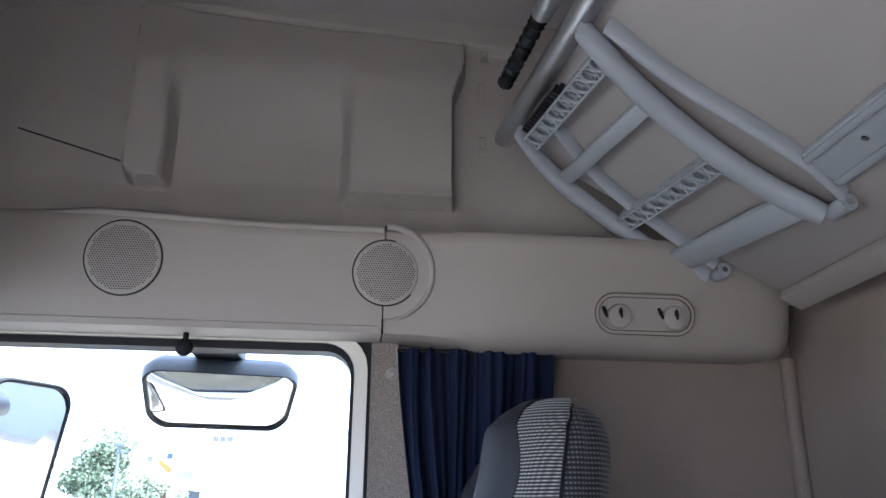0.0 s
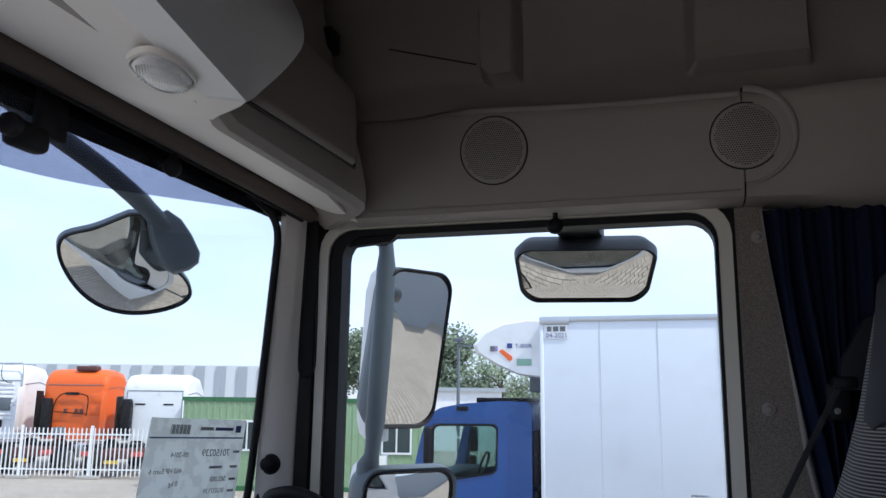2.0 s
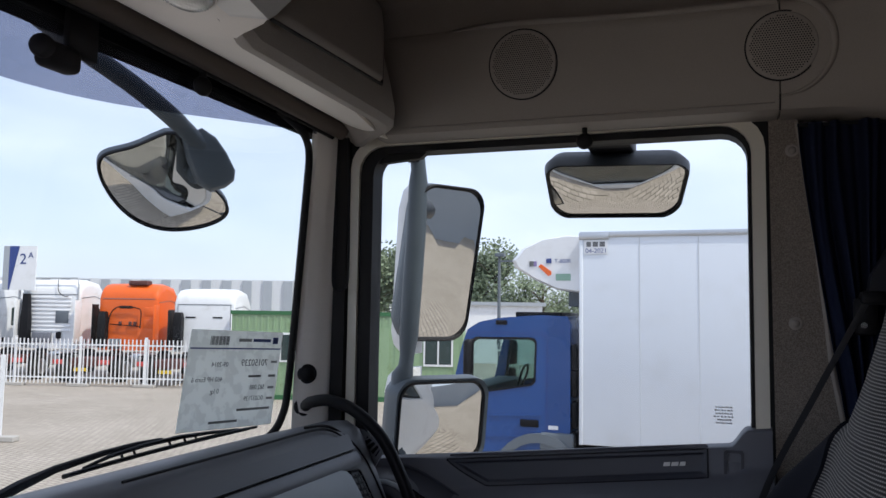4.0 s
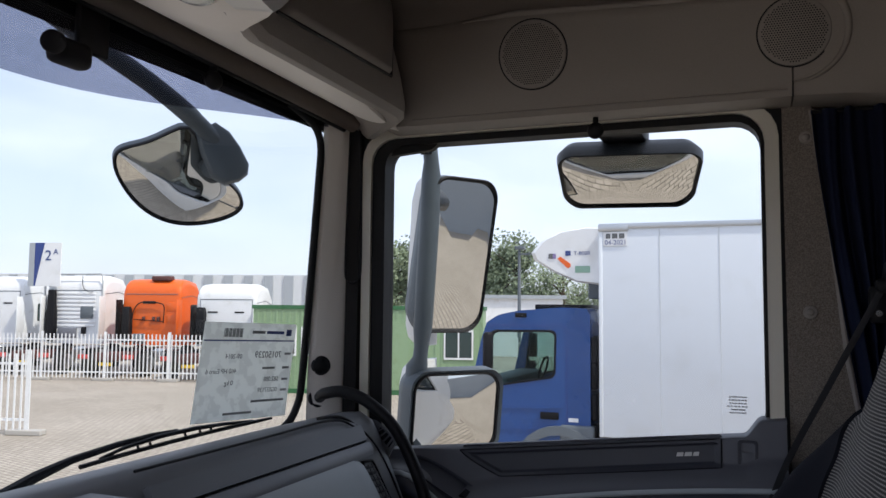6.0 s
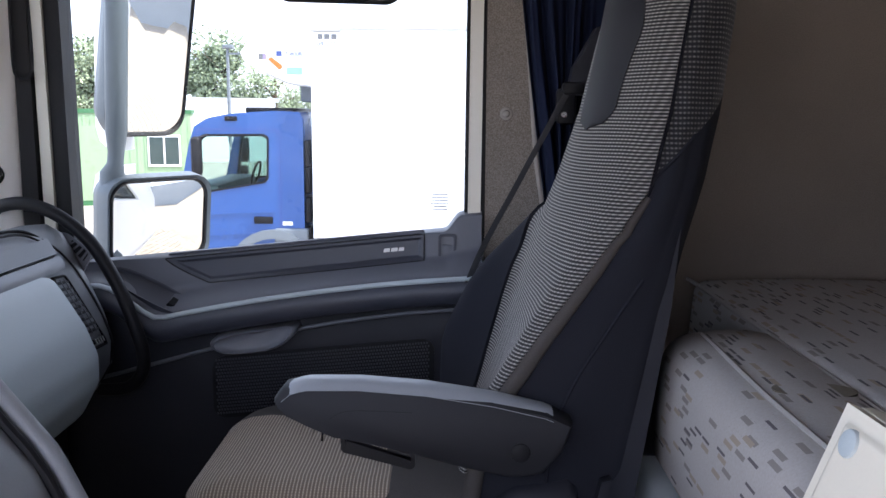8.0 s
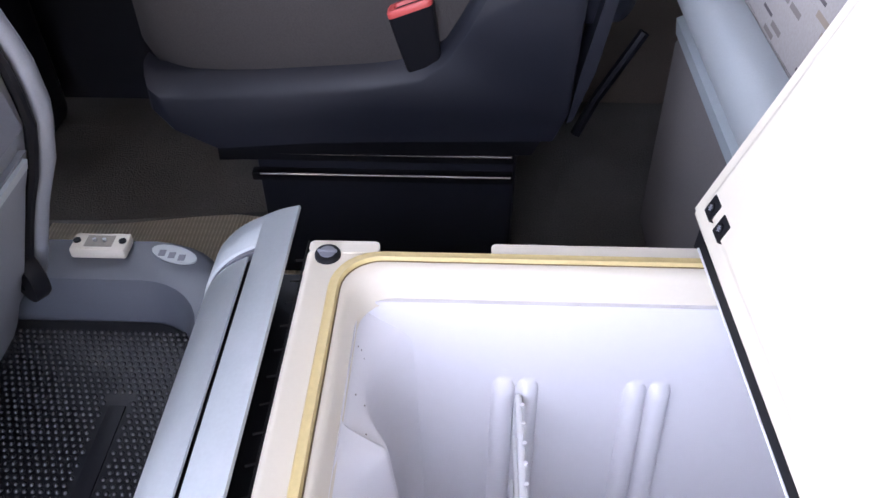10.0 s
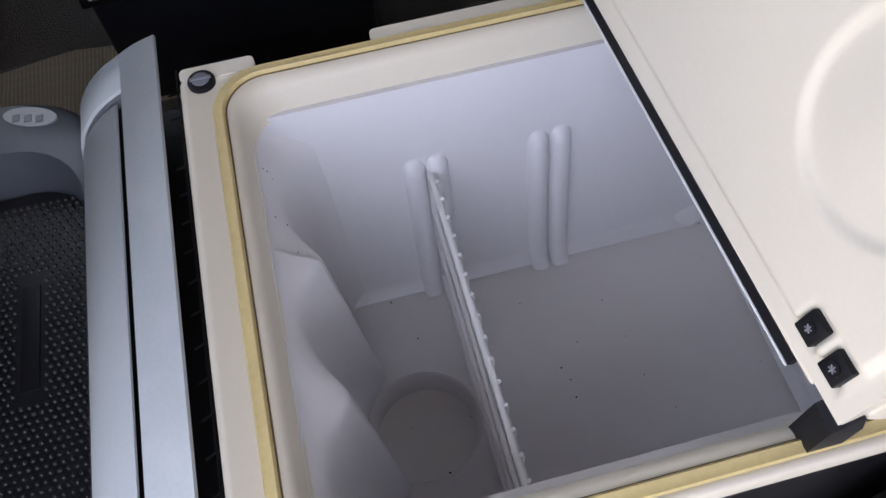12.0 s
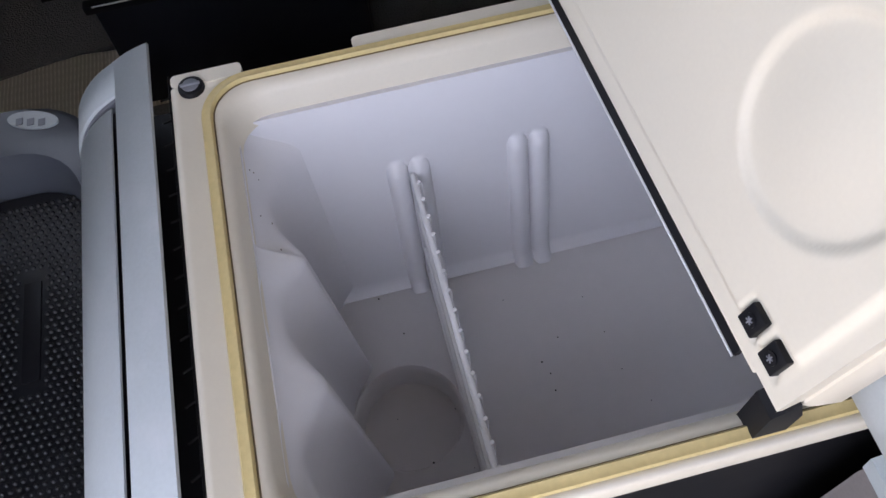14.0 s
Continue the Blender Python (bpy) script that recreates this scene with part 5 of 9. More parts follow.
wpart("seat_pan", bm, SHELLPL, seat)
bm = bmesh.new()
loft(bm, [[(-0.59, 1.165, 0.42), (-0.10, 1.165, 0.44), (-0.10, 1.60, 0.44), (-0.59, 1.60, 0.42)], [(-0.585, 1.160, 0.515), (-0.07, 1.160, 0.515), (-0.07, 1.60, 0.515), (-0.585, 1.60, 0.515)]])
wpart("skirt", bm, BLACK, seat)
bm = bmesh.new()
box(bm, (-0.54, 1.185, FLOOR), (-0.12, 1.585, 0.43), 0.012)
wpart("pedestal", bm, SHELLPL, seat, "black steel pedestal")
for z in (0.418, 0.378):
    bm = bmesh.new()
    box(bm, (-0.545, 1.168, z), (-0.125, 1.186, z + 0.016), 0.003)
    rl = wpart("slide_rail", bm, BLACK, seat, "seat slide rail")
    bm = bmesh.new()
    tube(bm, [(-0.53, 1.166, z + 0.016), (-0.13, 1.166, z + 0.016)], 0.0018, 6)
    wpart("rail_edge", bm, STEEL, rl)
bm = bmesh.new()
tube(bm, curve_pts([(-0.60, 1.20, 0.52), (-0.628, 1.20, 0.49), (-0.622, 1.19, 0.470), (-0.585, 1.185, 0.462)], 5), 0.007, 8)
wpart("slide_lever", bm, STEEL, seat, "bright bent slide lever")
# buckle
def buckle_ring(k, h, a, b):
    """A tilted rounded oblong across the buckle at height h above its foot."""
    c = Vector((-0.262, 1.146, 0.605)) + Vector((-0.20, -0.04, 0.98)) * h
    return [c + Vector((x, y, 0.38 * x)) for x, y in round_rect(-a * k, a * k, -b * k, b * k, b * 0.5, 3)]
bm = bmesh.new()
loft(bm, [buckle_ring(1.0, 0.0, 0.024, 0.010), buckle_ring(1.0, 0.055, 0.028, 0.013), buckle_ring(1.0, 0.086, 0.030, 0.014)])
buckle = wpart("belt_buckle", bm, BLACK, seat, "black belt buckle with a red button", 30)
bm = bmesh.new()
loft(bm, [buckle_ring(1.0, 0.0862, 0.030, 0.014), buckle_ring(1.0, 0.093, 0.030, 0.014), buckle_ring(0.90, 0.096, 0.030, 0.014), buckle_ring(0.70, 0.0955, 0.030, 0.011), buckle_ring(0.66, 0.090, 0.030, 0.008)])
wpart("release_button", bm, RED, buckle, "red release button", 30)
bm = bmesh.new()
loft(bm, [buckle_ring(0.64, 0.0905, 0.030, 0.0075), buckle_ring(0.64, 0.0918, 0.030, 0.0075)])
wpart("slot", bm, BLACK, buckle)
# thin flap hanging behind the side cover
bm = bmesh.new()
prism(bm, [(-0.010, 0.785), (0.006, 0.790), (-0.024, 0.60), (-0.048, 0.52), (-0.056, 0.515), (-0.044, 0.60)], "y", 1.140, 1.200)
wpart("back_flap", bm, SHELLPL, seat, "dark flap below the back")
bm = bmesh.new()
loft(bm, [[(-0.02 + dx, 1.16 + dy, 0.70) for dx, dy in ((0, 0), (0.06, 0.0), (0.06, 0.44), (0, 0.44))], [(0.055 + dx, 1.16 + dy, 1.05) for dx, dy in ((0, 0.01), (0.035, 0.01), (0.035, 0.43), (0, 0.43))], [(0.085 + dx, 1.18 + dy, 1.20) for dx, dy in ((0, 0.01), (0.02, 0.01), (0.02, 0.39), (0, 0.39))]])
wpart("back_shell", bm, SHELLPL, seat, "dark plastic back shell", 60)

# seat belt with its pillar guide
belt_ob = thing("seat_belt", (0.0, 1.72, 1.36), "black seat belt running down from its guide", "seat belt")
def strap(bm, pts, w, t=0.0012):
    rings = []
    for i, p in enumerate(pts):
        p = Vector(p)
        rings.append([p + Vector((a * w, 0.3 * a * w, b * t)) for a, b in ((-0.5, -1), (0.5, -1), (0.5, 1), (-0.5, 1))])
    loft(bm, rings)
bm = bmesh.new()
strap(bm, curve_pts([(-0.002, 1.664, 1.405), (-0.055, 1.668, 1.302), (-0.106, 1.672, 1.202), (-0.192, 1.670, 1.030), (-0.235, 1.660, 0.88), (-0.265, 1.650, 0.64), (-0.27, 1.645, 0.40)], 6), 0.013)
wpart("webbing", bm, surface("woven_black_webbing", (0.03, 0.031, 0.036), 0.6, var=0.2, fine=900), belt_ob, "black webbing")
bm = bmesh.new()
box(bm, (-0.020, 1.655, 1.385), (0.026, 1.690, 1.412), 0.008)
box(bm, (-0.030, 1.672, 1.325), (0.012, 1.700, 1.400), 0.010)
guide = wpart("guide", bm, BLACK, belt_ob)
bm = bmesh.new()
disc(bm, (-0.017, 1.655, 1.345), (0, -1, 0), 0.006, 0.006, 12)
wpart("guide_bolt", bm, STEEL, guide)
bm = bmesh.new()
prism(bm, [(-0.01, 1.385), (0.03, 1.385), (0.085, 1.50), (0.070, 1.53), (0.045, 1.52), (0.0, 1.44)], "y", 1.66, 1.70)
wpart("height_adjuster", bm, SHELLPL, belt_ob, "dark belt height adjuster")

# ---- lower bunk ----
def mattress_block(name, x0, x1, y0, y1, z0, z1, r, label):
    """A soft slab with rounded edges; the cloth pattern follows its surface."""
    bm = bmesh.new()
    lay = bm.loops.layers.uv.verify()
    pts = [(x1, z0), (x0 + 0.02, z0), (x0, z0 + 0.03), (x0 - 0.006, (z0 + z1) / 2)]
    pts += [(x0 + r - r * math.cos(a), z1 - r + r * math.sin(a)) for a in [math.pi / 2 * k / 6 for k in range(7)]]
    pts += [(x0 + r + (x1 - x0 - r) * k / 8, z1 + 0.006 * math.sin(math.pi * k / 8)) for k in range(1, 9)]
    s, dist = 0.0, [0.0]
    for a, b in zip(pts, pts[1:]):
        s += math.dist(a, b)
        dist.append(s)
    ny = 26
    rows = []
    for j in range(ny + 1):
        t = j / ny
        y = y0 + (y1 - y0) * t
        e = max(0.0, 1 - (y1 - y) / r) if y1 - y < r else 0.0
        q = 1 - math.sqrt(max(0.0, 1 - e * e))
        mx, mz = (x0 + x1) / 2, (z0 + z1) / 2
        rows.append([bm.verts.new((x + q * r * (0.9 if x < mx else -0.2), y, z - q * r * (0.9 if z > mz else -0.2))) for x, z in pts])
    for j in range(ny):
        for i in range(len(pts) - 1):
            f = bm.faces.new((rows[j][i], rows[j][i + 1], rows[j + 1][i + 1], rows[j + 1][i]))
            for lp, (jj, ii) in zip(f.loops, ((j, i), (j, i + 1), (j + 1, i + 1), (j + 1, i))):
                lp[lay].uv = (y0 + (y1 - y0) * jj / ny, dist[ii])
    for row, yy in ((rows[-1], 0), (rows[0], 0)):
        f = bm.faces.new(row)
        for lp in f.loops:
            lp[lay].uv = (lp.vert.co.x + 3.1, lp.vert.co.z)
    return solid(name, bm, MATTRESS, label, "mattress", "bunk mattress", smooth=70)

main_mat = mattress_block("mattress", 0.285, XR - 0.005, YL + 0.02, YD - 0.005, 0.74, 0.992, 0.03, "grey patterned bunk mattress along the back wall")
front_pad = mattress_block("mattress_front_pad", 0.105, 0.280, YL + 0.02, 1.335, 0.745, 0.990, 0.060, "grey patterned front section of the bunk mattress")
bm = bmesh.new()
tube(bm, [(0.289, YL + 0.04 + (YD - YL - 0.06) * k / 20, 0.984 + 0.001 * math.sin(2.1 * k)) for k in range(21)], 0.0045, 6)
part("seam_piping", bm, MATTRESS, main_mat)
bm = bmesh.new()
tube(bm, [(0.165 + 0.004 * math.sin(k), -0.2 + 1.46 * k / 14, 0.9905) for k in range(15)], 0.004, 6)
part("seam_piping", bm, MATTRESS, front_pad)
bm = bmesh.new()
loft(bm, [[(0.23 + 0.055 * math.cos(a), 0.985 + 0.030 * math.sin(a), z) for a in [2 * math.pi * k / 24 for k in range(24)]] for z in (0.9905, 0.9935)])
solid("rubber_pad", bm, surface("olive_pad", (0.16, 0.14, 0.11), 0.8, var=0.15), "small olive-brown rubber pad lying on the mattress", "pad")

bunk_base = thing("bunk_base", (0.3, 0.7, FLOOR), "bunk base with a pale front rail and grey lockers", "bunk base", kind="structure")
bm = bmesh.new()
prism(bm, [(0.098, 0.745), (0.086, 0.735), (0.078, 0.700), (0.088, 0.672), (0.105, 0.668), (0.125, 0.690), (0.125, 0.745)], "y", YL + 0.02, 1.335)
wpart("front_rail", bm, RAIL, bunk_base, "pale blue-grey front rail")
wpart("bed_board", bbox((0.10, YL + 0.02, 0.700), (XR, YD, 0.742), 0.004), DOORPL2, bunk_base)
for y0, y1 in ((0.76, 1.265), (YL + 0.05, 0.24)):
    bm = bmesh.new()
    box(bm, (0.135, y0, FLOOR + 0.06), (0.70, y1, 0.665), 0.008)
    lk = wpart("locker", bm, TRAYGREY, bunk_base, "grey under-bunk locker")
    bm = bmesh.new()
    prism(bm, [(0.118, 0.60), (0.110, 0.585), (0.114, 0.24), (0.134, 0.23), (0.134, 0.66), (0.125, 0.65)], "y", y0 + 0.006, y1 - 0.006)
    wpart("locker_front", bm, surface("brown_grey_locker_front", (0.17, 0.155, 0.15), 0.6), lk, "brown-grey locker front")
    bm = bmesh.new()
    prism(bm, [(0.104, 0.625), (0.108, 0.60), (0.134, 0.60), (0.134, 0.64)], "y", y0 + 0.006, y1 - 0.006)
    wpart("locker_grip", bm, DASH_LT, lk, "grey grip edge")
bm = bmesh.new()
tube(bm, [(0.10, 1.42, 0.52), (0.03, 1.40, 0.40), (0.0, 1.39, 0.33)], 0.010, 8)
wpart("floor_strut", bm, SHELLPL, bunk_base)

# ---- fridge drawer between the seats ----
FX0, FX1, FY0, FY1, FZ = -0.349, 0.235, 0.252, 0.699, 0.660
IX0, IXB, IY0, IY1, IZ, IT = -0.299, 0.204, 0.288, 0.668, 0.345, 0.628
fridge = thing("fridge", (-0.16, 0.49, FLOOR), "ivory pull-out fridge box standing open, with a pale lilac inside", "fridge")
def lift(pts, z):
    return [(x, y, z) for x, y in pts]
bm = bmesh.new()
out_l = round_rect(FX0, FX1, FY0, FY1, 0.006)
loft(bm, [lift(out_l, FZ - 0.024), lift(out_l, FZ - 0.002), lift(round_rect(FX0 + 0.002, FX1, FY0 + 0.002, FY1 - 0.002, 0.005), FZ), lift(round_rect(FX0 + 0.006, FX1, FY0 + 0.006, FY1 - 0.003, 0.005), FZ), lift(round_rect(FX0 + 0.008, FX1, FY0 + 0.008, FY1 - 0.004, 0.005), FZ - 0.0015),
          lift(round_rect(-0.311, IXB + 0.010, 0.2745, 0.683, 0.040), FZ - 0.0015), lift(round_rect(-0.307, IXB + 0.006, 0.279, 0.677, 0.040), FZ - 0.0035), lift(round_rect(-0.3035, IXB + 0.003, 0.2835, 0.672, 0.039), FZ - 0.010), lift(round_rect(IX0 - 0.001, IXB, IY0 - 0.001, IY1, 0.036), IT - 0.001), lift(round_rect(IX0 + 0.001, IXB - 0.002, IY0 + 0.001, IY1 - 0.002, 0.035), IT - 0.004)], cap=False)
wpart("casing", bm, FR_CREAM, fridge, "ivory plastic casing and rim", 50)
bm = bmesh.new()
ring_plate(bm, round_rect(FX0 + 0.006, FX1 - 0.008, FY0 + 0.010, FY1 - 0.008, 0.012), round_rect(FX0 + 0.018, FX1 - 0.020, FY0 + 0.020, FY1 - 0.018, 0.012), "z", FLOOR + 0.05, FZ - 0.0245)
wpart("outer_box", bm, BLACK, fridge, "black outer box")
bm = bmesh.new()
ga, gb = (-0.3235, FX1 - 0.002, 0.2592, 0.6955, 0.046), (-0.3135, FX1 - 0.012, 0.2698, 0.6855, 0.037)
def gasket_ring(k, z):
    return lift(round_rect(*[p + (q - p) * k for p, q in zip(ga, gb)], 8), z)
loft(bm, [gasket_ring(0.0, FZ - 0.003), gasket_ring(0.0, FZ + 0.0012), gasket_ring(0.12, FZ + 0.0030), gasket_ring(0.45, FZ + 0.0024), gasket_ring(0.85, FZ + 0.0036), gasket_ring(1.0, FZ + 0.0014), gasket_ring(1.0, FZ - 0.003)], cap=False)
gasket = wpart("gasket", bm, GASKET, fridge, "yellowed rubber gasket", 60)
bm = bmesh.new()
pts = lift(round_rect(-0.3128, FX1 - 0.0126, 0.2704, 0.6849, 0.037, 8), FZ - 0.0008)
tube(bm, pts + pts[:1], 0.0007, 5)
wpart("gasket_groove", bm, surface("grimy_groove", (0.16, 0.11, 0.05), 0.8), gasket)
for x0, x1 in ((FX0 + 0.001, -0.282), (-0.177, 0.02)):
    bm = bmesh.new()
    prism(bm, round_rect(x0, x1, FY1 - 0.004, FY1 + 0.0115, 0.005, 4), "z", FZ - 0.024, FZ + 0.0005)
    wpart("rim_lip", bm, FR_CREAM, fridge)
bm = bmesh.new()
disc(bm, (FX0 + 0.0195, FY1 - 0.0075, FZ - 0.002), (0, 0, 1), 0.0122, 0.0055, 28, 0.0022)
scr = wpart("cap_screw", bm, BLACK, fridge, "black slotted cap screw")
bm = bmesh.new()
disc(bm, (FX0 + 0.0195, FY1 - 0.0075, FZ + 0.003), (0, 0, 1), 0.0078, 0.0012, 24, 0.0005)
box(bm, (FX0 + 0.0105, FY1 - 0.0088, FZ + 0.0034), (FX0 + 0.0285, FY1 - 0.0062, FZ + 0.0062), 0.0006)
wpart("slot", bm, TRAYGREY, scr)

def liner_z(v):
    return IT - v * (IT - IZ)
def bottle_wall(u, v):
    """Liner wall scooped out for three bottles; the ridges between them end in soft shoulders below the rim."""
    z = liner_z(v)
    y = (IY0 + 0.016 * v) + (IY1 - 0.050 * v - IY0 - 0.016 * v) * u
    crest = -0.268 + 0.105 * (IT - z) - 0.031 * (1 - step(0.0, 0.040, IT - z))
    r0 = 0.515 + 0.055 * (z - IZ)
    k = max(-1, math.floor((r0 - y) / 0.125))
    mid = r0 - 0.125 * (k + 0.5)
    dy = y - mid
    last = k < 0 and dy > 0
    if last:
        dy *= 0.0625 / (IY1 - 0.050 * v - mid)
    back = -0.206 - 0.078 * (z - IZ)
    hollow = back - math.sqrt(max(0.0, 0.0625 ** 2 - min(abs(dy), 0.0625) ** 2))
    h = 0.020
    t = max(0.0, h - abs(crest - hollow)) / h
    x = IX0 + (hollow - IX0) * step(0.0, 0.045, IT - z) if last else min(crest, hollow) - t * t * h * 0.25
    if k < 0 and not last:
        x = IX0 + (x - IX0) * step(0.0, 0.045, IT - z)
    return (max(x, IX0 - 0.001 + 0.03 * v), y, z)
bm = bmesh.new()
sheet(bm, lambda u, v: bottle_wall(1 - (1 - u) ** 1.5, v), 220, 60, 0.006)
wpart("bottle_wall", bm, FR_LINER, fridge, "liner wall scalloped for bottles", 80)
SLOTS = (-0.149, -0.019)
def slot_bump(x):
    s = 0.0
    for c in SLOTS:
        for o in (-0.0118, 0.0118):
            s += math.exp(-((x - c - o) / 0.0060) ** 6)
    return s
def wall_far(u, v, side):
    x = IX0 + 0.0005 + (IXB - 0.012 * v - IX0) * u
    z = liner_z(v)
    b = 0.0105 * slot_bump(x) * step(0.32, 0.35, v)
    f = 0.012 * max(0.0, (v - 0.94) / 0.06) ** 2
    y = (IY1 - 0.050 * v - b - f) if side > 0 else (IY0 + 0.016 * v + b + f)
    return (x, y, z)
for side in (1, -1):
    bm = bmesh.new()
    sheet(bm, lambda u, v: wall_far(u, v, side), 220, 60, -0.006 * side)
    wpart("liner_wall", bm, FR_LINER, fridge, "", 60)
bm = bmesh.new()
sheet(bm, lambda u, v: (IXB - 0.012 * v - 0.012 * max(0.0, (v - 0.94) / 0.06) ** 2, IY0 + (IY1 - IY0) * u, liner_z(v)), 6, 40, 0.006)
wpart("liner_wall", bm, FR_LINER, fridge)
CUP, CR = Vector((-0.209, 0.446, IZ)), 0.0575
bm = bmesh.new()
n = 48
def cup_ring(k, z):
    return [(CUP.x + CR * k * math.cos(2 * math.pi * i / n), CUP.y + CR * k * math.sin(2 * math.pi * i / n), z) for i in range(n)]
def square_ring(k):
    a = 2 * math.pi * k / n
    c, s = math.cos(a), math.sin(a)
    m = 1 / max(abs(c), abs(s))
    hx = (IXB - CUP.x) if c > 0 else (CUP.x - IX0 + 0.004)
    hy = (IY1 - CUP.y) if s > 0 else (CUP.y - IY0 + 0.004)
    return (CUP.x + c * m * hx, CUP.y + s * m * hy, IZ + 0.002)
loft(bm, [[square_ring(k) for k in range(n)], cup_ring(1.12, IZ + 0.002), cup_ring(1.10, IZ + 0.0035), cup_ring(1.06, IZ + 0.0040), cup_ring(1.02, IZ + 0.001), cup_ring(1.0, IZ - 0.006), cup_ring(0.975, IZ - 0.030), cup_ring(0.955, IZ - 0.036), cup_ring(0.90, IZ - 0.037), cup_ring(0.3, IZ - 0.037)], "end")
wpart("liner_floor", bm, FR_FLOOR, fridge, "greyish liner floor with a round drain cup", 60)
bm = bmesh.new()
dome(bm, (0.150, 0.622, IZ + 0.012), (-0.25, -0.6, 0.5), 0.026, 0.45, 24, 6)
wpart("drain_plug", bm, FR_LINER, fridge, "", 80)

GRIME = surface("brown_grime", (0.075, 0.045, 0.025), 0.9, var=0.4, big=60)
rng = random.Random(11)
for k in range(64):
    bm = bmesh.new()
    if k < 22:
        x, y, z, r = rng.uniform(-0.23, 0.17), rng.uniform(0.30, 0.605), IZ + 0.0018, rng.uniform(0.0006, 0.0013)
        if math.hypot(x - CUP.x, y - CUP.y) < 0.066:
            z = IZ - 0.0368
    elif k < 54:
        v = rng.uniform(0.42, 0.97) ** 0.8
        x, z, r = SLOTS[1 if k % 3 else 0] + rng.gauss(0, 0.0009), liner_z(v), rng.uniform(0.0007, 0.0016)
        y = IY1 - 0.050 * v - 0.0004
    else:
        v = rng.uniform(0.0, 0.12)
        y, z, r = rng.uniform(0.52, 0.655), liner_z(v) + 0.0, rng.uniform(0.0006, 0.0011)
        x = bottle_wall((y - IY0) / (IY1 - IY0), v)[0]
    dome(bm, (x, y, z), (0, 0, 1) if k < 22 else ((0, -1, 0) if k < 54 else (1, 0, 0.4)), r, 0.7, 6, 3)
    wpart("crumb", bm, BLACK if k < 22 else GRIME, fridge)

divider = thing("wire_divider", (-0.144, 0.46, IZ + 0.002), "white coated wire divider standing across the fridge", "divider")
DX = -0.146
bm = bmesh.new()
yA, yB, zt, zb = IY1 - 0.046, IY0 + 0.014, 0.533, IZ + 0.012
tube(bm, [(DX, yA - 0.020, zb), (DX, yA - 0.006, zb + 0.006), (DX, yA, zb + 0.022), (DX, yA + 0.016, zt - 0.018), (DX, yA + 0.012, zt - 0.005), (DX, yA, zt), (DX, yB + 0.012, zt), (DX, yB + 0.003, zt - 0.004), (DX, yB, zt - 0.015), (DX, yB, zb + 0.02), (DX, yB + 0.012, zb), (DX, yA - 0.020, zb)], 0.0034, 10)
wpart("outer_wire", bm, WIREWHITE, divider)
for k in range(15):
    y = yA - 0.004 - (yA - yB - 0.020) * k / 14
    bm = bmesh.new()
    tube(bm, [(DX + 0.0042, y, zb - 0.003), (DX + 0.0042, y, zt - 0.002), (DX + 0.0030, y, zt + 0.0042)], 0.0021, 8)
    wpart("upright_wire", bm, WIREWHITE, divider)
for z in (0.405, 0.468):
    bm = bmesh.new()
    tube(bm, [(DX, yA + 0.008, z), (DX, yB, z)], 0.0026, 8)
    wpart("cross_wire", bm, WIREWHITE, divider)

# lid, leaning back on its hinges
LO, LU = Vector((0.0148, 0.0, 0.708)), Vector((0.330, 0.0, 0.944)).normalized()
LN = Vector((-LU.z, 0.0, LU.x))   # towards the fridge and up
def lid_at(u, y, w=0.0):
    return LO + LU * u + LN * w + Vector((-0.036 * (y - 0.42), y, 0))
def lid_box(bm, u0, u1, y0, y1, w0, w1, bev=0.0):
    for v in box(bm, (u0, y0, w0), (u1, y1, w1), bev):
        v.co = lid_at(*v.co)
LY0, LY1, LH = 0.262, 0.712, 0.390
LID_C = (0.1395, 0.369, 0.0665)   # round recess: along, across, radius
bm = bmesh.new()
lid_box(bm, 0.002, LH + 0.004, LY0 - 0.004, LY1 + 0.004, -0.050, -0.010, 0.010)
lid = wpart("lid", bm, FR_CREAM, fridge, "ivory lid standing open")
def lid_face(u, v):
    a, y = LH * u, LY0 + (LY1 - LY0) * v
    r = math.hypot(a - LID_C[0], y - LID_C[1])
    e = min(a, LH - a, y - LY0, LY1 - y)
    w = -0.0045 * step(LID_C[2] + 0.0015, LID_C[2] - 0.005, r) + 0.004 * step(LID_C[2] - 0.004, LID_C[2] - 0.06, r) + 0.005 * step(0.013, 0.019, e)
    for cy in (LY0 + 0.026, LY0 + 0.053):
        w -= 0.004 * step(0.0135, 0.011, abs(a - 0.024)) * step(0.0115, 0.009, abs(y - cy))
    return lid_at(a, y, w)
bm = bmesh.new()
sheet(bm, lid_face, 130, 150, -0.012)
wpart("lid_liner", bm, FR_CREAM, lid, "moulded inner face with a round recess", 60)
bm = bmesh.new()
lid_box(bm, -0.0045, 0.002, LY0 + 0.028, LY1 - 0.002, -0.010, -0.0005, 0.002)
wpart("lid_flange", bm, FR_CREAM, lid, "ivory lower flange of the lid")
bm = bmesh.new()
lid_box(bm, -0.0130, -0.0047, LY0 + 0.046, LY1 - 0.040, -0.006, -0.001)
wpart("lid_seal", bm, BLACK, lid, "black edge seal")
bm = bmesh.new()
tube(bm, [lid_at(-0.0134, y, -0.0005) for y in (LY0 + 0.046, LY1 - 0.040)], 0.0010, 6)
wpart("seal_edge", bm, WIREWHITE, lid, "thin white edge of the seal")
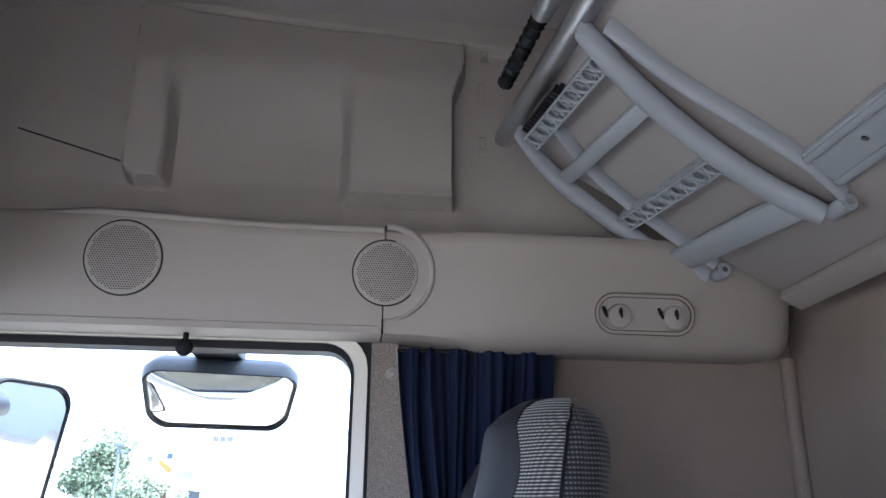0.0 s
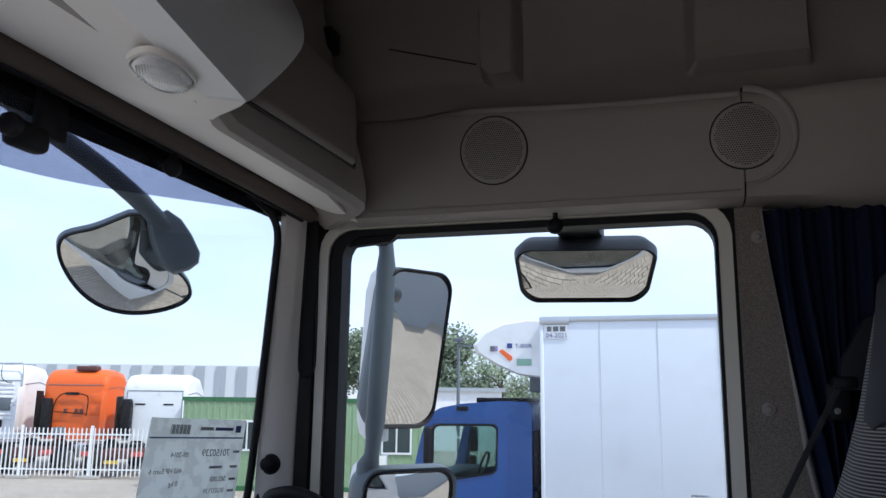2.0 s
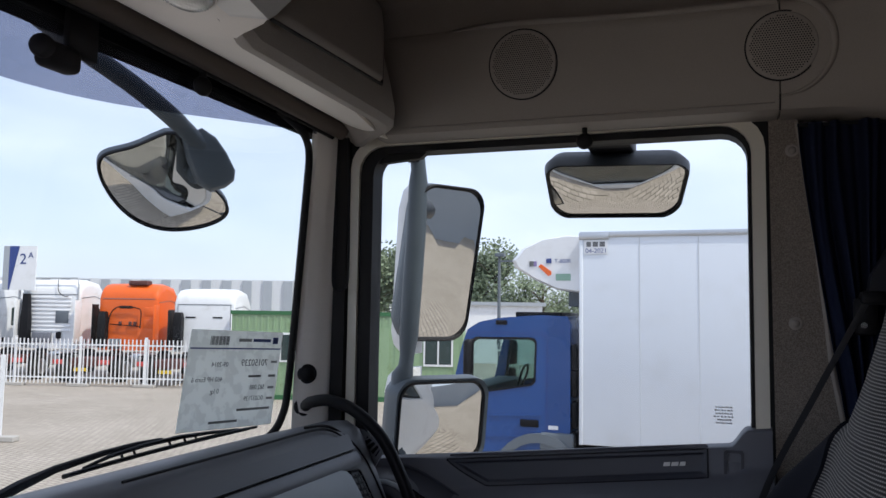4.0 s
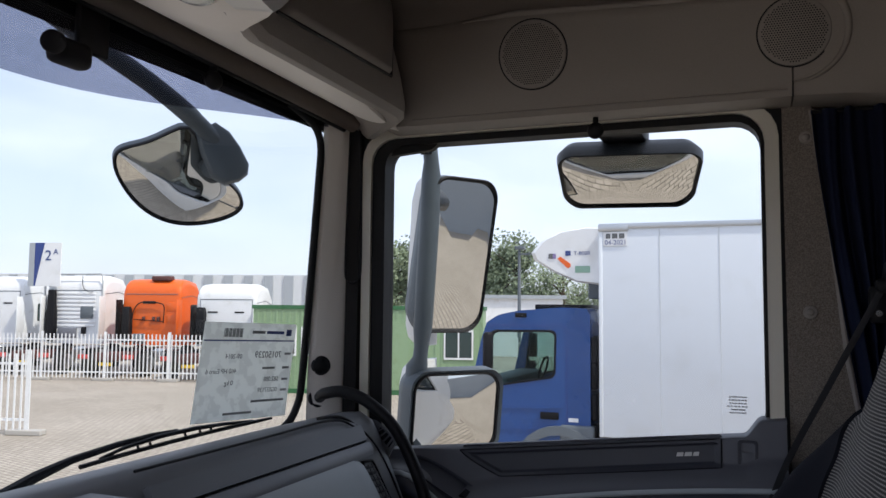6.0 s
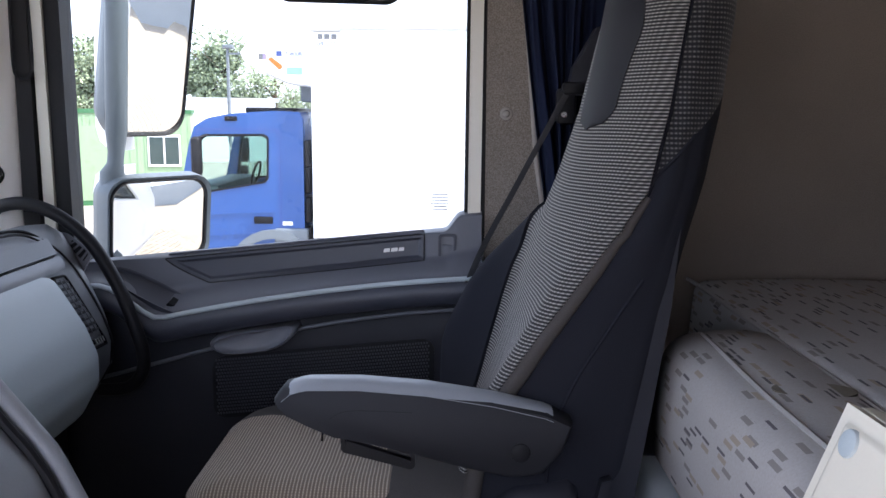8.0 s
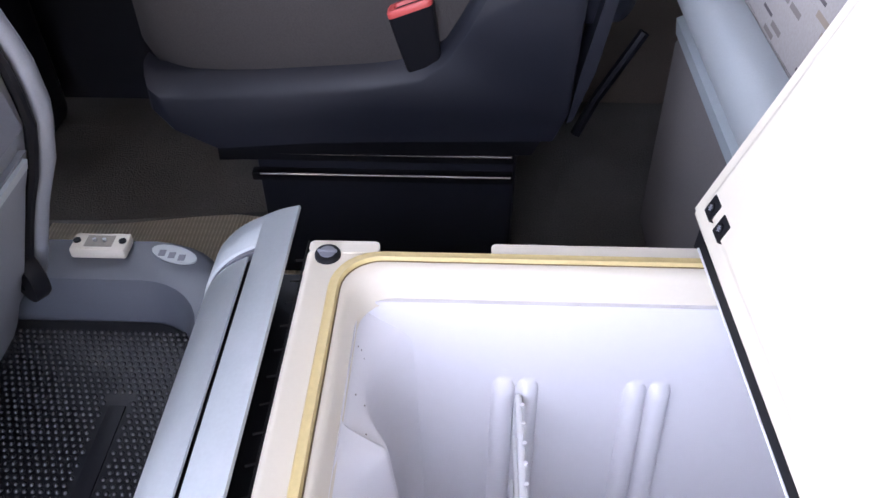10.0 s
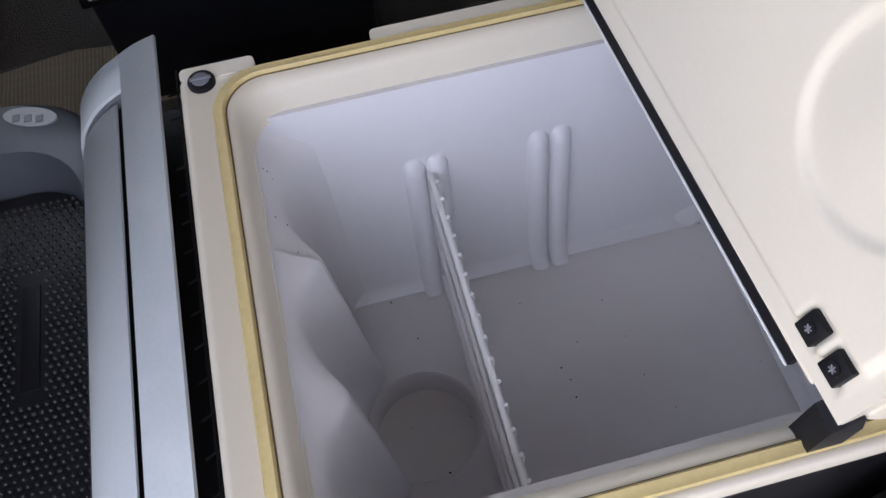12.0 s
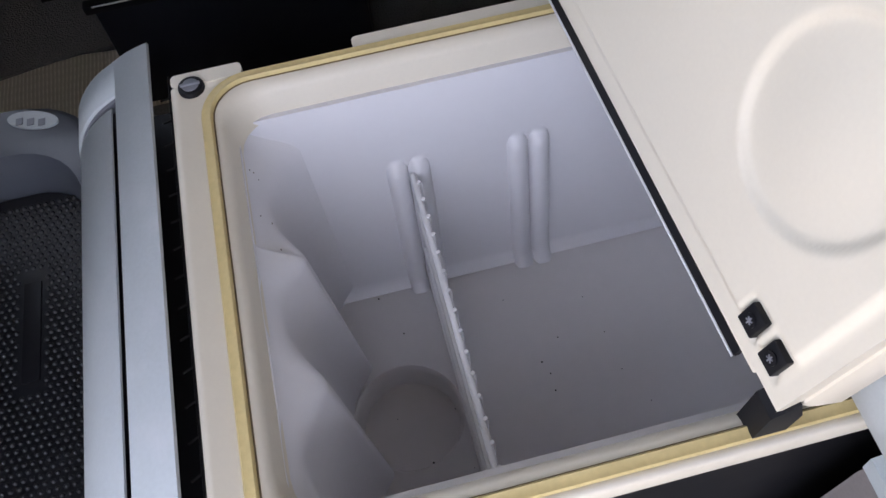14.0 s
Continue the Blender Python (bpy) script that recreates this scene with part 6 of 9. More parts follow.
for y in (LY0 + 0.026, LY0 + 0.053, LY1 - 0.030, LY1 - 0.057):
    bm = bmesh.new()
    lid_box(bm, 0.0145, 0.0335, y - 0.0085, y + 0.0085, -0.002, 0.0062, 0.0012)
    disc(bm, lid_at(0.024, y, 0.0062), LN, 0.0050, 0.0012, 14)
    cap = wpart("hinge_cap", bm, BLACK, lid, "small black square cap")
    bm = bmesh.new()
    for a in range(3):
        t = LU * math.cos(a * 2.1) + Vector((0, 1, 0)) * math.sin(a * 2.1)
        q = lid_at(0.024, y, 0.0076)
        tube(bm, [q - t * 0.0028, q + t * 0.0028], 0.0006, 5)
    wpart("cap_star", bm, TRAYGREY, cap)
for y in (LY0 - 0.002, LY1 - 0.012):
    bm = bmesh.new()
    prism(bm, [(0.016, 0.655), (0.040, 0.655), (0.043, 0.69), (0.034, 0.716), (0.018, 0.700)], "y", y, y + 0.020)
    wpart("hinge_plate", bm, BLACK, lid, "black hinge plate")
bm = bmesh.new()
disc(bm, lid_at(LH - 0.030, LY1 - 0.035, 0.0), LN, 0.014, 0.008, 20, 0.003)
wpart("lid_buffer", bm, DASH_LT, lid, "grey round buffer")

# silver drawer front with its grip let into a rolled skin
front = thing("drawer_front", (-0.40, 0.49, FLOOR), "silver-painted drawer front with a rolled grip edge", "drawer front")
ROLL = [(p.x, p.z) for p in curve_pts([(-0.366, 0, 0.666), (-0.386, 0, 0.660), (-0.406, 0, 0.650), (-0.425, 0, 0.639), (-0.442, 0, 0.624), (-0.457, 0, 0.604), (-0.467, 0, 0.580), (-0.473, 0, 0.550), (-0.476, 0, 0.48), (-0.477, 0, FLOOR + 0.05)], 5)]
def roll_at(i, off):
    """The rolled outline, moved inwards by off."""
    a, b = ROLL[max(i - 1, 0)], ROLL[min(i + 1, len(ROLL) - 1)]
    d = Vector((b[0] - a[0], b[1] - a[1])).normalized()
    return (ROLL[i][0] + abs(d.y) * off, ROLL[i][1] - abs(d.x) * off)
def skin(bm, i0, i1, y0, y1, o0, o1, bev=0.0):
    """A strip of the rolled skin from y0 to y1, between two depths."""
    ids = list(range(i0, i1 + 1))
    def ring(y, d):
        return [(x, y, z) for x, z in [roll_at(i, o0 + d) for i in ids] + [roll_at(i, o1) for i in ids[::-1]]]
    loft(bm, [ring(y0, bev), ring(y0 + bev, 0.0), ring(y1 - bev, 0.0), ring(y1, bev)] if bev else [ring(y0, 0.0), ring(y1, 0.0)])
NR = len(ROLL) - 1
IG = min(range(NR), key=lambda i: abs(ROLL[i][0] + 0.402))
bm = bmesh.new()
skin(bm, 0, IG, 0.22, 0.757, 0.0, 0.004, 0.0012)
skin(bm, IG, NR, 0.712, 0.757, 0.0, 0.004, 0.0012)
wpart("front_panel", bm, SILVER, front, "silver-painted rolled panel", 50)
bm = bmesh.new()
skin(bm, IG + 2, NR, 0.22, 0.7020, 0.0018, 0.0038, 0.0012)
wpart("grip_plate", bm, SILVER, front, "silver grip plate set below the skin", 50)
bm = bmesh.new()
skin(bm, IG - 1, NR, 0.22, 0.752, 0.0115, 0.016)
wpart("grip_backing", bm, BLACK, front, "dark grip joint")
# recess wall in slate grey: its shading is put into the colour
bm = bmesh.new()
skin(bm, IG, NR, 0.7065, 0.7115, 0.0030, 0.012)
wpart("grip_recess", bm, TRAYGREY, front, "shoulder of the grip recess, coloured grey for its shading")
# black box added to fill the gap behind the front with shade
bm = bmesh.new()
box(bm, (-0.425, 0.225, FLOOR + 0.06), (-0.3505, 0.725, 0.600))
wpart("gap_shade_fill", bm, BLACK, front)
bm = bmesh.new()
for k in range(17):
    y = 0.25 + k * 0.028
    tube(bm, [(-0.3625, y, 0.645), (-0.356, y + 0.006, 0.640), (-0.3515, y + 0.016, 0.634)], 0.0011, 5)
    tube(bm, [(-0.356, y + 0.006, 0.640), (-0.3555, y + 0.034, 0.640)], 0.0009, 5)
wpart("cable_lattice", bm, RUBBER, front, "black lattice of the drawer cable guide", 40, "stuff")
bm = bmesh.new()
box(bm, (-0.35, 0.715, FLOOR + 0.04), (0.05, 0.735, 0.60), 0.004)
wpart("slide_cover", bm, BLACK, front)

# ---- oddments tray in front of the fridge ----
tray = thing("oddments_tray", (-0.69, 0.60, FLOOR), "slate grey floor console with a dimpled black rubber tray", "storage tray")
TX0, TX1, TY0, TY1, TZ = -0.88, -0.481, 0.26, 0.895, 0.500
bm = bmesh.new()
o = round_rect(TX0, TX1, TY0, TY1, 0.10, 8)
i1 = round_rect(TX0 + 0.035, TX1 - 0.018, TY0 + 0.035, TY1 - 0.085, 0.085, 8)
i2 = round_rect(TX0 + 0.045, TX1 - 0.022, TY0 + 0.050, TY1 - 0.100, 0.075, 8)
loft(bm, [lift(o, FLOOR), lift(o, TZ - 0.03), lift(round_rect(TX0 + 0.004, TX1 - 0.004, TY0 + 0.004, TY1 - 0.004, 0.097, 8), TZ - 0.012), lift(round_rect(TX0 + 0.014, TX1 - 0.014, TY0 + 0.014, TY1 - 0.014, 0.092, 8), TZ), lift(i1, TZ + 0.002), lift(i2, TZ - 0.014), lift(round_rect(TX0 + 0.050, TX1 - 0.025, TY0 + 0.055, TY1 - 0.105, 0.07, 8), TZ - 0.055)])
wpart("tray_body", bm, TRAYDK, tray, "slate grey moulded surround", 45)
bm = bmesh.new()
prism(bm, round_rect(TX0 + 0.057, TX1 - 0.026, TY0 + 0.057, TY1 - 0.107, 0.068, 8), "z", TZ - 0.058, TZ - 0.048)
matt = wpart("rubber_mat", bm, MATRUBBER, tray, "black rubber mat")
bm = bmesh.new()
for a in range(37):
    for b in range(58):
        x, y = TX0 + 0.066 + a * 0.0082 + 0.0041 * (b % 2), TY0 + 0.066 + b * 0.0078
        if x < TX1 - 0.034 and y < TY1 - 0.118 and not (-0.592 < x < -0.560 and 0.53 < y < 0.68):
            vs = [bm.verts.new((x + 0.0030 * math.cos(t), y + 0.0030 * math.sin(t), TZ - 0.048)) for t in (0, 1.047, 2.094, 3.142, 4.189, 5.236)]
            ws = [bm.verts.new((x + 0.0020 * math.cos(t), y + 0.0020 * math.sin(t), TZ - 0.0456)) for t in (0, 1.047, 2.094, 3.142, 4.189, 5.236)]
            c = bm.verts.new((x, y, TZ - 0.0448))
            for k in range(6):
                bm.faces.new((vs[k], vs[(k + 1) % 6], ws[(k + 1) % 6], ws[k]))
                bm.faces.new((ws[k], ws[(k + 1) % 6], c))
wpart("tread_pattern", bm, MATRUBBER, matt, "", 80, "stuff")
wpart("embossed_mark", bbox((-0.585, 0.545, TZ - 0.0485), (-0.566, 0.665, TZ - 0.0455), 0.001), BLACK, matt)
bm = bmesh.new()
loft(bm, [[(-0.556 + 0.030 * math.cos(a), 0.856 + 0.014 * math.sin(a) - 0.3 * 0.030 * math.cos(a) , z) for a in [2 * math.pi * k / 20 for k in range(20)]] for z in (TZ, TZ + 0.003)])
bdg = wpart("oval_badge", bm, RAIL, tray, "pale oval badge")
for k in range(3):
    wpart("badge_mark", bbox((-0.575 + 0.013 * k, 0.852 - 0.004 * k, TZ + 0.003), (-0.567 + 0.013 * k, 0.862 - 0.004 * k, TZ + 0.004)), TRAYGREY, bdg)
sock = thing("socket", (-0.655, 0.862, TZ + 0.002), "small ivory panel socket with two screws on the tray edge", "socket")
bm = bmesh.new()
box(bm, (-0.680, 0.846, TZ + 0.001), (-0.612, 0.878, TZ + 0.016), 0.003)
wpart("socket_body", bm, FR_CREAM, sock)
bm = bmesh.new()
box(bm, (-0.663, 0.852, TZ + 0.0155), (-0.629, 0.872, TZ + 0.0165), 0.0)
wpart("socket_well", bm, surface("socket_shadow", (0.30, 0.27, 0.22), 0.6), sock)
for x in (-0.674, -0.618):
    bm = bmesh.new()
    disc(bm, (x, 0.862, TZ + 0.016), (0, 0, 1), 0.0045, 0.002, 14)
    wpart("socket_screw", bm, BLACK, sock)
for x in (-0.652, -0.640):
    bm = bmesh.new()
    tube(bm, [(x, 0.862, TZ + 0.015), (x, 0.862, TZ + 0.020)], 0.0022, 8)
    wpart("socket_pin", bm, ALU, sock)

# floor mat and loose carpet
bm = bmesh.new()
sheet(bm, lambda u, v: (-1.0 + 0.54 * u, 0.90 + 0.44 * v + 0.01 * math.sin(u * 5), FLOOR + 0.010 + 0.003 * math.sin(u * 7 + v * 4)), 16, 12, -0.008)
solid("floor_mat", bm, MATBEIGE, "beige ribbed floor mat on the dark carpet", "floor mat")
bm = bmesh.new()
sheet(bm, lambda u, v: (-1.20 + 0.72 * u, 1.325 + 0.33 * v - 0.02 * math.sin(u * 5), FLOOR + 0.016 + 0.006 * math.sin(u * 9) * math.sin(v * 6)), 24, 16, -0.012)
solid("loose_carpet", bm, CARPET, "dark grey carpet piece lying over the beige mat", "carpet")
bm = bmesh.new()
box(bm, (-0.60, 0.93, FLOOR + 0.012), (-0.47, 1.16, FLOOR + 0.028), 0.004)
solid("tunnel_mat_strip", bm, CARPET, "dark ribbed strip of floor covering by the fridge", "floor mat")

# ---- dashboard ----
dash = thing("dashboard", (-1.15, 0.7, 0.6), "dark grey dashboard with a blue-grey glovebox panel", "dashboard", kind="structure")
dprof = [(-1.415, 0.985), (-1.40, 1.030), (-1.33, 1.058), (-1.22, 1.085), (-1.13, 1.108), (-1.085, 1.112), (-1.055, 1.095), (-1.035, 1.060), (-1.005, 0.990), (-0.975, 0.920), (-0.960, 0.865), (-0.965, 0.815), (-1.00, 0.755), (-1.07, 0.700), (-1.20, 0.660), (-1.42, 0.640)]
def dash_ring(y):
    w = step(1.600, 1.700, y)
    v = step(0.9, 0.55, y)
    return [(x - 0.16 * w * w * (1 if x > -1.3 else 0) * (x + 1.415) / 0.45, y, z - 0.03 * w * step(1.0, 1.1, z)) for x, z in dprof]
bm = bmesh.new()
loft(bm, [dash_ring(y) for y in (YL + 0.02, 0.3, 0.6, 0.9, 1.2, 1.45, 1.50, 1.54, 1.58, 1.60, 1.615, 1.63, 1.642, 1.653, 1.663, 1.670)])
wpart("dash_body", bm, DASH, dash, "dark grey soft dash top", 50)
def dash_x(z):
    for (xa, za), (xb, zb) in zip(dprof[5:13], dprof[6:14]):
        if zb <= z <= za:
            return xa + (xb - xa) * (za - z) / (za - zb)
    return -1.0
def glove_fn(u, v):
    z = 1.024 - (1.024 - 0.725) * v
    y = 0.86 + u * (1.444 - 0.86 + 0.070 * v ** 0.6)
    e = min(u, 1 - u, v, 1 - v)
    return (dash_x(z) + 0.001 + 0.005 * step(0.0, 0.03, e), y, z)
bm = bmesh.new()
sheet(bm, glove_fn, 30, 26, -0.02)
wpart("glovebox_lid", bm, DASH_LT, dash, "smooth blue-grey glovebox panel", 60)
bm = bmesh.new()
sheet(bm, lambda u, v: (dash_x(1.090 - 0.030 * v) + 0.008, 0.86 + 0.655 * u, 1.090 - 0.030 * v), 20, 6, -0.012)
wpart("brow_strip", bm, DASH, dash, "", 60)
bm = bmesh.new()
sheet(bm, lambda u, v: (dash_x(1.053 - 0.021 * v) + 0.008 - 0.003 * abs(2 * v - 1), 0.86 + 0.665 * u, 1.053 - 0.021 * v), 20, 6, -0.012)
wpart("pale_band", bm, TRAYGREY, dash, "paler band over the glovebox", 60)
bm = bmesh.new()
tube(bm, curve_pts([(dash_x(1.058) + 0.010, 0.87, 1.058), (dash_x(1.058) + 0.010, 1.2, 1.058), (dash_x(1.058) + 0.010, 1.49, 1.058), (dash_x(1.070) + 0.008, 1.520, 1.070), (dash_x(1.094) + 0.006, 1.505, 1.094), (-1.068, 1.44, 1.112), (-1.068, 1.2, 1.112), (-1.068, 0.87, 1.112)], 6), 0.0024, 6)
wpart("brow_joint", bm, BLACK, dash)
bm = bmesh.new()
tube(bm, [(dash_x(1.028) + 0.006, 0.87 + 0.58 * k / 10, 1.028) for k in range(11)], 0.0030, 6)
wpart("glovebox_gap", bm, BLACK, dash)
bm = bmesh.new()
tube(bm, [(dash_x(z) + 0.004, 1.450 + 0.070 * ((1.028 - z) / 0.299) ** 0.6, z) for z in [1.028 - 0.3 * k / 24 for k in range(25)]], 0.0036, 8)
wpart("glovebox_joint", bm, BLACK, dash)
# seam between the dash face and its rounded end
bm = bmesh.new()
tube(bm, curve_pts([(-1.098, 1.44, 1.114), (-1.075, 1.505, 1.110), (dash_x(1.076), 1.548, 1.076), (dash_x(1.04), 1.578, 1.04), (dash_x(1.0), 1.594, 1.0), (dash_x(0.94) + 0.001, 1.602, 0.94), (dash_x(0.866) + 0.001, 1.606, 0.866), (dash_x(0.80), 1.606, 0.80), (dash_x(0.74), 1.60, 0.74)], 8), 0.0030, 8)
wpart("end_seam", bm, BLACK, dash)

def dash_vent():
    """A slanting vent set in the dash face: black frame, three columns of slats, a thumbwheel at its foot."""
    def at(s, t, w):
        z = 1.024 - 0.155 * t
        return Vector((dash_x(z) + w - 0.003 * (2 * s - 1) ** 4, 1.484 + 0.034 * t + (0.056 + 0.010 * t) * s, z - 0.004 * s))
    def ring(k, w, n=6):
        pts = round_rect(-0.5 * k, 0.5 * k, -0.5 * (1 - (1 - k) * 0.35), 0.5 * (1 - (1 - k) * 0.35), 0.10, n)
        return [at(0.5 + a, 0.5 + b, w) for a, b in pts]
    bm = bmesh.new()
    loft(bm, [ring(1.0, -0.010), ring(1.0, 0.005), ring(0.95, 0.008), ring(0.86, 0.007), ring(0.84, 0.001)])
    vt = wpart("air_vent", bm, BLACK, dash, "black louvred air vent", 50)
    for k in range(9):
        t = 0.075 + 0.083 * k
        bm = bmesh.new()
        loft(bm, [[at(s, t, 0.000), at(s, t + 0.012, 0.0055), at(s, t + 0.030, 0.0055), at(s, t + 0.022, 0.000)] for s in (0.09, 0.35, 0.65, 0.91)])
        wpart("slat", bm, SHELLPL, vt)
    for s in (0.36, 0.64):
        bm = bmesh.new()
        tube(bm, [at(s, t, 0.0058) for t in (0.05, 0.25, 0.5, 0.78)], 0.0013, 6)
        wpart("divider_bar", bm, DASH, vt)
    bm = bmesh.new()
    loft(bm, [[at(s, 0.845, 0.0), at(s, 0.865, 0.008), at(s, 0.925, 0.008), at(s, 0.945, 0.0)] for s in (0.16, 0.84)])
    wheel_ob = wpart("vent_wheel", bm, BLACK, vt, "black vent thumbwheel")
    for k in range(4):
        bm = bmesh.new()
        tube(bm, [at(0.26 + 0.16 * k, 0.862, 0.0085), at(0.26 + 0.16 * k, 0.93, 0.0085)], 0.0014, 6)
        wpart("wheel_rib", bm, RAIL, vt)
dash_vent()
# demister vent on the dash corner
DEM = [Vector(p) for p in ((-1.093, 1.653, 1.082), (-1.058, 1.634, 1.088), (-1.003, 1.626, 1.049), (-1.018, 1.623, 1.026))]
def dem_at(u, v, g=0.0):
    p = (DEM[0].lerp(DEM[3], u)).lerp(DEM[1].lerp(DEM[2], u), v)
    return p + Vector((0.55, -0.35, 0.75)) * (g + 0.006 * math.sin(math.pi * u))
def dem_ring(k, g):
    return [dem_at(0.5 + a, 0.5 + b, g) for a, b in round_rect(-0.5 * k, 0.5 * k, -0.5 * k, 0.5 * k, 0.16, 5)]
bm = bmesh.new()
loft(bm, [dem_ring(1.25, -0.030), dem_ring(1.18, 0.0), dem_ring(1.08, 0.003), dem_ring(0.98, 0.003), dem_ring(0.96, -0.004)], cap=False)
dem = wpart("demister_vent", bm, DASH, dash, "slatted demister vent", 50)
bm = bmesh.new()
loft(bm, [dem_ring(0.98, -0.012), dem_ring(0.98, -0.004)])
wpart("vent_throat", bm, BLACK, dem)
for k in range(6):
    bm = bmesh.new()
    u = 0.10 + 0.155 * k
    loft(bm, [[dem_at(u, v, -0.003), dem_at(u + 0.045, v, 0.002), dem_at(u + 0.075, v, 0.002), dem_at(u + 0.03, v, -0.003)] for v in (0.06, 0.94)])
    wpart("slat", bm, DASH, dem)
# grab handle from the pillar down round the dash end
bm = bmesh.new()
tube(bm, curve_pts([(-1.235, 1.69, 1.128), (-1.20, 1.655, 1.142), (-1.14, 1.635, 1.150), (-1.07, 1.625, 1.130), (-1.00, 1.62, 1.075), (-0.945, 1.615, 0.985), (-0.912, 1.61, 0.90), (-0.897, 1.612, 0.84), (-0.905, 1.622, 0.79), (-0.945, 1.64, 0.75), (-1.01, 1.65, 0.74)], 8), 0.0140, 14)
grab = solid("grab_handle", bm, BLACK, "curved black grab handle from pillar to dash", "grab handle")
bm = bmesh.new()
disc(bm, (-1.248, 1.70, 1.125), (1, -0.9, 0.2), 0.026, 0.014, 20, 0.004)
part("mount", bm, BLACK, grab)

# door-side footwell panel and heater trunk
wpart("footwell_panel", bbox((-1.42, 1.55, FLOOR), (-1.10, 1.70, 0.70), 0.04, 3), SHELLPL, dash)
wpart("bulkhead", bbox((-1.44, YL + 0.02, FLOOR), (-1.40, YD, 1.0)), BLACK, dash)

# centre stack towards the driver
stack = thing("centre_console", (-0.8, 0.5, FLOOR), "dark grey centre console with switches and ribs", "console", kind="structure")
cprof = [(-0.76, 1.10), (-0.735, 1.075), (-0.665, 0.985), (-0.625, 0.895), (-0.602, 0.815), (-0.600, 0.765), (-0.615, 0.71), (-0.64, 0.655), (-0.668, 0.575), (-0.70, 0.50), (-1.05, 0.50), (-1.10, 1.10)]
bm = bmesh.new()
def stack_ring(y):
    w = step(0.70, 0.775, y)
    return [(x + 0.004 - 0.016 * w * w * (1 if x > -0.9 else 0), y, z) for x, z in cprof]
loft(bm, [stack_ring(y) for y in (0.30, 0.5, 0.68, 0.70, 0.72, 0.74, 0.755, 0.772, 0.785)])
wpart("stack_body", bm, CONSOLE, stack, "dark grey console moulding", 50)
def stack_x(z):
    for (xa, za), (xb, zb) in zip(cprof, cprof[1:]):
        if zb <= z <= za:
            return xa + (xb - xa) * (za - z) / (za - zb)
    return -0.7
bm = bmesh.new()
tube(bm, [(stack_x(z) + 0.002, 0.770, z) for z in [1.07 - 0.02 * k for k in range(28)]], 0.012, 12)
wpart("edge_bead", bm, CONSOLE, stack, "rounded edge bead")
bm = bmesh.new()
tube(bm, [(stack_x(z) + 0.002, 0.748, z) for z in [1.06 - 0.03 * k for k in range(18)]], 0.006, 8)
wpart("edge_joint", bm, BLACK, stack)
def stack_box(nm, y0, y1, z0, z1, h, mt, lb=""):
    bm = bmesh.new()
    loft(bm, [[(stack_x(z) + w, y, z) for z, w in ((z0, -0.02), (z0, h), (z1, h), (z1, -0.02))] for y in (y0, y1)])
    return wpart(nm, bm, mt, stack, lb)
for y0 in (0.52, 0.585, 0.65):
    stack_box("rocker_switch", y0, y0 + 0.05, 0.885, 0.955, 0.008, BLACK, "black rocker switch")
stack_box("card_slot", 0.50, 0.725, 0.855, 0.868, 0.003, BLACK)
stack_box("pocket_lid", 0.48, 0.72, 0.775, 0.845, 0.012, TRAYGREY, "grey pocket lid")
stack_box("lower_lid", 0.48, 0.72, 0.60, 0.752, 0.010, CONSOLE, "grey lower lid")
stack_box("handle_ridge", 0.485, 0.712, 0.738, 0.748, 0.014, RAIL, "pale ridge")
stack_box("slot_ledge", 0.50, 0.700, 0.836, 0.852, 0.014, RAIL, "pale ledge under the card slot")
for y0 in (0.525, 0.59, 0.655):
    stack_box("switch_cap", y0, y0 + 0.04, 0.945, 0.957, 0.013, RAIL, "pale switch cap")
    stack_box("switch_mark", y0 + 0.016, y0 + 0.024, 0.905, 0.912, 0.009, RAIL)
stack_box("lid_shadow_gap", 0.475, 0.725, 0.752, 0.776, 0.001, BLACK)
bm = bmesh.new()
disc(bm, (stack_x(0.60) - 0.02, 0.745, 0.57), (0.6, 0.8, 0), 0.035, 0.02, 24, 0.006)
wpart("round_outlet", bm, BLACK, stack)

# ---- mirrors on the outside of the cab ----
PAINTGREY = surface("grey_mirror_plastic", (0.060, 0.078, 0.094), 0.5, var=0.06, fine=500, relief=0.2)
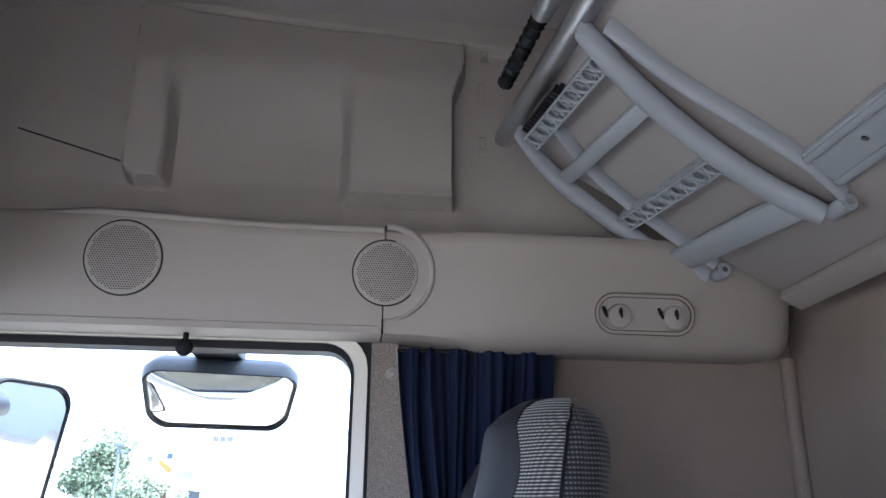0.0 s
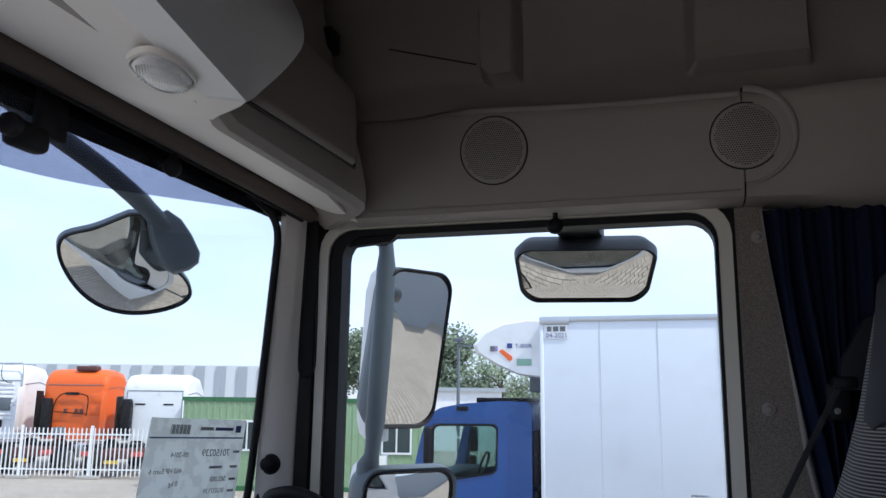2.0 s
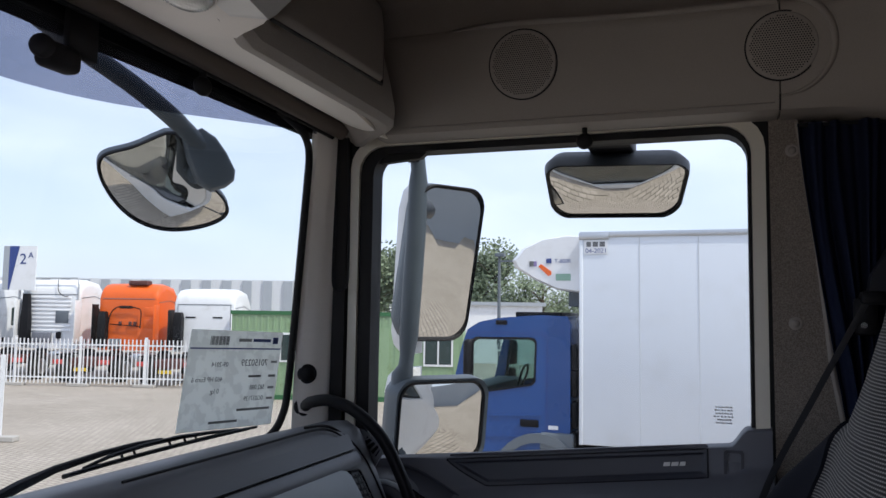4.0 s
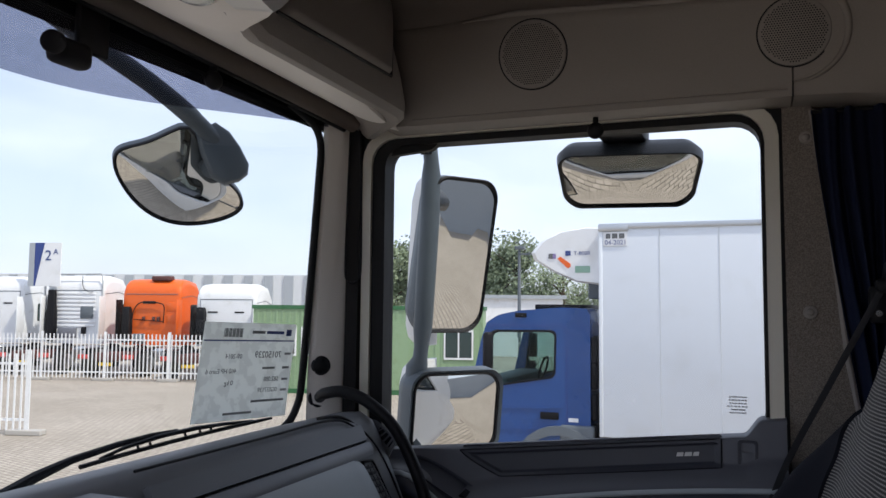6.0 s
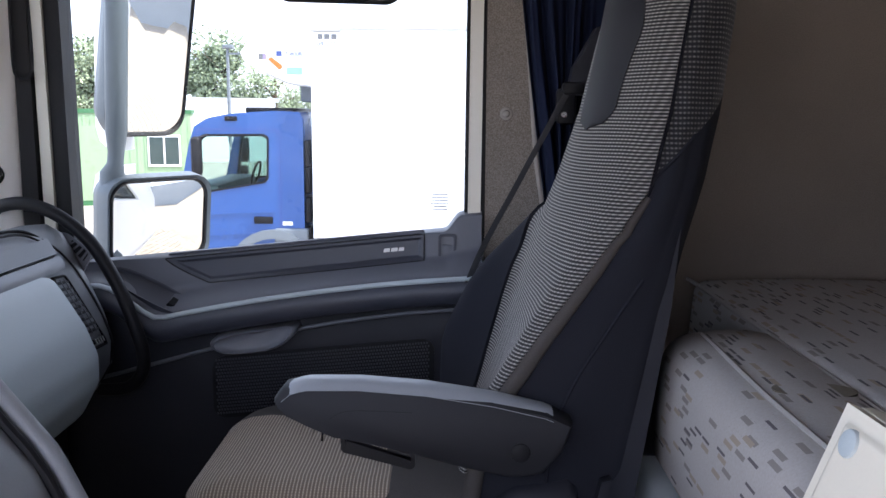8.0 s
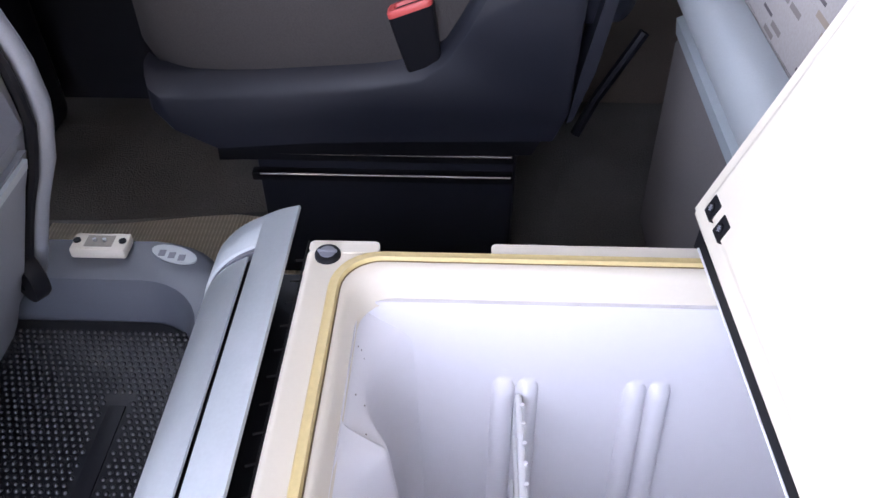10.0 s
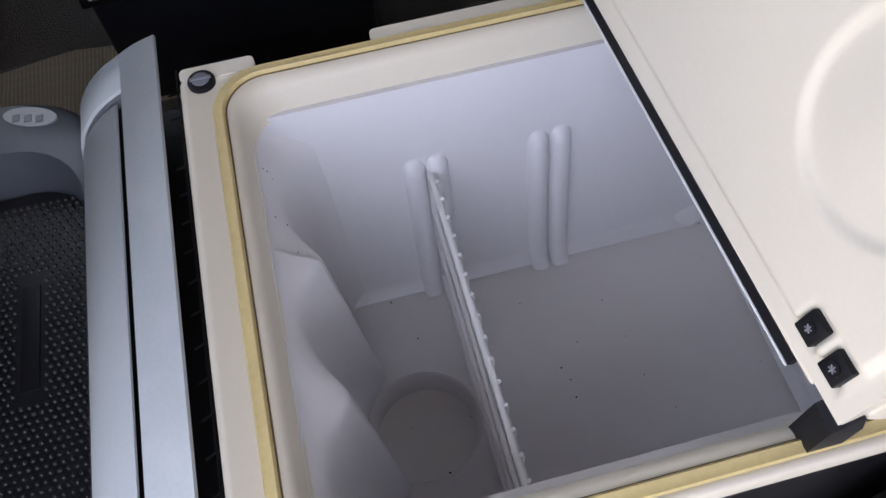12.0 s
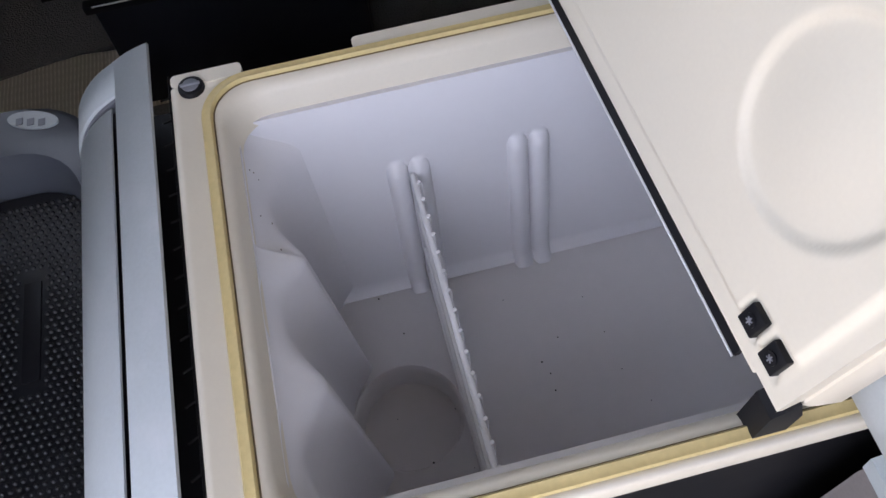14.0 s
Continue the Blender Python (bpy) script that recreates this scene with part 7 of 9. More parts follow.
def mirror_head(name, label, centre, w, h, yaw, pitch, shell_mat, depth=0.09, bow=0.02, r=0.05, squash=None, outline=None, frame_w=0.03, even=False):
    """A mirror: a rounded shell, a black rim and a slightly bulging glass that faces along its own -y."""
    ob = thing(name, centre, label, "mirror", "outside mirrors")
    m = Matrix.Translation(centre) @ Euler((radians(pitch), 0, radians(yaw))).to_matrix().to_4x4()
    loop = outline or round_rect(-w / 2, w / 2, -h / 2, h / 2, r, 6)
    if squash:
        loop = [squash(x, z) for x, z in loop]
    def put(k, y):
        return [m @ Vector((x * k, y, z * k)) for x, z in loop]
    bm = bmesh.new()
    f = 1.0 + frame_w
    loft(bm, [put(1.01, 0.004), put(f - 0.012, -0.006), put(f, 0.004), put(f + 0.01, depth * 0.35), put(f - 0.08, depth * 0.75), put(f - 0.33, depth)])
    wpart("shell", bm, shell_mat, ob, "", 60)
    bm = bmesh.new()
    loft(bm, [put(1.03, 0.010), put(1.032, -0.004), put(1.015, -0.008), put(0.985, -0.004), put(0.985, 0.003)], cap=False)
    wpart("rim", bm, BLACK, ob)
    bm = bmesh.new()
    rings = []
    for k in range(1, 9):
        q = k / 8
        rings.append([m @ Vector((x * q * 0.992, 0.002 - bow * (1 - q * q * (x * x + z * z) / (h * h / 4)) if even else -bow * (1 - q * q), z * q * 0.992)) for x, z in loop])
    loft(bm, rings)
    wpart("mirror_glass", bm, MIRROR, ob, "convex mirror glass", 80)
    return ob, m

WHITEMIR = surface("white_mirror_shell", (0.78, 0.78, 0.77), 0.4, var=0.03)
def lean(x, z):
    return (x + 0.06 * z, z)
main_m, mm = mirror_head("main_mirror", "tall main mirror in a white shell on a grey arm", (-1.077, 2.235, 1.510), 0.240, 0.462, 55, 8, PAINTGREY, 0.10, 0.010, 0.060, lean, even=True)
wide_m, mw = mirror_head("wide_angle_mirror", "smaller wide-angle mirror below the main mirror", (-1.072, 2.225, 1.035), 0.290, 0.235, 51, 7, PAINTGREY, 0.12, 0.020, 0.050, None, None, 0.12)
def shell_loop(z, e, x0=-1.245):
    """Outline of the white back shell at a height, drawn in by e at its ends."""
    return [(x0 + e, 2.245, z), (x0 + 0.012 + e, 2.205, z), (x0 + 0.045 + e * 0.6, 2.185, z), (-1.172, 2.182, z), (-1.158, 2.20, z), (-1.156, 2.26, z), (-1.175, 2.325, z), (x0 + 0.02 + e, 2.29, z)]
bm = bmesh.new()
loft(bm, [shell_loop(z, e, -1.236 + 0.040 * (z - 1.5)) for z, e in ((1.235, 0.060), (1.243, 0.030), (1.262, 0.010), (1.30, 0.0), (1.5, 0.0), (1.68, 0.002), (1.735, 0.014), (1.757, 0.034), (1.765, 0.060))])
under(tagged(mesh_ob("white_back", bm, WHITEMIR, 60), "white back shell"), main_m)
bm = bmesh.new()
loft(bm, [shell_loop(z, e, -1.262) for z, e in ((0.90, 0.050), (0.92, 0.015), (0.95, 0.0), (1.12, 0.0), (1.165, 0.010), (1.185, 0.030), (1.192, 0.06))])
under(tagged(mesh_ob("white_back", bm, WHITEMIR, 60), "white back shell"), wide_m)
def oblong(p, a, b):
    """A flattened oval across the mirror arm."""
    return [Vector(p) + Vector((a * math.cos(t) * 0.9 - b * math.sin(t) * 0.3, b * math.sin(t) + a * math.cos(t) * 0.3, 0)) for t in [2 * math.pi * k / 16 for k in range(16)]]
bm = bmesh.new()
loft(bm, [oblong((x, y, z), a, b) for x, y, z, a, b in ((-1.128, 2.10, 1.94, 0.022, 0.020), (-1.126, 2.125, 1.84, 0.023, 0.022), (-1.126, 2.140, 1.785, 0.024, 0.024), (-1.128, 2.145, 1.745, 0.030, 0.028), (-1.133, 2.147, 1.60, 0.031, 0.03), (-1.142, 2.148, 1.45, 0.031, 0.03), (-1.152, 2.150, 1.29, 0.030, 0.03), (-1.156, 2.150, 1.235, 0.023, 0.022), (-1.160, 2.150, 1.205, 0.023, 0.022), (-1.170, 2.150, 1.18, 0.034, 0.03), (-1.178, 2.150, 1.0, 0.036, 0.03), (-1.180, 2.150, 0.87, 0.034, 0.03))])
under(tagged(mesh_ob("arm", bm, PAINTGREY), "grey mirror arm"), main_m)
for zz, x0 in ((1.925, -1.128), (0.885, -1.178)):
    bm = bmesh.new()
    tube(bm, [(x0, 2.11, zz), (x0 + 0.03, 1.98, zz + 0.01), (x0 + 0.06, 1.872, zz + 0.01)], 0.026, 10)
    under(tagged(mesh_ob("bracket_arm", bm, PAINTGREY), "grey bracket to the cab"), main_m)
bm = bmesh.new()
for k in range(3):
    box(bm, (-1.143 + 0.0125 * k, 2.097, 1.800), (-1.133 + 0.0125 * k, 2.103, 1.810))
under(mesh_ob("arm_badge", bm, BLACK), main_m)
DARKSHELL = surface("dark_mirror_shell", (0.055, 0.06, 0.068), 0.45, var=0.06, fine=500, relief=0.2)
def ramp_shape(x, z):
    return (x * (1 - 0.07 * step(0.02, -0.09, z)), z - 0.040 * (1 - (x / 0.19) ** 2) * step(0.06, -0.06, z))
ramp_m, mr = mirror_head("kerb_mirror", "wide kerb mirror hung over the door window", (-0.530, 2.02, 1.688), 0.345, 0.178, 9, 57, DARKSHELL, 0.065, 0.026, 0.040, ramp_shape, None, 0.045)
bm = bmesh.new()
box(bm, (-0.588, 1.87, 1.770), (-0.478, 2.03, 1.810), 0.008)
under(tagged(mesh_ob("bracket", bm, BLACK), "black bracket"), ramp_m)
def almond(a, b, turn, n=48):
    """A lens-shaped outline with softly pointed ends and a hump on its upper edge."""
    out = []
    c, s = math.cos(radians(turn)), math.sin(radians(turn))
    for k in range(n):
        t = 2 * math.pi * k / n
        e = math.cos(t)
        x, z = a * e, b * math.sin(t) * (1 - 0.30 * e * e)
        if z > 0:
            z = b * math.sin(t) * (0.58 + 0.70 * math.exp(-((e + 0.28) / 0.35) ** 2))
        out.append((x * c - z * s, x * s + z * c))
    return out
front_m, mf = mirror_head("front_mirror", "front view mirror hanging ahead of the windscreen", (-1.752, 1.785, 1.700), 0.4, 0.3, 44, 30, PAINTGREY, 0.09, 0.030, outline=almond(0.186, 0.126, -21))
bm = bmesh.new()
tube(bm, curve_pts([(-1.42, 0.80, 2.02), (-1.66, 1.14, 2.02), (-1.72, 1.40, 1.985), (-1.69, 1.58, 1.925), (-1.655, 1.70, 1.862), (-1.628, 1.79, 1.800)], 8), [0.026] * 33 + [0.024] * 8, 12)
under(tagged(mesh_ob("arm", bm, PAINTGREY), "grey mirror arm"), front_m)
bm = bmesh.new()
KM = Matrix.Translation((-1.622, 1.800, 1.760)) @ Matrix.Rotation(radians(40), 4, "Z") @ Matrix.Rotation(radians(-30), 4, "Y")
KN = [(-0.030, 0.100), (0.030, 0.100), (0.052, 0.060), (0.058, 0.010), (0.056, -0.045), (0.040, -0.068), (0.012, -0.074), (-0.030, -0.066), (-0.052, -0.030), (-0.046, 0.040)]
loft(bm, [[KM @ Vector((x * k, y, 0.010 + (z - 0.010) * k)) for x, z in KN] for y, k in ((-0.032, 0.82), (-0.026, 0.95), (-0.014, 1.0), (0.014, 1.0), (0.026, 0.95), (0.032, 0.82))])
tube(bm, [(-1.64, 1.805, 1.75), (-1.72, 1.84, 1.735)], 0.030, 10)
under(tagged(mesh_ob("knuckle", bm, PAINTGREY), "grey knuckle"), front_m)

clamp = thing("sensor_clamp", (-1.36, 0.985, 1.785), "black plastic clamp stuck inside the windscreen top", "clamp")
bm = bmesh.new()
box(bm, (-1.365, 0.945, 1.762), (-1.325, 1.025, 1.808), 0.014, 3)
wpart("body", bm, BLACK, clamp)
bm = bmesh.new()
disc(bm, (-1.335, 0.945, 1.79), (0.3, -1, 0), 0.020, 0.018, 20, 0.006)
wpart("knob", bm, BLACK, clamp)
bm = bmesh.new()
box(bm, (ws_x(1.04, 1.85) + 0.006, 1.005, 1.800), (ws_x(1.04, 1.85) + 0.022, 1.075, 1.885), 0.004)
wpart("glass_pad", bm, BLACK, clamp, "flat pad on the glass")

wiper = thing("wiper", (-1.50, 1.3, 1.03), "black windscreen wiper lying along the lower glass", "wiper")
def blade_at(t, dz=0.0, out=-0.020):
    y = 1.133 + 0.479 * t
    z = 1.043 + 0.045 * t - 0.006 * t * t + dz
    return Vector((ws_x(y, z) + out, y, z))
bm = bmesh.new()
tube(bm, [blade_at(k / 14) for k in range(15)], [0.0045] * 13 + [0.0040, 0.0030], 6)
blade = wpart("blade", bm, BLACK, wiper, "black rubber wiper blade")
bm = bmesh.new()
tube(bm, [blade_at(0.10, 0.003, -0.026), blade_at(0.22, 0.011, -0.028), blade_at(0.40, 0.015, -0.030), blade_at(0.58, 0.014, -0.028), blade_at(0.74, 0.009, -0.026), blade_at(0.90, 0.002, -0.024)], [0.003, 0.004, 0.005, 0.005, 0.004, 0.003], 6)
wpart("carrier", bm, BLACK, blade, "thin curved blade carrier")
for t in (0.16, 0.28, 0.34, 0.52, 0.60, 0.66, 0.80):
    bm = bmesh.new()
    tube(bm, [blade_at(t, -0.004, -0.020), blade_at(t, 0.011 - 0.02 * abs(t - 0.45), -0.027)], 0.0028, 6)
    wpart("claw", bm, BLACK, blade)
bm = bmesh.new()
tube(bm, [(-1.490, 0.98, 1.000), (-1.470, 1.070, 1.034), (-1.458, 1.14, 1.053), (-1.441, 1.244, 1.068), (-1.426, 1.32, 1.076), (-1.412, 1.385, 1.078)], [0.012, 0.011, 0.008, 0.0065, 0.005, 0.004], 8)
wpart("wiper_arm", bm, BLACK, wiper, "tapered black wiper arm")
bm = bmesh.new()
disc(bm, (-1.490, 0.985, 0.985), (-0.5, 0, 1), 0.020, 0.030, 18, 0.005)
wpart("pivot", bm, BLACK, wiper)

# stock sheet taped inside the windscreen, read from behind
SHEET = thin_card("thin_card", (0.92, 0.94, 0.91))
INK = surface("grey_ink", (0.13, 0.135, 0.14), 0.6)
GREYTEXT = surface("faded_grey_ink", (0.26, 0.27, 0.27), 0.6)
INKBLUE = surface("blue_ink", (0.03, 0.06, 0.22), 0.6)
card = thing("stock_sheet", (-1.30, 1.49, 1.10), "grey printed stock sheet taped inside the windscreen", "paper sheet")
c_tl, c_tr, c_bl = Vector((-1.318, 1.347, 1.316)), Vector((-1.262, 1.618, 1.306)), Vector((-1.328, 1.320, 1.104))
cu, cv = c_tr - c_tl, c_bl - c_tl
cn = cu.cross(cv).normalized()
if cn.x < 0:
    cn = -cn
bm = bmesh.new()
loft(bm, [[c_tl + w * cn, c_tr + w * cn, c_tr + cv + w * cn, c_bl + w * cn] for w in (-0.0008, 0.0008)])
wpart("card", bm, SHEET, card)
def on_card(nm, s0, s1, t0, t1, mt):
    bm = bmesh.new()
    loft(bm, [[c_tl + cu * s + cv * t + cn * w for s, t in ((s0, t0), (s1, t0), (s1, t1), (s0, t1))] for w in (0.0010, 0.0016)])
    return wpart(nm, bm, mt, card)
on_card("blue_rule", 0.01, 0.99, 0.178, 0.192, INKBLUE)
for k in range(16):
    on_card("code_bar", 0.20 + 0.0125 * k, 0.20 + 0.0125 * k + (0.008 if k % 3 else 0.004), 0.06, 0.15, INK)
on_card("heading_bar", 0.66, 0.86, 0.080, 0.112, INKBLUE)
on_card("heading_bar", 0.50, 0.64, 0.080, 0.112, GREYTEXT)
on_card("heading_dot", 0.89, 0.95, 0.06, 0.13, INKBLUE)
for s0, s1, t in ((0.66, 0.80, 0.475), (0.90, 0.97, 0.325), (0.89, 0.97, 0.475), (0.90, 0.97, 0.60), (0.90, 0.97, 0.715), (0.30, 0.60, 0.93), (0.58, 0.95, 0.82)):
    on_card("text_bar", s0, s1, t - 0.012, t + 0.012, GREYTEXT)
cux, cvx = cu.normalized(), -cv.normalized()
for txt, s, t, size in (("70150239", 0.86, 0.365, 0.021), ("09-2014", 0.42, 0.37, 0.0145), ("460 HP Euro 6", 0.38, 0.52, 0.0145), ("0 kg", 0.36, 0.64, 0.0145), ("582.088", 0.86, 0.615, 0.0145), ("0G037139", 0.86, 0.73, 0.0145)):
    o = c_tl + cu * s + cv * t + cn * 0.0012
    m = Matrix(((-cux.x, cvx.x, cn.x, o.x), (-cux.y, cvx.y, cn.y, o.y), (-cux.z, cvx.z, cn.z, o.z), (0, 0, 0, 1)))
    lettering(txt, size, m, INK, card)

# ---- the yard ----
GZ = -1.30
bm = bmesh.new()
bmesh.ops.create_grid(bm, x_segments=1, y_segments=1, size=900)
for v in bm.verts:
    v.co.z = GZ
ground = solid("ground", bm, PAVE, "light brown concrete block paving of the yard", "ground", kind="structure", smooth=0)

BLUE = surface("blue_lorry_paint", (0.008, 0.062, 0.235), 0.30, var=0.06, big=2, fine=80, relief=0.03, coat=0.4)
ORANGE = surface("orange_lorry_paint", (0.80, 0.13, 0.015), 0.4, var=0.06, big=2, fine=80, relief=0.03)
PANELWHITE = surface("white_box_panel", (0.70, 0.74, 0.79), 0.5, var=0.025, big=0.8, fine=60, relief=0.03, dirt=(0.62, 0.64, 0.66))
TYRE = surface("tyre_rubber", (0.02, 0.02, 0.02), 0.85, var=0.2)
DARKGLASS = surface("dark_lorry_glass", (0.03, 0.05, 0.05), 0.06, var=0.2, big=6, relief=0.0)
GREEN = surface("green_container_paint", (0.23, 0.34, 0.20), 0.6, var=0.08, big=1.5, fine=60, relief=0.05, dirt=(0.16, 0.22, 0.10))
GREENDK = surface("dark_green_edge", (0.03, 0.13, 0.05), 0.6)
CHASSIS = surface("chassis_red_brown", (0.10, 0.035, 0.03), 0.7, var=0.3, big=3)
GREYTR = surface("grey_lorry_trim", (0.12, 0.14, 0.16), 0.6)

def wheel(bm, x, y, z, r=0.5, w=0.30, axis=(0, 1, 0)):
    disc(bm, Vector((x, y, z)) - Vector(axis) * w / 2, axis, r, w, 28, 0.05)

# blue lorry with a white refrigerated box
lorry = thing("box_lorry", (0.0, 11.6, GZ), "blue-cabbed lorry with a white refrigerated box body", "lorry")
BY = 10.4
wpart("box_body", bbox((-2.05, BY, -0.28), (6.0, BY + 2.5, 2.43), 0.02), PANELWHITE, lorry, "white panelled box body")
wpart("top_rail", bbox((-2.06, BY - 0.02, 2.40), (6.0, BY + 0.03, 2.47), 0.008), ALU, lorry, "aluminium top rail")
wpart("front_post", bbox((-2.065, BY - 0.015, -0.28), (-2.02, BY + 0.02, 2.40), 0.006), PANELWHITE, lorry)
wpart("corner_cap", bbox((-2.07, BY - 0.03, 2.37), (-1.68, BY + 0.0, 2.46), 0.01), ALU, lorry)
for x in (-1.30, -0.58, 0.14, 0.86, 1.58, 2.30, 3.02):
    wpart("panel_joint", bbox((x, BY - 0.004, -0.26), (x + 0.012, BY + 0.002, 2.39)), surface("joint_grey", (0.55, 0.58, 0.62), 0.6), lorry)
plate = wpart("notice", bbox((-2.0, BY - 0.012, 2.18), (-1.70, BY - 0.004, 2.36)), WHITE, lorry, "white notice with a date")
for k, (a, b) in enumerate(((0.0, 0.06), (0.08, 0.15), (0.17, 0.24))):
    wpart("cropped_letter_bar", bbox((-1.97 + a, BY - 0.016, 2.275), (-1.97 + b, BY - 0.011, 2.34)), INK, plate)
lettering("04-2021", 0.085, Matrix(((1, 0, 0, -1.985), (0, 0, -1, BY - 0.014), (0, 1, 0, 2.195), (0, 0, 0, 1))), INKBLUE, plate)
lab = wpart("small_label", bbox((0.02, BY - 0.012, 0.02), (0.20, BY - 0.004, 0.22)), WHITE, lorry)
for k in range(6):
    wpart("text_bar", bbox((0.03, BY - 0.015, 0.20 - 0.03 * k - 0.014), (0.19 - 0.03 * (k % 2), BY - 0.011, 0.20 - 0.03 * k)), GREYTR, lab)
# cooling unit on the box front
def unit_ring(y, k):
    return [(-2.06, y, 1.68 + 0.0), (-2.06, y, 2.44), (-2.28, y, 2.45), (-2.62, y, 2.40), (-2.88, y, 2.28), (-3.02, y, 2.12), (-2.98, y, 2.02), (-2.72, y, 1.86), (-2.40, y, 1.72)]
bm = bmesh.new()
loft(bm, [[(-2.06 + (x + 2.06) * 0.93, y, 2.08 + (z - 2.08) * 0.95) for x, y, z in unit_ring(BY + 0.12, 1)], unit_ring(BY + 0.20, 1), unit_ring(BY + 2.25, 1), [(-2.06 + (x + 2.06) * 0.93, y, z) for x, y, z in unit_ring(BY + 2.32, 1)]])
unit = wpart("cooling_unit", bm, WHITE, lorry, "white rounded cooling unit", 35)
UY = BY + 0.118
lettering("T-800R", 0.075, Matrix(((1, 0, 0, -2.42), (0, 0, -1, UY), (0, 1, 0, 2.075), (0, 0, 0, 1))), INKBLUE, unit)
for lo, hi, mt, nm in (((-2.53, 2.07), (-2.46, 2.135), INKBLUE, "unit_badge"), ((-2.76, 2.03), (-2.70, 2.10), INK, "unit_vent"), ((-2.70, 2.03), (-2.66, 2.10), surface("violet_mark", (0.25, 0.2, 0.4), 0.6), "unit_mark"), ((-2.40, 1.84), (-2.20, 1.93), surface("green_label", (0.25, 0.42, 0.33), 0.6), "unit_label")):
    wpart(nm, bbox((lo[0], UY - 0.006, lo[1]), (hi[0], UY + 0.01, hi[1])), mt, unit)
bm = bmesh.new()
prism(bm, [(-2.64, 2.03), (-2.60, 2.06), (-2.46, 1.96), (-2.46, 1.92), (-2.50, 1.90)], "y", UY - 0.006, UY + 0.02)
wpart("orange_mark", bm, ORANGE, unit, "orange sticker")
wpart("unit_bracket", bbox((-2.30, BY + 0.5, 1.50), (-2.06, BY + 2.0, 1.72), 0.02), GREYTR, unit)
# cab
CY = BY + 0.10
cabp = [(-2.20, -0.55), (-2.20, 1.28), (-2.25, 1.362), (-2.6, 1.375), (-3.15, 1.335), (-3.45, 1.275), (-3.625, 1.17), (-3.70, 0.95), (-3.82, 0.42), (-3.87, 0.25), (-3.90, -0.55)]
winp = [(-3.545, 0.98), (-3.50, 1.035), (-2.72, 1.045), (-2.675, 1.00), (-2.69, 0.50), (-2.74, 0.455), (-3.635, 0.30)]
def spokes(poly, c, n=72):
    """Where n even spokes from c meet the outline of a polygon."""
    out = []
    for k in range(n):
        a = 2 * math.pi * k / n
        d = (math.cos(a), math.sin(a))
        best = None
        for (x0, z0), (x1, z1) in zip(poly, poly[1:] + poly[:1]):
            ex, ez = x1 - x0, z1 - z0
            den = d[0] * ez - d[1] * ex
            if abs(den) > 1e-9:
                t = ((x0 - c[0]) * ez - (z0 - c[1]) * ex) / den
                w = ((x0 - c[0]) * d[1] - (z0 - c[1]) * d[0]) / den
                if t > 0 and -1e-6 <= w <= 1 + 1e-6:
                    best = t if best is None else max(best, t)
        out.append((c[0] + d[0] * best, c[1] + d[1] * best))
    return out
wc = (-3.05, 0.68)
rim_o, rim_w = spokes(cabp, wc), spokes(winp, wc)
for y0, y1 in ((CY, CY + 0.05), (CY + 2.15, CY + 2.2)):
    bm = bmesh.new()
    ring_plate(bm, rim_o, rim_w, "y", y0, y1)
    side = wpart("cab_side", bm, BLUE, lorry, "blue painted cab side", 35)
    bm = bmesh.new()
    ring_plate(bm, [(wc[0] + (x - wc[0]) * 1.07, wc[1] + (z - wc[1]) * 1.09) for x, z in rim_w], rim_w, "y", y0 - 0.012, y0 + 0.03)
    under(mesh_ob("window_frame", bm, BLACK), side)
    bm = bmesh.new()
    prism(bm, winp, "y", y0 + 0.012, y0 + 0.016)
    pn = under(tagged(mesh_ob("side_window", bm, LORRYGLASS), "greenish side window glass"), side)
    pn.visible_shadow = False
bm = bmesh.new()
loft(bm, [[(x + 0.002, CY + 0.05 + 2.1 * k, z + 0.001) for x, z in cabp[:7]] + [(x * 0.994 - 0.012, CY + 0.05 + 2.1 * k, z - 0.04) for x, z in cabp[:7][::-1]] for k in (0, 0.5, 1)])
wpart("cab_roof", bm, BLUE, lorry, "blue cab roof and back", 35)
wpart("cab_nose", bbox((-3.88, CY + 0.05, -0.55), (-3.70, CY + 2.15, 0.30), 0.03), BLUE, lorry)
wpart("cab_dash", bbox((-3.78, CY + 0.1, 0.0), (-3.35, CY + 2.1, 0.40), 0.05), GREYTR, lorry, "grey dash seen through the window")
bm = bmesh.new()
tube(bm, [(-3.22 + 0.05 * math.sin(a), CY + 1.6 + 0.21 * math.cos(a), 0.45 + 0.17 * math.sin(a)) for a in [2 * math.pi * k / 20 for k in range(21)]], 0.018, 8)
wpart("steering_wheel", bm, BLACK, lorry)
for yy in (0.45, 1.6):
    bm = bmesh.new()
    box(bm, (-2.66, CY + yy - 0.22, -0.1), (-2.52, CY + yy + 0.22, 0.72), 0.05, 2)
    box(bm, (-3.05, CY + yy - 0.22, -0.1), (-2.55, CY + yy + 0.22, 0.15), 0.05, 2)
    wpart("cab_seat", bm, BLACK, lorry, "dark seat inside the cab")
for x0, x1, z0, z1 in ((-3.71, -3.51, 0.57, 0.96), (-3.77, -3.53, 0.35, 0.515)):
    wpart("far_mirror", bbox((x0, CY + 2.30, z0), (x1, CY + 2.42, z1), 0.04), BLACK, lorry, "black mirror on the far side")
bm = bmesh.new()
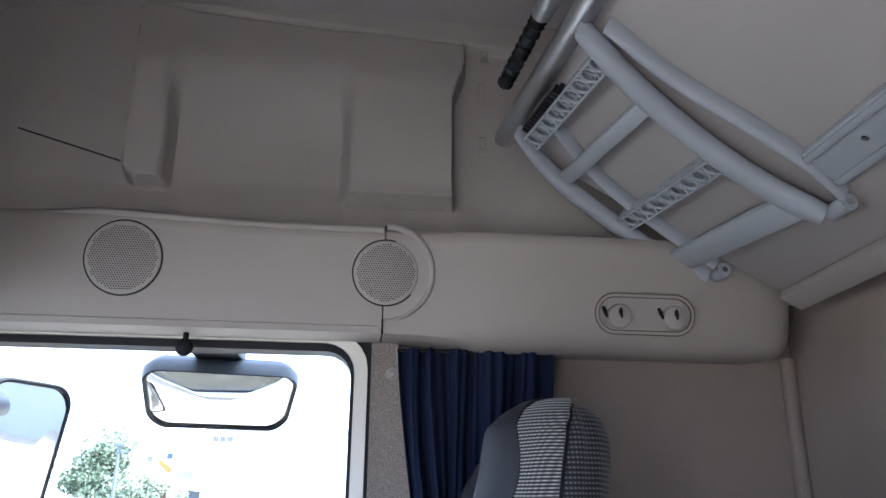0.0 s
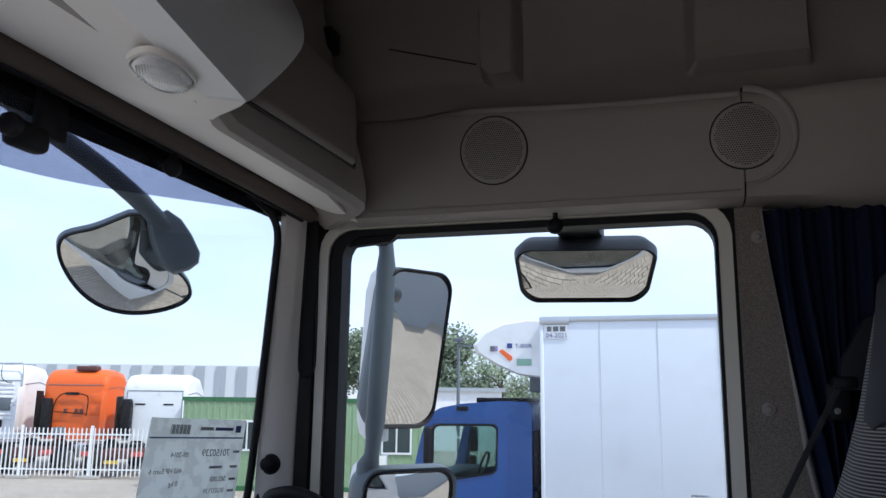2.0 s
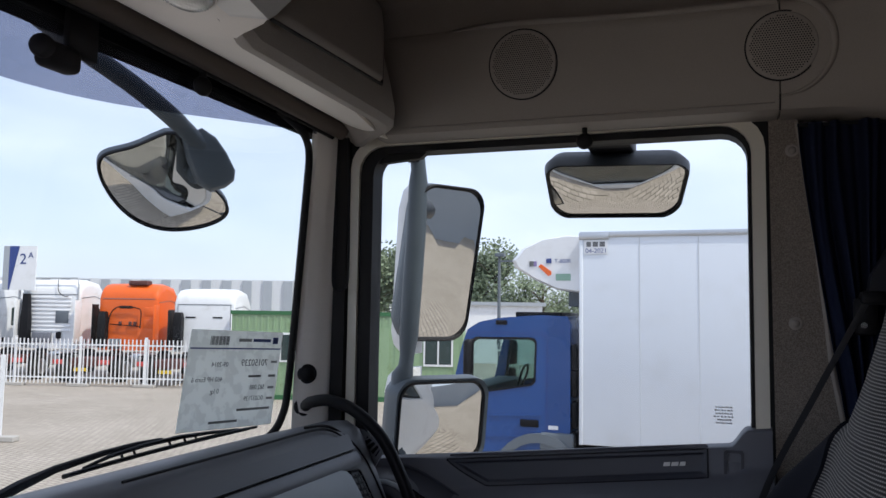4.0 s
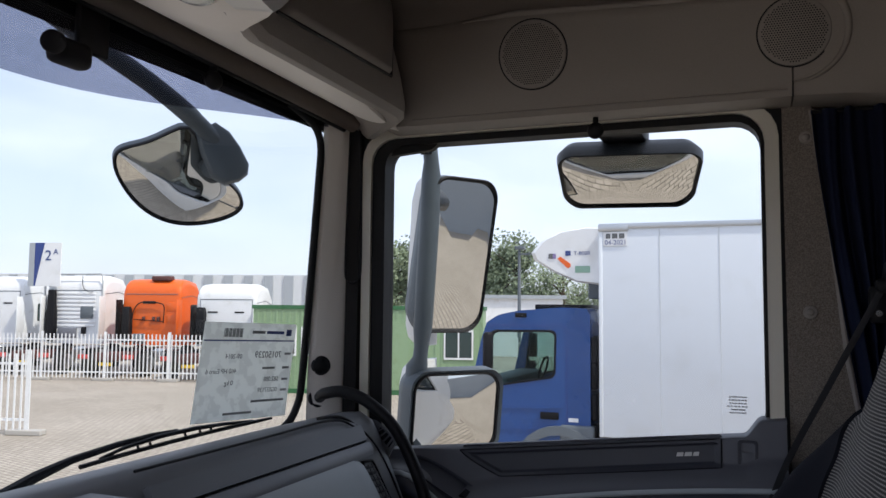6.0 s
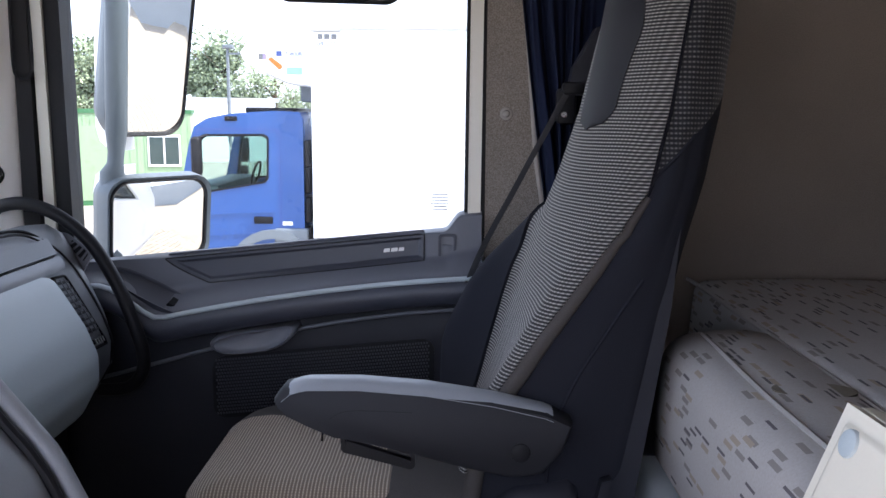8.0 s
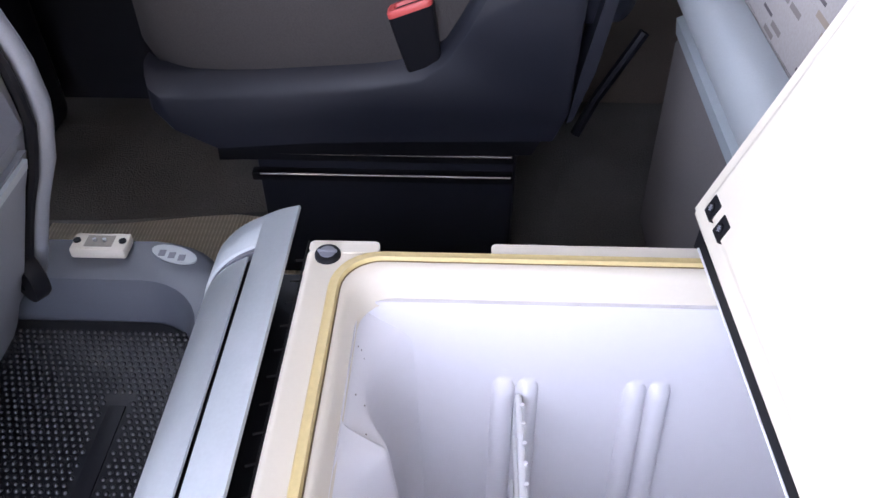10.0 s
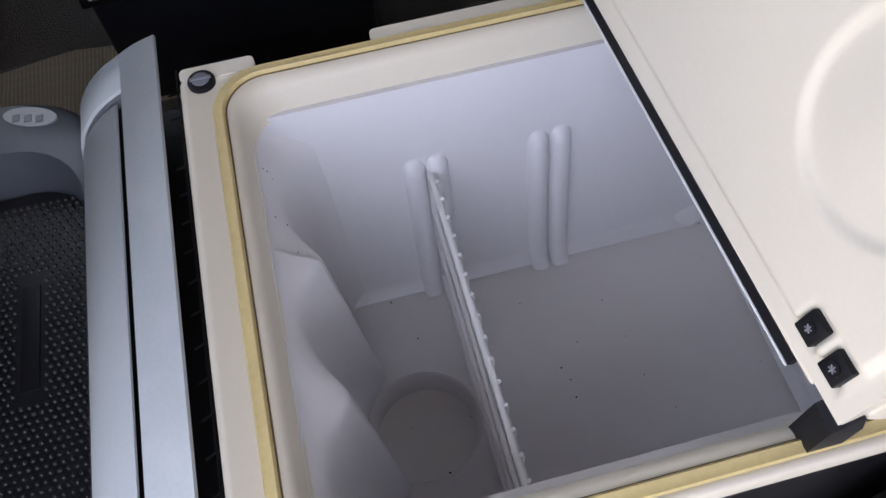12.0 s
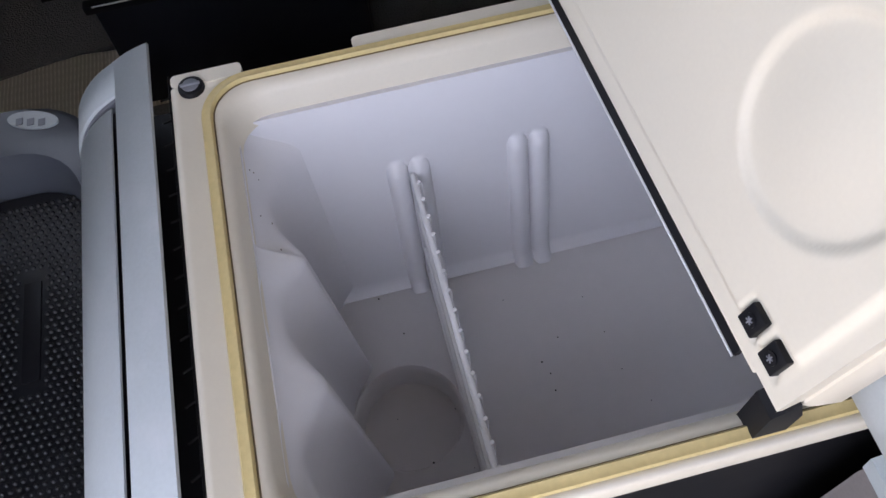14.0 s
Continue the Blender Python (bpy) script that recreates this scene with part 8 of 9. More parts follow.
ring_plate(bm, [(x - 0.14 * max(0.0, 1.14 - z) * step(-3.0, -3.4, x), z) for x, z in round_rect(-3.60, -2.505, -0.5, 1.14, 0.06)], [(x - 0.14 * max(0.0, 1.14 - z) * step(-3.0, -3.4, x), z) for x, z in round_rect(-3.584, -2.521, -0.484, 1.124, 0.055)], "y", CY - 0.004, CY + 0.02)
wpart("door_joint", bm, INKBLUE, lorry)
wpart("door_handle", bbox((-2.87, CY - 0.03, -0.105), (-2.62, CY + 0.01, -0.012), 0.014), BLACK, lorry, "black door handle")
wpart("marker_lamp", bbox((-3.22, CY - 0.02, 1.24), (-3.06, CY + 0.06, 1.30), 0.01), BLACK, lorry)
wpart("cab_label", bbox((-2.49, CY - 0.006, -0.125), (-2.36, CY + 0.01, -0.075)), WHITE, lorry)
for xa, za, xb, zb in ((-3.80, -0.005, -2.56, 0.055), (-3.84, -0.290, -2.86, -0.235)):
    bm = bmesh.new()
    prism(bm, [(xa, za - 0.012), (xb, zb - 0.012), (xb, zb + 0.010), (xa, za + 0.010)], "y", CY - 0.012, CY + 0.01)
    wpart("pressed_crease", bm, BLUE, lorry)
for k in range(5):
    wpart("model_bar", bbox((-3.74 + 0.045 * k, CY - 0.006, -0.40), (-3.71 + 0.045 * k, CY + 0.01, -0.36)), WHITE, lorry)
wpart("roof_hatch_edge", bbox((-3.05, CY + 0.4, 1.345), (-2.40, CY + 1.8, 1.42), 0.02), BLACK, lorry, "dark roof hatch")
for x, z0, z1 in ((-3.555, 0.53, 1.04),):
    bm = bmesh.new()
    box(bm, (x - 0.06, CY - 0.25, z0), (x + 0.07, CY - 0.10, z1), 0.05, 3)
    wm = wpart("cab_mirror", bm, BLACK, lorry, "black cab mirror")
    bm = bmesh.new()
    tube(bm, [(x, CY - 0.16, z1 - 0.03), (x + 0.10, CY + 0.02, z1 + 0.02)], 0.02, 8)
    wpart("mirror_arm", bm, BLACK, wm)
bm = bmesh.new()
for z in (0.0, 0.4, 0.8, 1.15):
    box(bm, (-2.20, CY + 0.02, z - 0.5), (-2.12, CY + 0.3, z - 0.15), 0.03)
wpart("air_intake", bm, BLACK, lorry, "black intake and hoses behind the cab")
bm = bmesh.new()
fend = [(-2.62 + 0.64 * math.cos(a), -0.84 + 0.66 * math.sin(a)) for a in [math.pi * k / 14 for k in range(15)]]
fin = [(-2.62 + 0.52 * math.cos(a), -0.84 + 0.54 * math.sin(a)) for a in [math.pi * k / 14 for k in range(14, -1, -1)]]
prism(bm, fend + fin, "y", CY - 0.06, CY + 0.40)
wpart("wheel_arch", bm, GREYTR, lorry, "grey wheel arch")
wpart("grey_sill", bbox((-2.60, CY - 0.04, -0.40), (-2.15, CY + 0.4, -0.165), 0.03, 3), GREYTR, lorry)
for x in (-2.62, 3.2):
    bm = bmesh.new()
    wheel(bm, x, CY + 0.16, GZ + 0.48, 0.48)
    wh = wpart("wheel", bm, TYRE, lorry)
    bm = bmesh.new()
    disc(bm, (x, CY - 0.0, GZ + 0.48), (0, -1, 0), 0.28, 0.03, 24, 0.01)
    wpart("rim", bm, ALU, wh)
wpart("chassis", bbox((-2.9, CY + 0.5, -0.85), (6.0, CY + 1.7, -0.30)), BLACK, lorry)

# yard frame: everything beyond stands a little askew to our lorry
YAW = 16.0
AX, AY = Vector((math.cos(radians(YAW)), math.sin(radians(YAW)), 0)), Vector((-math.sin(radians(YAW)), math.cos(radians(YAW)), 0))
def yard(o, a, b, z=0.0):
    return Vector((o[0], o[1], 0)) + AX * a + AY * b + Vector((0, 0, z))
def yard_pose(x, y):
    return Matrix.Translation((x, y, GZ)) @ Matrix.Rotation(radians(YAW), 4, "Z")

def tractor(paint, label, x, y, roof=3.75, style="smooth"):
    """A tractor unit seen from behind, built round its own ground point, nose towards its own +y."""
    ob = thing("tractor_unit", (0, 0, 0), label, "lorry", "parked tractor units")
    rp = [(0.0, 1.05), (0.0, 2.2), (0.0, roof - 0.62), (0.03, roof - 0.40), (0.14, roof - 0.20), (0.40, roof - 0.04), (0.9, roof), (1.7, roof - 0.10), (2.15, roof - 0.55), (2.25, 1.9), (2.3, 1.0)]
    bm = bmesh.new()
    rings = []
    for sx, inn, drop in ((-1.24, 0.07, 0.30), (-1.22, 0.03, 0.17), (-1.16, 0.005, 0.07), (-1.0, 0.0, 0.02), (0.0, 0.0, 0.0), (1.0, 0.0, 0.02), (1.16, 0.005, 0.07), (1.22, 0.03, 0.17), (1.24, 0.07, 0.30)):
        rings.append([(sx, y0 + (inn if y0 < 1.0 else -inn), z - drop * step(roof - 1.1, roof - 0.2, z)) for y0, z in rp])
    loft(bm, rings)
    wpart("cab", bm, paint, ob, "", 35)
    bm = bmesh.new()
    tube(bm, [(-1.10, 0.0, roof - 0.66), (1.10, 0.0, roof - 0.66)], 0.016, 6)
    tube(bm, [(1.243, 0.08, roof - 0.80), (1.243, 1.2, roof - 0.70), (1.243, 2.0, roof - 0.85)], 0.014, 6)
    wpart("roof_seam", bm, GREYTR, ob)
    if style == "smooth":
        for sx in (-0.55, 0.55):
            wpart("back_vent", bbox((sx - 0.20, -0.02, roof - 1.20), (sx + 0.20, 0.012, roof - 1.14), 0.01), BLACK, ob)
        for sx in (-1.08, 1.08):
            bm = bmesh.new()
            tube(bm, [(sx, -0.002, 1.2), (sx, -0.002, roof - 0.70)], 0.014, 6)
            wpart("panel_seam", bm, GREYTR, ob)
    if style == "ribbed":
        for k in range(9):
            bm = bmesh.new()
            box(bm, (-0.85, -0.030, 1.75 + 0.17 * k), (0.85, 0.01, 1.83 + 0.17 * k), 0.012)
            wpart("back_rib", bm, paint, ob)
        wpart("service_panel", bbox((0.22, -0.05, 2.10), (0.78, 0.0, 2.62), 0.02), GREYTR, ob, "grey service panel")
        wpart("lower_locker", bbox((-0.70, -0.16, 1.30), (0.10, 0.0, 1.72), 0.04), TRAYGREY, ob, "grey locker")
        wpart("switch_box", bbox((0.30, -0.10, 1.45), (0.50, 0.0, 1.75), 0.02), BLACK, ob)
        bm = bmesh.new()
        tube(bm, [(-1.22, -0.02, roof + 0.02), (1.10, -0.02, roof + 0.04), (1.16, -0.02, roof - 0.3), (1.12, -0.02, 1.2)], 0.030, 8)
        wpart("spoiler_frame", bm, RAIL, ob, "pale tube frame of the roof spoiler")
        bm = bmesh.new()
        tube(bm, curve_pts([(0.28, -0.05, roof - 0.05), (0.32, -0.08, roof - 0.5), (0.55, -0.08, roof - 0.72), (0.75, -0.05, roof - 0.72)], 5), 0.016, 6)
        wpart("cable", bm, BLACK, ob)
        for k in range(5):
            wpart("ladder_rung", bbox((-1.20, -0.10, 1.5 + 0.45 * k), (-0.98, -0.05, 1.56 + 0.45 * k), 0.01), RAIL, ob)
    if style == "hoop":
        bm = bmesh.new()
        tube(bm, curve_pts([(-0.78, -0.10, 1.5), (-0.74, -0.12, 2.35), (-0.50, -0.12, 2.75), (-0.10, -0.12, 2.82), (0.42, -0.12, 2.76), (0.58, -0.12, 2.60), (0.56, -0.12, 1.95)], 6), 0.024, 8)
        tube(bm, [(-0.70, -0.12, 2.10), (0.56, -0.12, 2.02)], 0.020, 6)
        wpart("hose_hoop", bm, BLACK, ob, "black hose carrier hoop")
        wpart("hoop_plate", bbox((-0.32, -0.16, 2.74), (0.22, -0.10, 2.86), 0.02), BLACK, ob)
        for sx in (-0.30, 0.12, 0.32):
            wpart("back_bracket", bbox((sx - 0.06, -0.10, 2.05), (sx + 0.06, -0.01, 2.22), 0.02), CHASSIS, ob)
        for k in range(5):
            bm = bmesh.new()
            tube(bm, [(-0.60 + 0.10 * k, -0.22, 1.50), (-0.58 + 0.11 * k, -0.34, 1.30), (-0.60 + 0.12 * k, -0.24, 1.10)], 0.05, 8)
            wpart("hose_coil", bm, GREYTR, ob)
        wpart("roof_hatch", bbox((-0.10, 0.10, roof - 0.10), (0.72, 0.55, roof + 0.10), 0.05, 3), CHASSIS, ob, "roof lamp bar")
        for z0 in (1.95, 2.45):
            bm = bmesh.new()
            box(bm, (0.66, -0.018, z0), (1.05, 0.01, z0 + 0.36), 0.010)
            wpart("back_panel", bm, paint, ob)
    # far-side window, joint and grab on the flank, air deflectors and intake
    bm = bmesh.new()
    prism(bm, round_rect(1.05, 1.85, 1.95, 2.72, 0.08), "x", 1.238, 1.250)
    wpart("side_window", bm, DARKGLASS, ob, "dark side window")
    wpart("side_flap", bbox((1.235, 0.45, 1.25), (1.250, 0.62, 1.45), 0.005), BLACK, ob)
    for sx in (-1.27, 1.27):
        wpart("side_deflector", bbox((sx - 0.02, -0.50, 1.2), (sx + 0.02, 0.03, roof - 0.9), 0.015), BLACK if sx < 0 and style != "ribbed" else paint, ob)
    bm = bmesh.new()
    loft(bm, [[(-0.96 + dx * k, -0.20 + dy * k, z) for dx, dy in ((-0.17, -0.13), (0.0, -0.17), (0.17, -0.13), (0.17, 0.15), (-0.17, 0.15))] for z, k in ((1.15, 0.8), (1.35, 1.0), (2.35, 1.0), (2.55, 0.85), (2.62 if style != "ribbed" else 3.3, 0.7))])
    wpart("air_filter", bm, BLACK, ob, "black intake stack")
    wpart("frame_rails", bbox((-0.45, -3.6, 0.62), (0.45, 1.6, 0.92), 0.02), CHASSIS, ob, "dark red chassis")
    wpart("tank", bbox((0.65, -1.3, 0.45), (1.2, 0.2, 1.0), 0.10, 3), ALU, ob)
    wpart("battery_box", bbox((-1.2, -1.3, 0.45), (-0.65, 0.2, 0.95), 0.04), BLACK, ob)
    wpart("coupling_plate", bbox((-0.45, -2.5, 0.95), (0.45, -1.6, 1.05), 0.03), BLACK, ob)
    for sx, mt in ((-0.85, CHASSIS), (0.85, CHASSIS)):
        wpart("tail_lamp", bbox((sx - 0.2, -3.66, 0.70), (sx + 0.2, -3.60, 0.86), 0.01), RED, ob)
    wpart("number_panel", bbox((-0.26, -3.64, 0.45), (0.26, -3.61, 0.57)), surface("yellow_panel", (0.75, 0.50, 0.03), 0.5), ob)
    for sx in (-1.05, 1.05):
        for yy in (-2.6, 1.3):
            bm = bmesh.new()
            wheel(bm, sx, yy, 0.5, 0.5, 0.34, (1, 0, 0))
            wh = wpart("wheel", bm, TYRE, ob)
            bm = bmesh.new()
            disc(bm, (sx + 0.15 * (1 if sx > 0 else -1), yy, 0.5), (1 if sx > 0 else -1, 0, 0), 0.30, 0.04, 20, 0.01)
            wpart("rim", bm, ALU, wh)
        bm = bmesh.new()
        box(bm, (sx - 0.18, -3.15, 0.98), (sx + 0.18, -2.05, 1.04), 0.03)
        wpart("mudguard", bm, BLACK, ob)
    for sx in (-1.42, 1.42):
        wpart("door_mirror", bbox((sx - 0.10, 1.75, 1.9), (sx + 0.10, 1.95, 2.7), 0.05), paint if paint is not ORANGE else BLACK, ob)
    ob.matrix_basis = yard_pose(x, y)
    return ob

tractor(ORANGE, "orange tractor unit parked behind the fence", -23.3, 26.6, 3.80, "hoop")
tractor(WHITE, "white tractor unit with a sleeper cab behind the fence", -19.95, 27.05, 3.60)
tractor(WHITE, "tall white tractor unit behind the white fence", -26.85, 26.1, 3.95, "ribbed")
tractor(WHITE, "white tractor unit at the far end of the row", -30.4, 25.2, 3.9)
tractor(GREYTR, "grey tractor unit at the end of the parked row", -34.1, 24.0, 3.8)

# white bar fence
fence = thing("fence", (-21.0, 23.0, GZ), "white steel bar fence with concrete feet", "fence")
FO = (-17.05, 23.62)
bm = bmesh.new()
for z in (0.28, 1.42):
    bm2 = bmesh.new()
    loft(bm2, [[yard(FO, a, b, GZ + z + dz) for b, dz in ((-0.02, 0), (0.02, 0), (0.02, 0.05), (-0.02, 0.05))] for a in (-26.0, 0.0)])
    wpart("rail", bm2, WHITE, fence)
def bar_mesh(w, h):
    bm = bmesh.new()
    box(bm, (-w / 2, -0.012, 0), (w / 2, 0.012, h))
    me = bpy.data.meshes.new("bar")
    bm.to_mesh(me)
    bm.free()
    me.materials.append(WHITE)
    return me
bar_me, post_me = bar_mesh(0.036, 1.55), bar_mesh(0.10, 1.68)
foot_bm = bmesh.new()
box(foot_bm, (-0.38, -0.12, 0), (0.38, 0.12, 0.11), 0.02)
foot_me = bpy.data.meshes.new("foot")
foot_bm.to_mesh(foot_me)
foot_bm.free()
foot_me.materials.append(surface("concrete_foot", (0.42, 0.40, 0.37), 0.9))
def fence_bar(me, nm, a, b=0.0, z=0.0, parent=fence, o=FO):
    ob = new(nm, me)
    ob.matrix_basis = Matrix.Translation(yard(o, a, b, GZ + z)) @ Matrix.Rotation(radians(YAW), 4, "Z")
    bpy.context.view_layer.update()
    return under(ob, parent)
for k in range(150):
    fence_bar(bar_me, "bar", -0.09 - 0.145 * k, -0.03, 0.10)
for k in range(9):
    fence_bar(post_me, "post", -2.35 * k - 0.02, 0.0, 0.05)
    fence_bar(foot_me, "foot", -2.35 * k - 0.02, -0.02, 0.0)
fence2 = thing("fence", (-6.0, 27.0, GZ), "white bar fence running behind the lorry", "fence")
for z in (0.28, 1.42):
    bm2 = bmesh.new()
    loft(bm2, [[yard((-8.0, 27.5), a, b, GZ + z + dz) for b, dz in ((-0.02, 0), (0.02, 0), (0.02, 0.05), (-0.02, 0.05))] for a in (0.0, 16.0)])
    wpart("rail", bm2, WHITE, fence2)
for k in range(100):
    fence_bar(bar_me, "bar", 0.08 + 0.158 * k, -0.03, 0.10, fence2, (-8.0, 27.5))

# a nearer fence panel standing by itself
fence3 = thing("fence", (-14.9, 12.1, GZ), "single white bar fence panel on a concrete foot", "fence")
FN = (-14.1, 12.4)
for z in (0.28, 1.42):
    bm2 = bmesh.new()
    loft(bm2, [[yard(FN, a, b, GZ + z + dz) for b, dz in ((-0.02, 0), (0.02, 0), (0.02, 0.05), (-0.02, 0.05))] for a in (-2.4, 0.0)])
    wpart("rail", bm2, WHITE, fence3)
for k in range(16):
    fence_bar(bar_me, "bar", -0.12 - 0.145 * k, -0.03, 0.10, fence3, FN)
for a in (0.0, -2.4):
    fence_bar(post_me, "post", a, 0.0, 0.05, fence3, FN)
    fence_bar(foot_me, "foot", a, -0.02, 0.0, fence3, FN)

# traffic cone in front of the cabin
cone = thing("traffic_cone", (-9.3, 22.2, GZ), "orange traffic cone with white bands on the paving", "traffic cone")
wpart("cone_base", bbox((-9.48, 22.02, GZ), (-9.12, 22.38, GZ + 0.04), 0.01), ORANGE, cone)
for k in range(5):
    bm = bmesh.new()
    r0, r1 = 0.14 - 0.0225 * k, 0.14 - 0.0225 * (k + 1)
    disc(bm, (-9.3, 22.2, GZ + 0.04 + 0.14 * k), (0, 0, 1), r0, 0.139, 20, 0.0, r1)
    wpart("cone_band", bm, WHITE if k % 2 else ORANGE, cone)

# green site cabin
CO = (-14.75, 21.3)
hut = thing("site_cabin", (-11.5, 22.5, GZ), "green steel site cabin with white-framed windows", "cabin")
def hut_box(nm, a0, a1, b0, b1, z0, z1, mt, lb="", parent=hut):
    bm = bmesh.new()
    loft(bm, [[yard(CO, a, b, GZ + z) for a, b in ((a0, b0), (a1, b0), (a1, b1), (a0, b1))] for z in (z0, z1)])
    return wpart(nm, bm, mt, parent, lb)
hut_box("hut_body", 0, 7.2, 0, 2.5, 0.08, 2.60, GREEN, "green profiled walls")
hut_box("roof_edge", -0.04, 7.24, -0.04, 2.54, 2.60, 2.72, GREENDK, "dark green roof edge")
hut_box("sill_rail", -0.02, 7.22, -0.03, 2.53, 0.0, 0.14, GREENDK)
for k in range(36):
    hut_box("wall_rib", 0.12 + 0.20 * k, 0.18 + 0.20 * k, -0.022, 0.0, 0.16, 2.58, GREEN)
def hut_window(a, w, z0, z1):
    f = hut_box("window", a, a + w, -0.05, 0.0, z0, z1, WHITE, "white-framed window")
    n = 2
    for k in range(n):
        q0 = a + 0.05 + k * (w - 0.05) / n
        hut_box("pane", q0, q0 + (w - 0.05) / n - 0.05, -0.058, -0.046, z0 + 0.06, z1 - 0.06, DARKGLASS, "", f)
hut_window(0.55, 0.85, 1.15, 2.05)
hut_window(1.55, 0.85, 1.15, 2.05)
hut_window(6.0, 0.9, 1.1, 2.0)
dr = hut_box("hut_door", 4.0, 4.95, -0.04, 0.0, 0.15, 2.25, GREEN, "green cabin door")
hut_box("hut_handle", 4.08, 4.14, -0.08, -0.04, 1.05, 1.20, ALU, "", dr)

# far buildings
def block(nm, label, o, a0, a1, b0, b1, z1, mt, cat="building"):
    bm = bmesh.new()
    loft(bm, [[yard(o, a, b, GZ + z) for a, b in ((a0, b0), (a1, b0), (a1, b1), (a0, b1))] for z in (0, z1)])
    ob = thing(nm, yard(o, (a0 + a1) / 2, b0, GZ), label, cat)
    wpart("wall", bm, mt, ob)
    return ob
CLAD = surface("pale_cladding", (0.62, 0.64, 0.66), 0.6, var=0.04, big=0.4, fine=20)
CLADDK = surface("grey_cladding", (0.36, 0.39, 0.42), 0.6, var=0.04, big=0.4, fine=20)
hall = block("warehouse", "long pale warehouse with grey stripes on the skyline", (-75, 68), -60, 42, 0, 30, 6.2, CLAD)
for k in range(44):
    bm = bmesh.new()
    loft(bm, [[yard((-75, 68), -58 + 2.27 * k + da, b, GZ + z) for da, b in ((0, -0.2), (1.0, -0.2), (1.0, 0), (0, 0))] for z in (2.0, 6.1)])
    wpart("grey_panel", bm, CLADDK, hall)
shed = block("white_shed", "low white shed beyond the fence", (-15.0, 43.0), 0, 5.2, 0, 12, 3.25, WHITE)
bm = bmesh.new()
loft(bm, [[yard((-15.0, 43.0), a, b, GZ + z) for a, b in ((-0.2, -0.2), (5.4, -0.2), (5.4, 12.2), (-0.2, 12.2))] for z in (3.25, 3.45)])
wpart("roof", bm, CLADDK, shed)
house = block("brick_house", "brown brick house half hidden by the lorry", (-11.0, 62.0), 1.5, 9.0, 0, 9, 4.2, surface("brown_brick", (0.28, 0.16, 0.11), 0.85, var=0.2, big=2, fine=30))
bm = bmesh.new()
loft(bm, [[yard((-11.0, 62.0), a, b, GZ + 4.2) for a, b in ((1.2, -0.3), (9.3, -0.3), (9.3, 9.3), (1.2, 9.3))], [yard((-11.0, 62.0), a, b, GZ + 6.3) for a, b in ((1.2, 4.4), (9.3, 4.4), (9.3, 4.6), (1.2, 4.6))]])
wpart("roof", bm, surface("tile_roof", (0.22, 0.10, 0.07), 0.8, var=0.2, big=2, fine=20), house)
rear_hall = block("depot_hall", "grey depot hall behind the lorry", (31, 2), 0, 14, -30, 34, 9.0, CLADDK)
left_hall = block("grey_hall", "large grey hall on the far side of the yard", (18, -28), -40, 30, -20, 0, 7.0, CLAD)

# yard number board and lamp
board = thing("row_sign", (-26.6, 23.0, GZ), "white yard board with blue row lettering", "sign")
SO = (-27.9, 25.6)
bm = bmesh.new()
loft(bm, [[yard(SO, a, b, GZ + z) for a, b in ((-0.92, 0), (0.50, 0), (0.50, 0.05), (-0.92, 0.05))] for z in (3.45, 5.30)])
wpart("panel", bm, WHITE, board)
bm = bmesh.new()
tube(bm, [yard(SO, -0.2, 0.1, GZ), yard(SO, -0.2, 0.1, GZ + 4.9)], 0.05, 10)
wpart("post", bm, ALU, board)
for txt, a, z, s in (("2", -0.22, 4.55, 0.62), ("A", 0.15, 4.80, 0.34)):
    o = yard(SO, a, -0.01, GZ + z)
    m = Matrix(((AX.x, 0, -AY.x, o.x), (AX.y, 0, -AY.y, o.y), (0, 1, 0, o.z), (0, 0, 0, 1)))
    lettering(txt, s, m, INKBLUE, board)
bm = bmesh.new()
loft(bm, [[yard(SO, a, b, GZ + z) for a, b in ((-0.66, -0.012), (-0.66 + w, -0.012), (-0.66 + w, 0.0), (-0.66, 0.0))] for z, w in ((3.46, 0.05), (5.29, 0.42))])
wpart("blue_wedge", bm, INKBLUE, board, "blue slanted stripe")
bm = bmesh.new()
loft(bm, [[yard(SO, a, b, GZ + z) for a, b in ((-0.92, -0.012), (-0.67, -0.012), (-0.67, 0.0), (-0.92, 0.0))] for z in (3.46, 5.29)])
wpart("grey_edge", bm, CLADDK, board, "grey side strip")
lamp = thing("street_lamp", (-9.6, 33.8, GZ), "thin dark lamp post with a flat lamp head", "street lamp")
bm = bmesh.new()
tube(bm, [(-9.6, 33.8, GZ), (-9.6, 33.8, 4.0)], [0.09, 0.06], 10)
wpart("pole", bm, GREYTR, lamp)
wpart("arm", bbox((-9.62, 33.76, 3.72), (-8.9, 33.84, 3.80)), GREYTR, lamp)
wpart("lamp_head", bbox((-9.78, 33.65, 3.95), (-9.35, 33.95, 4.12), 0.03), GREYTR, lamp)

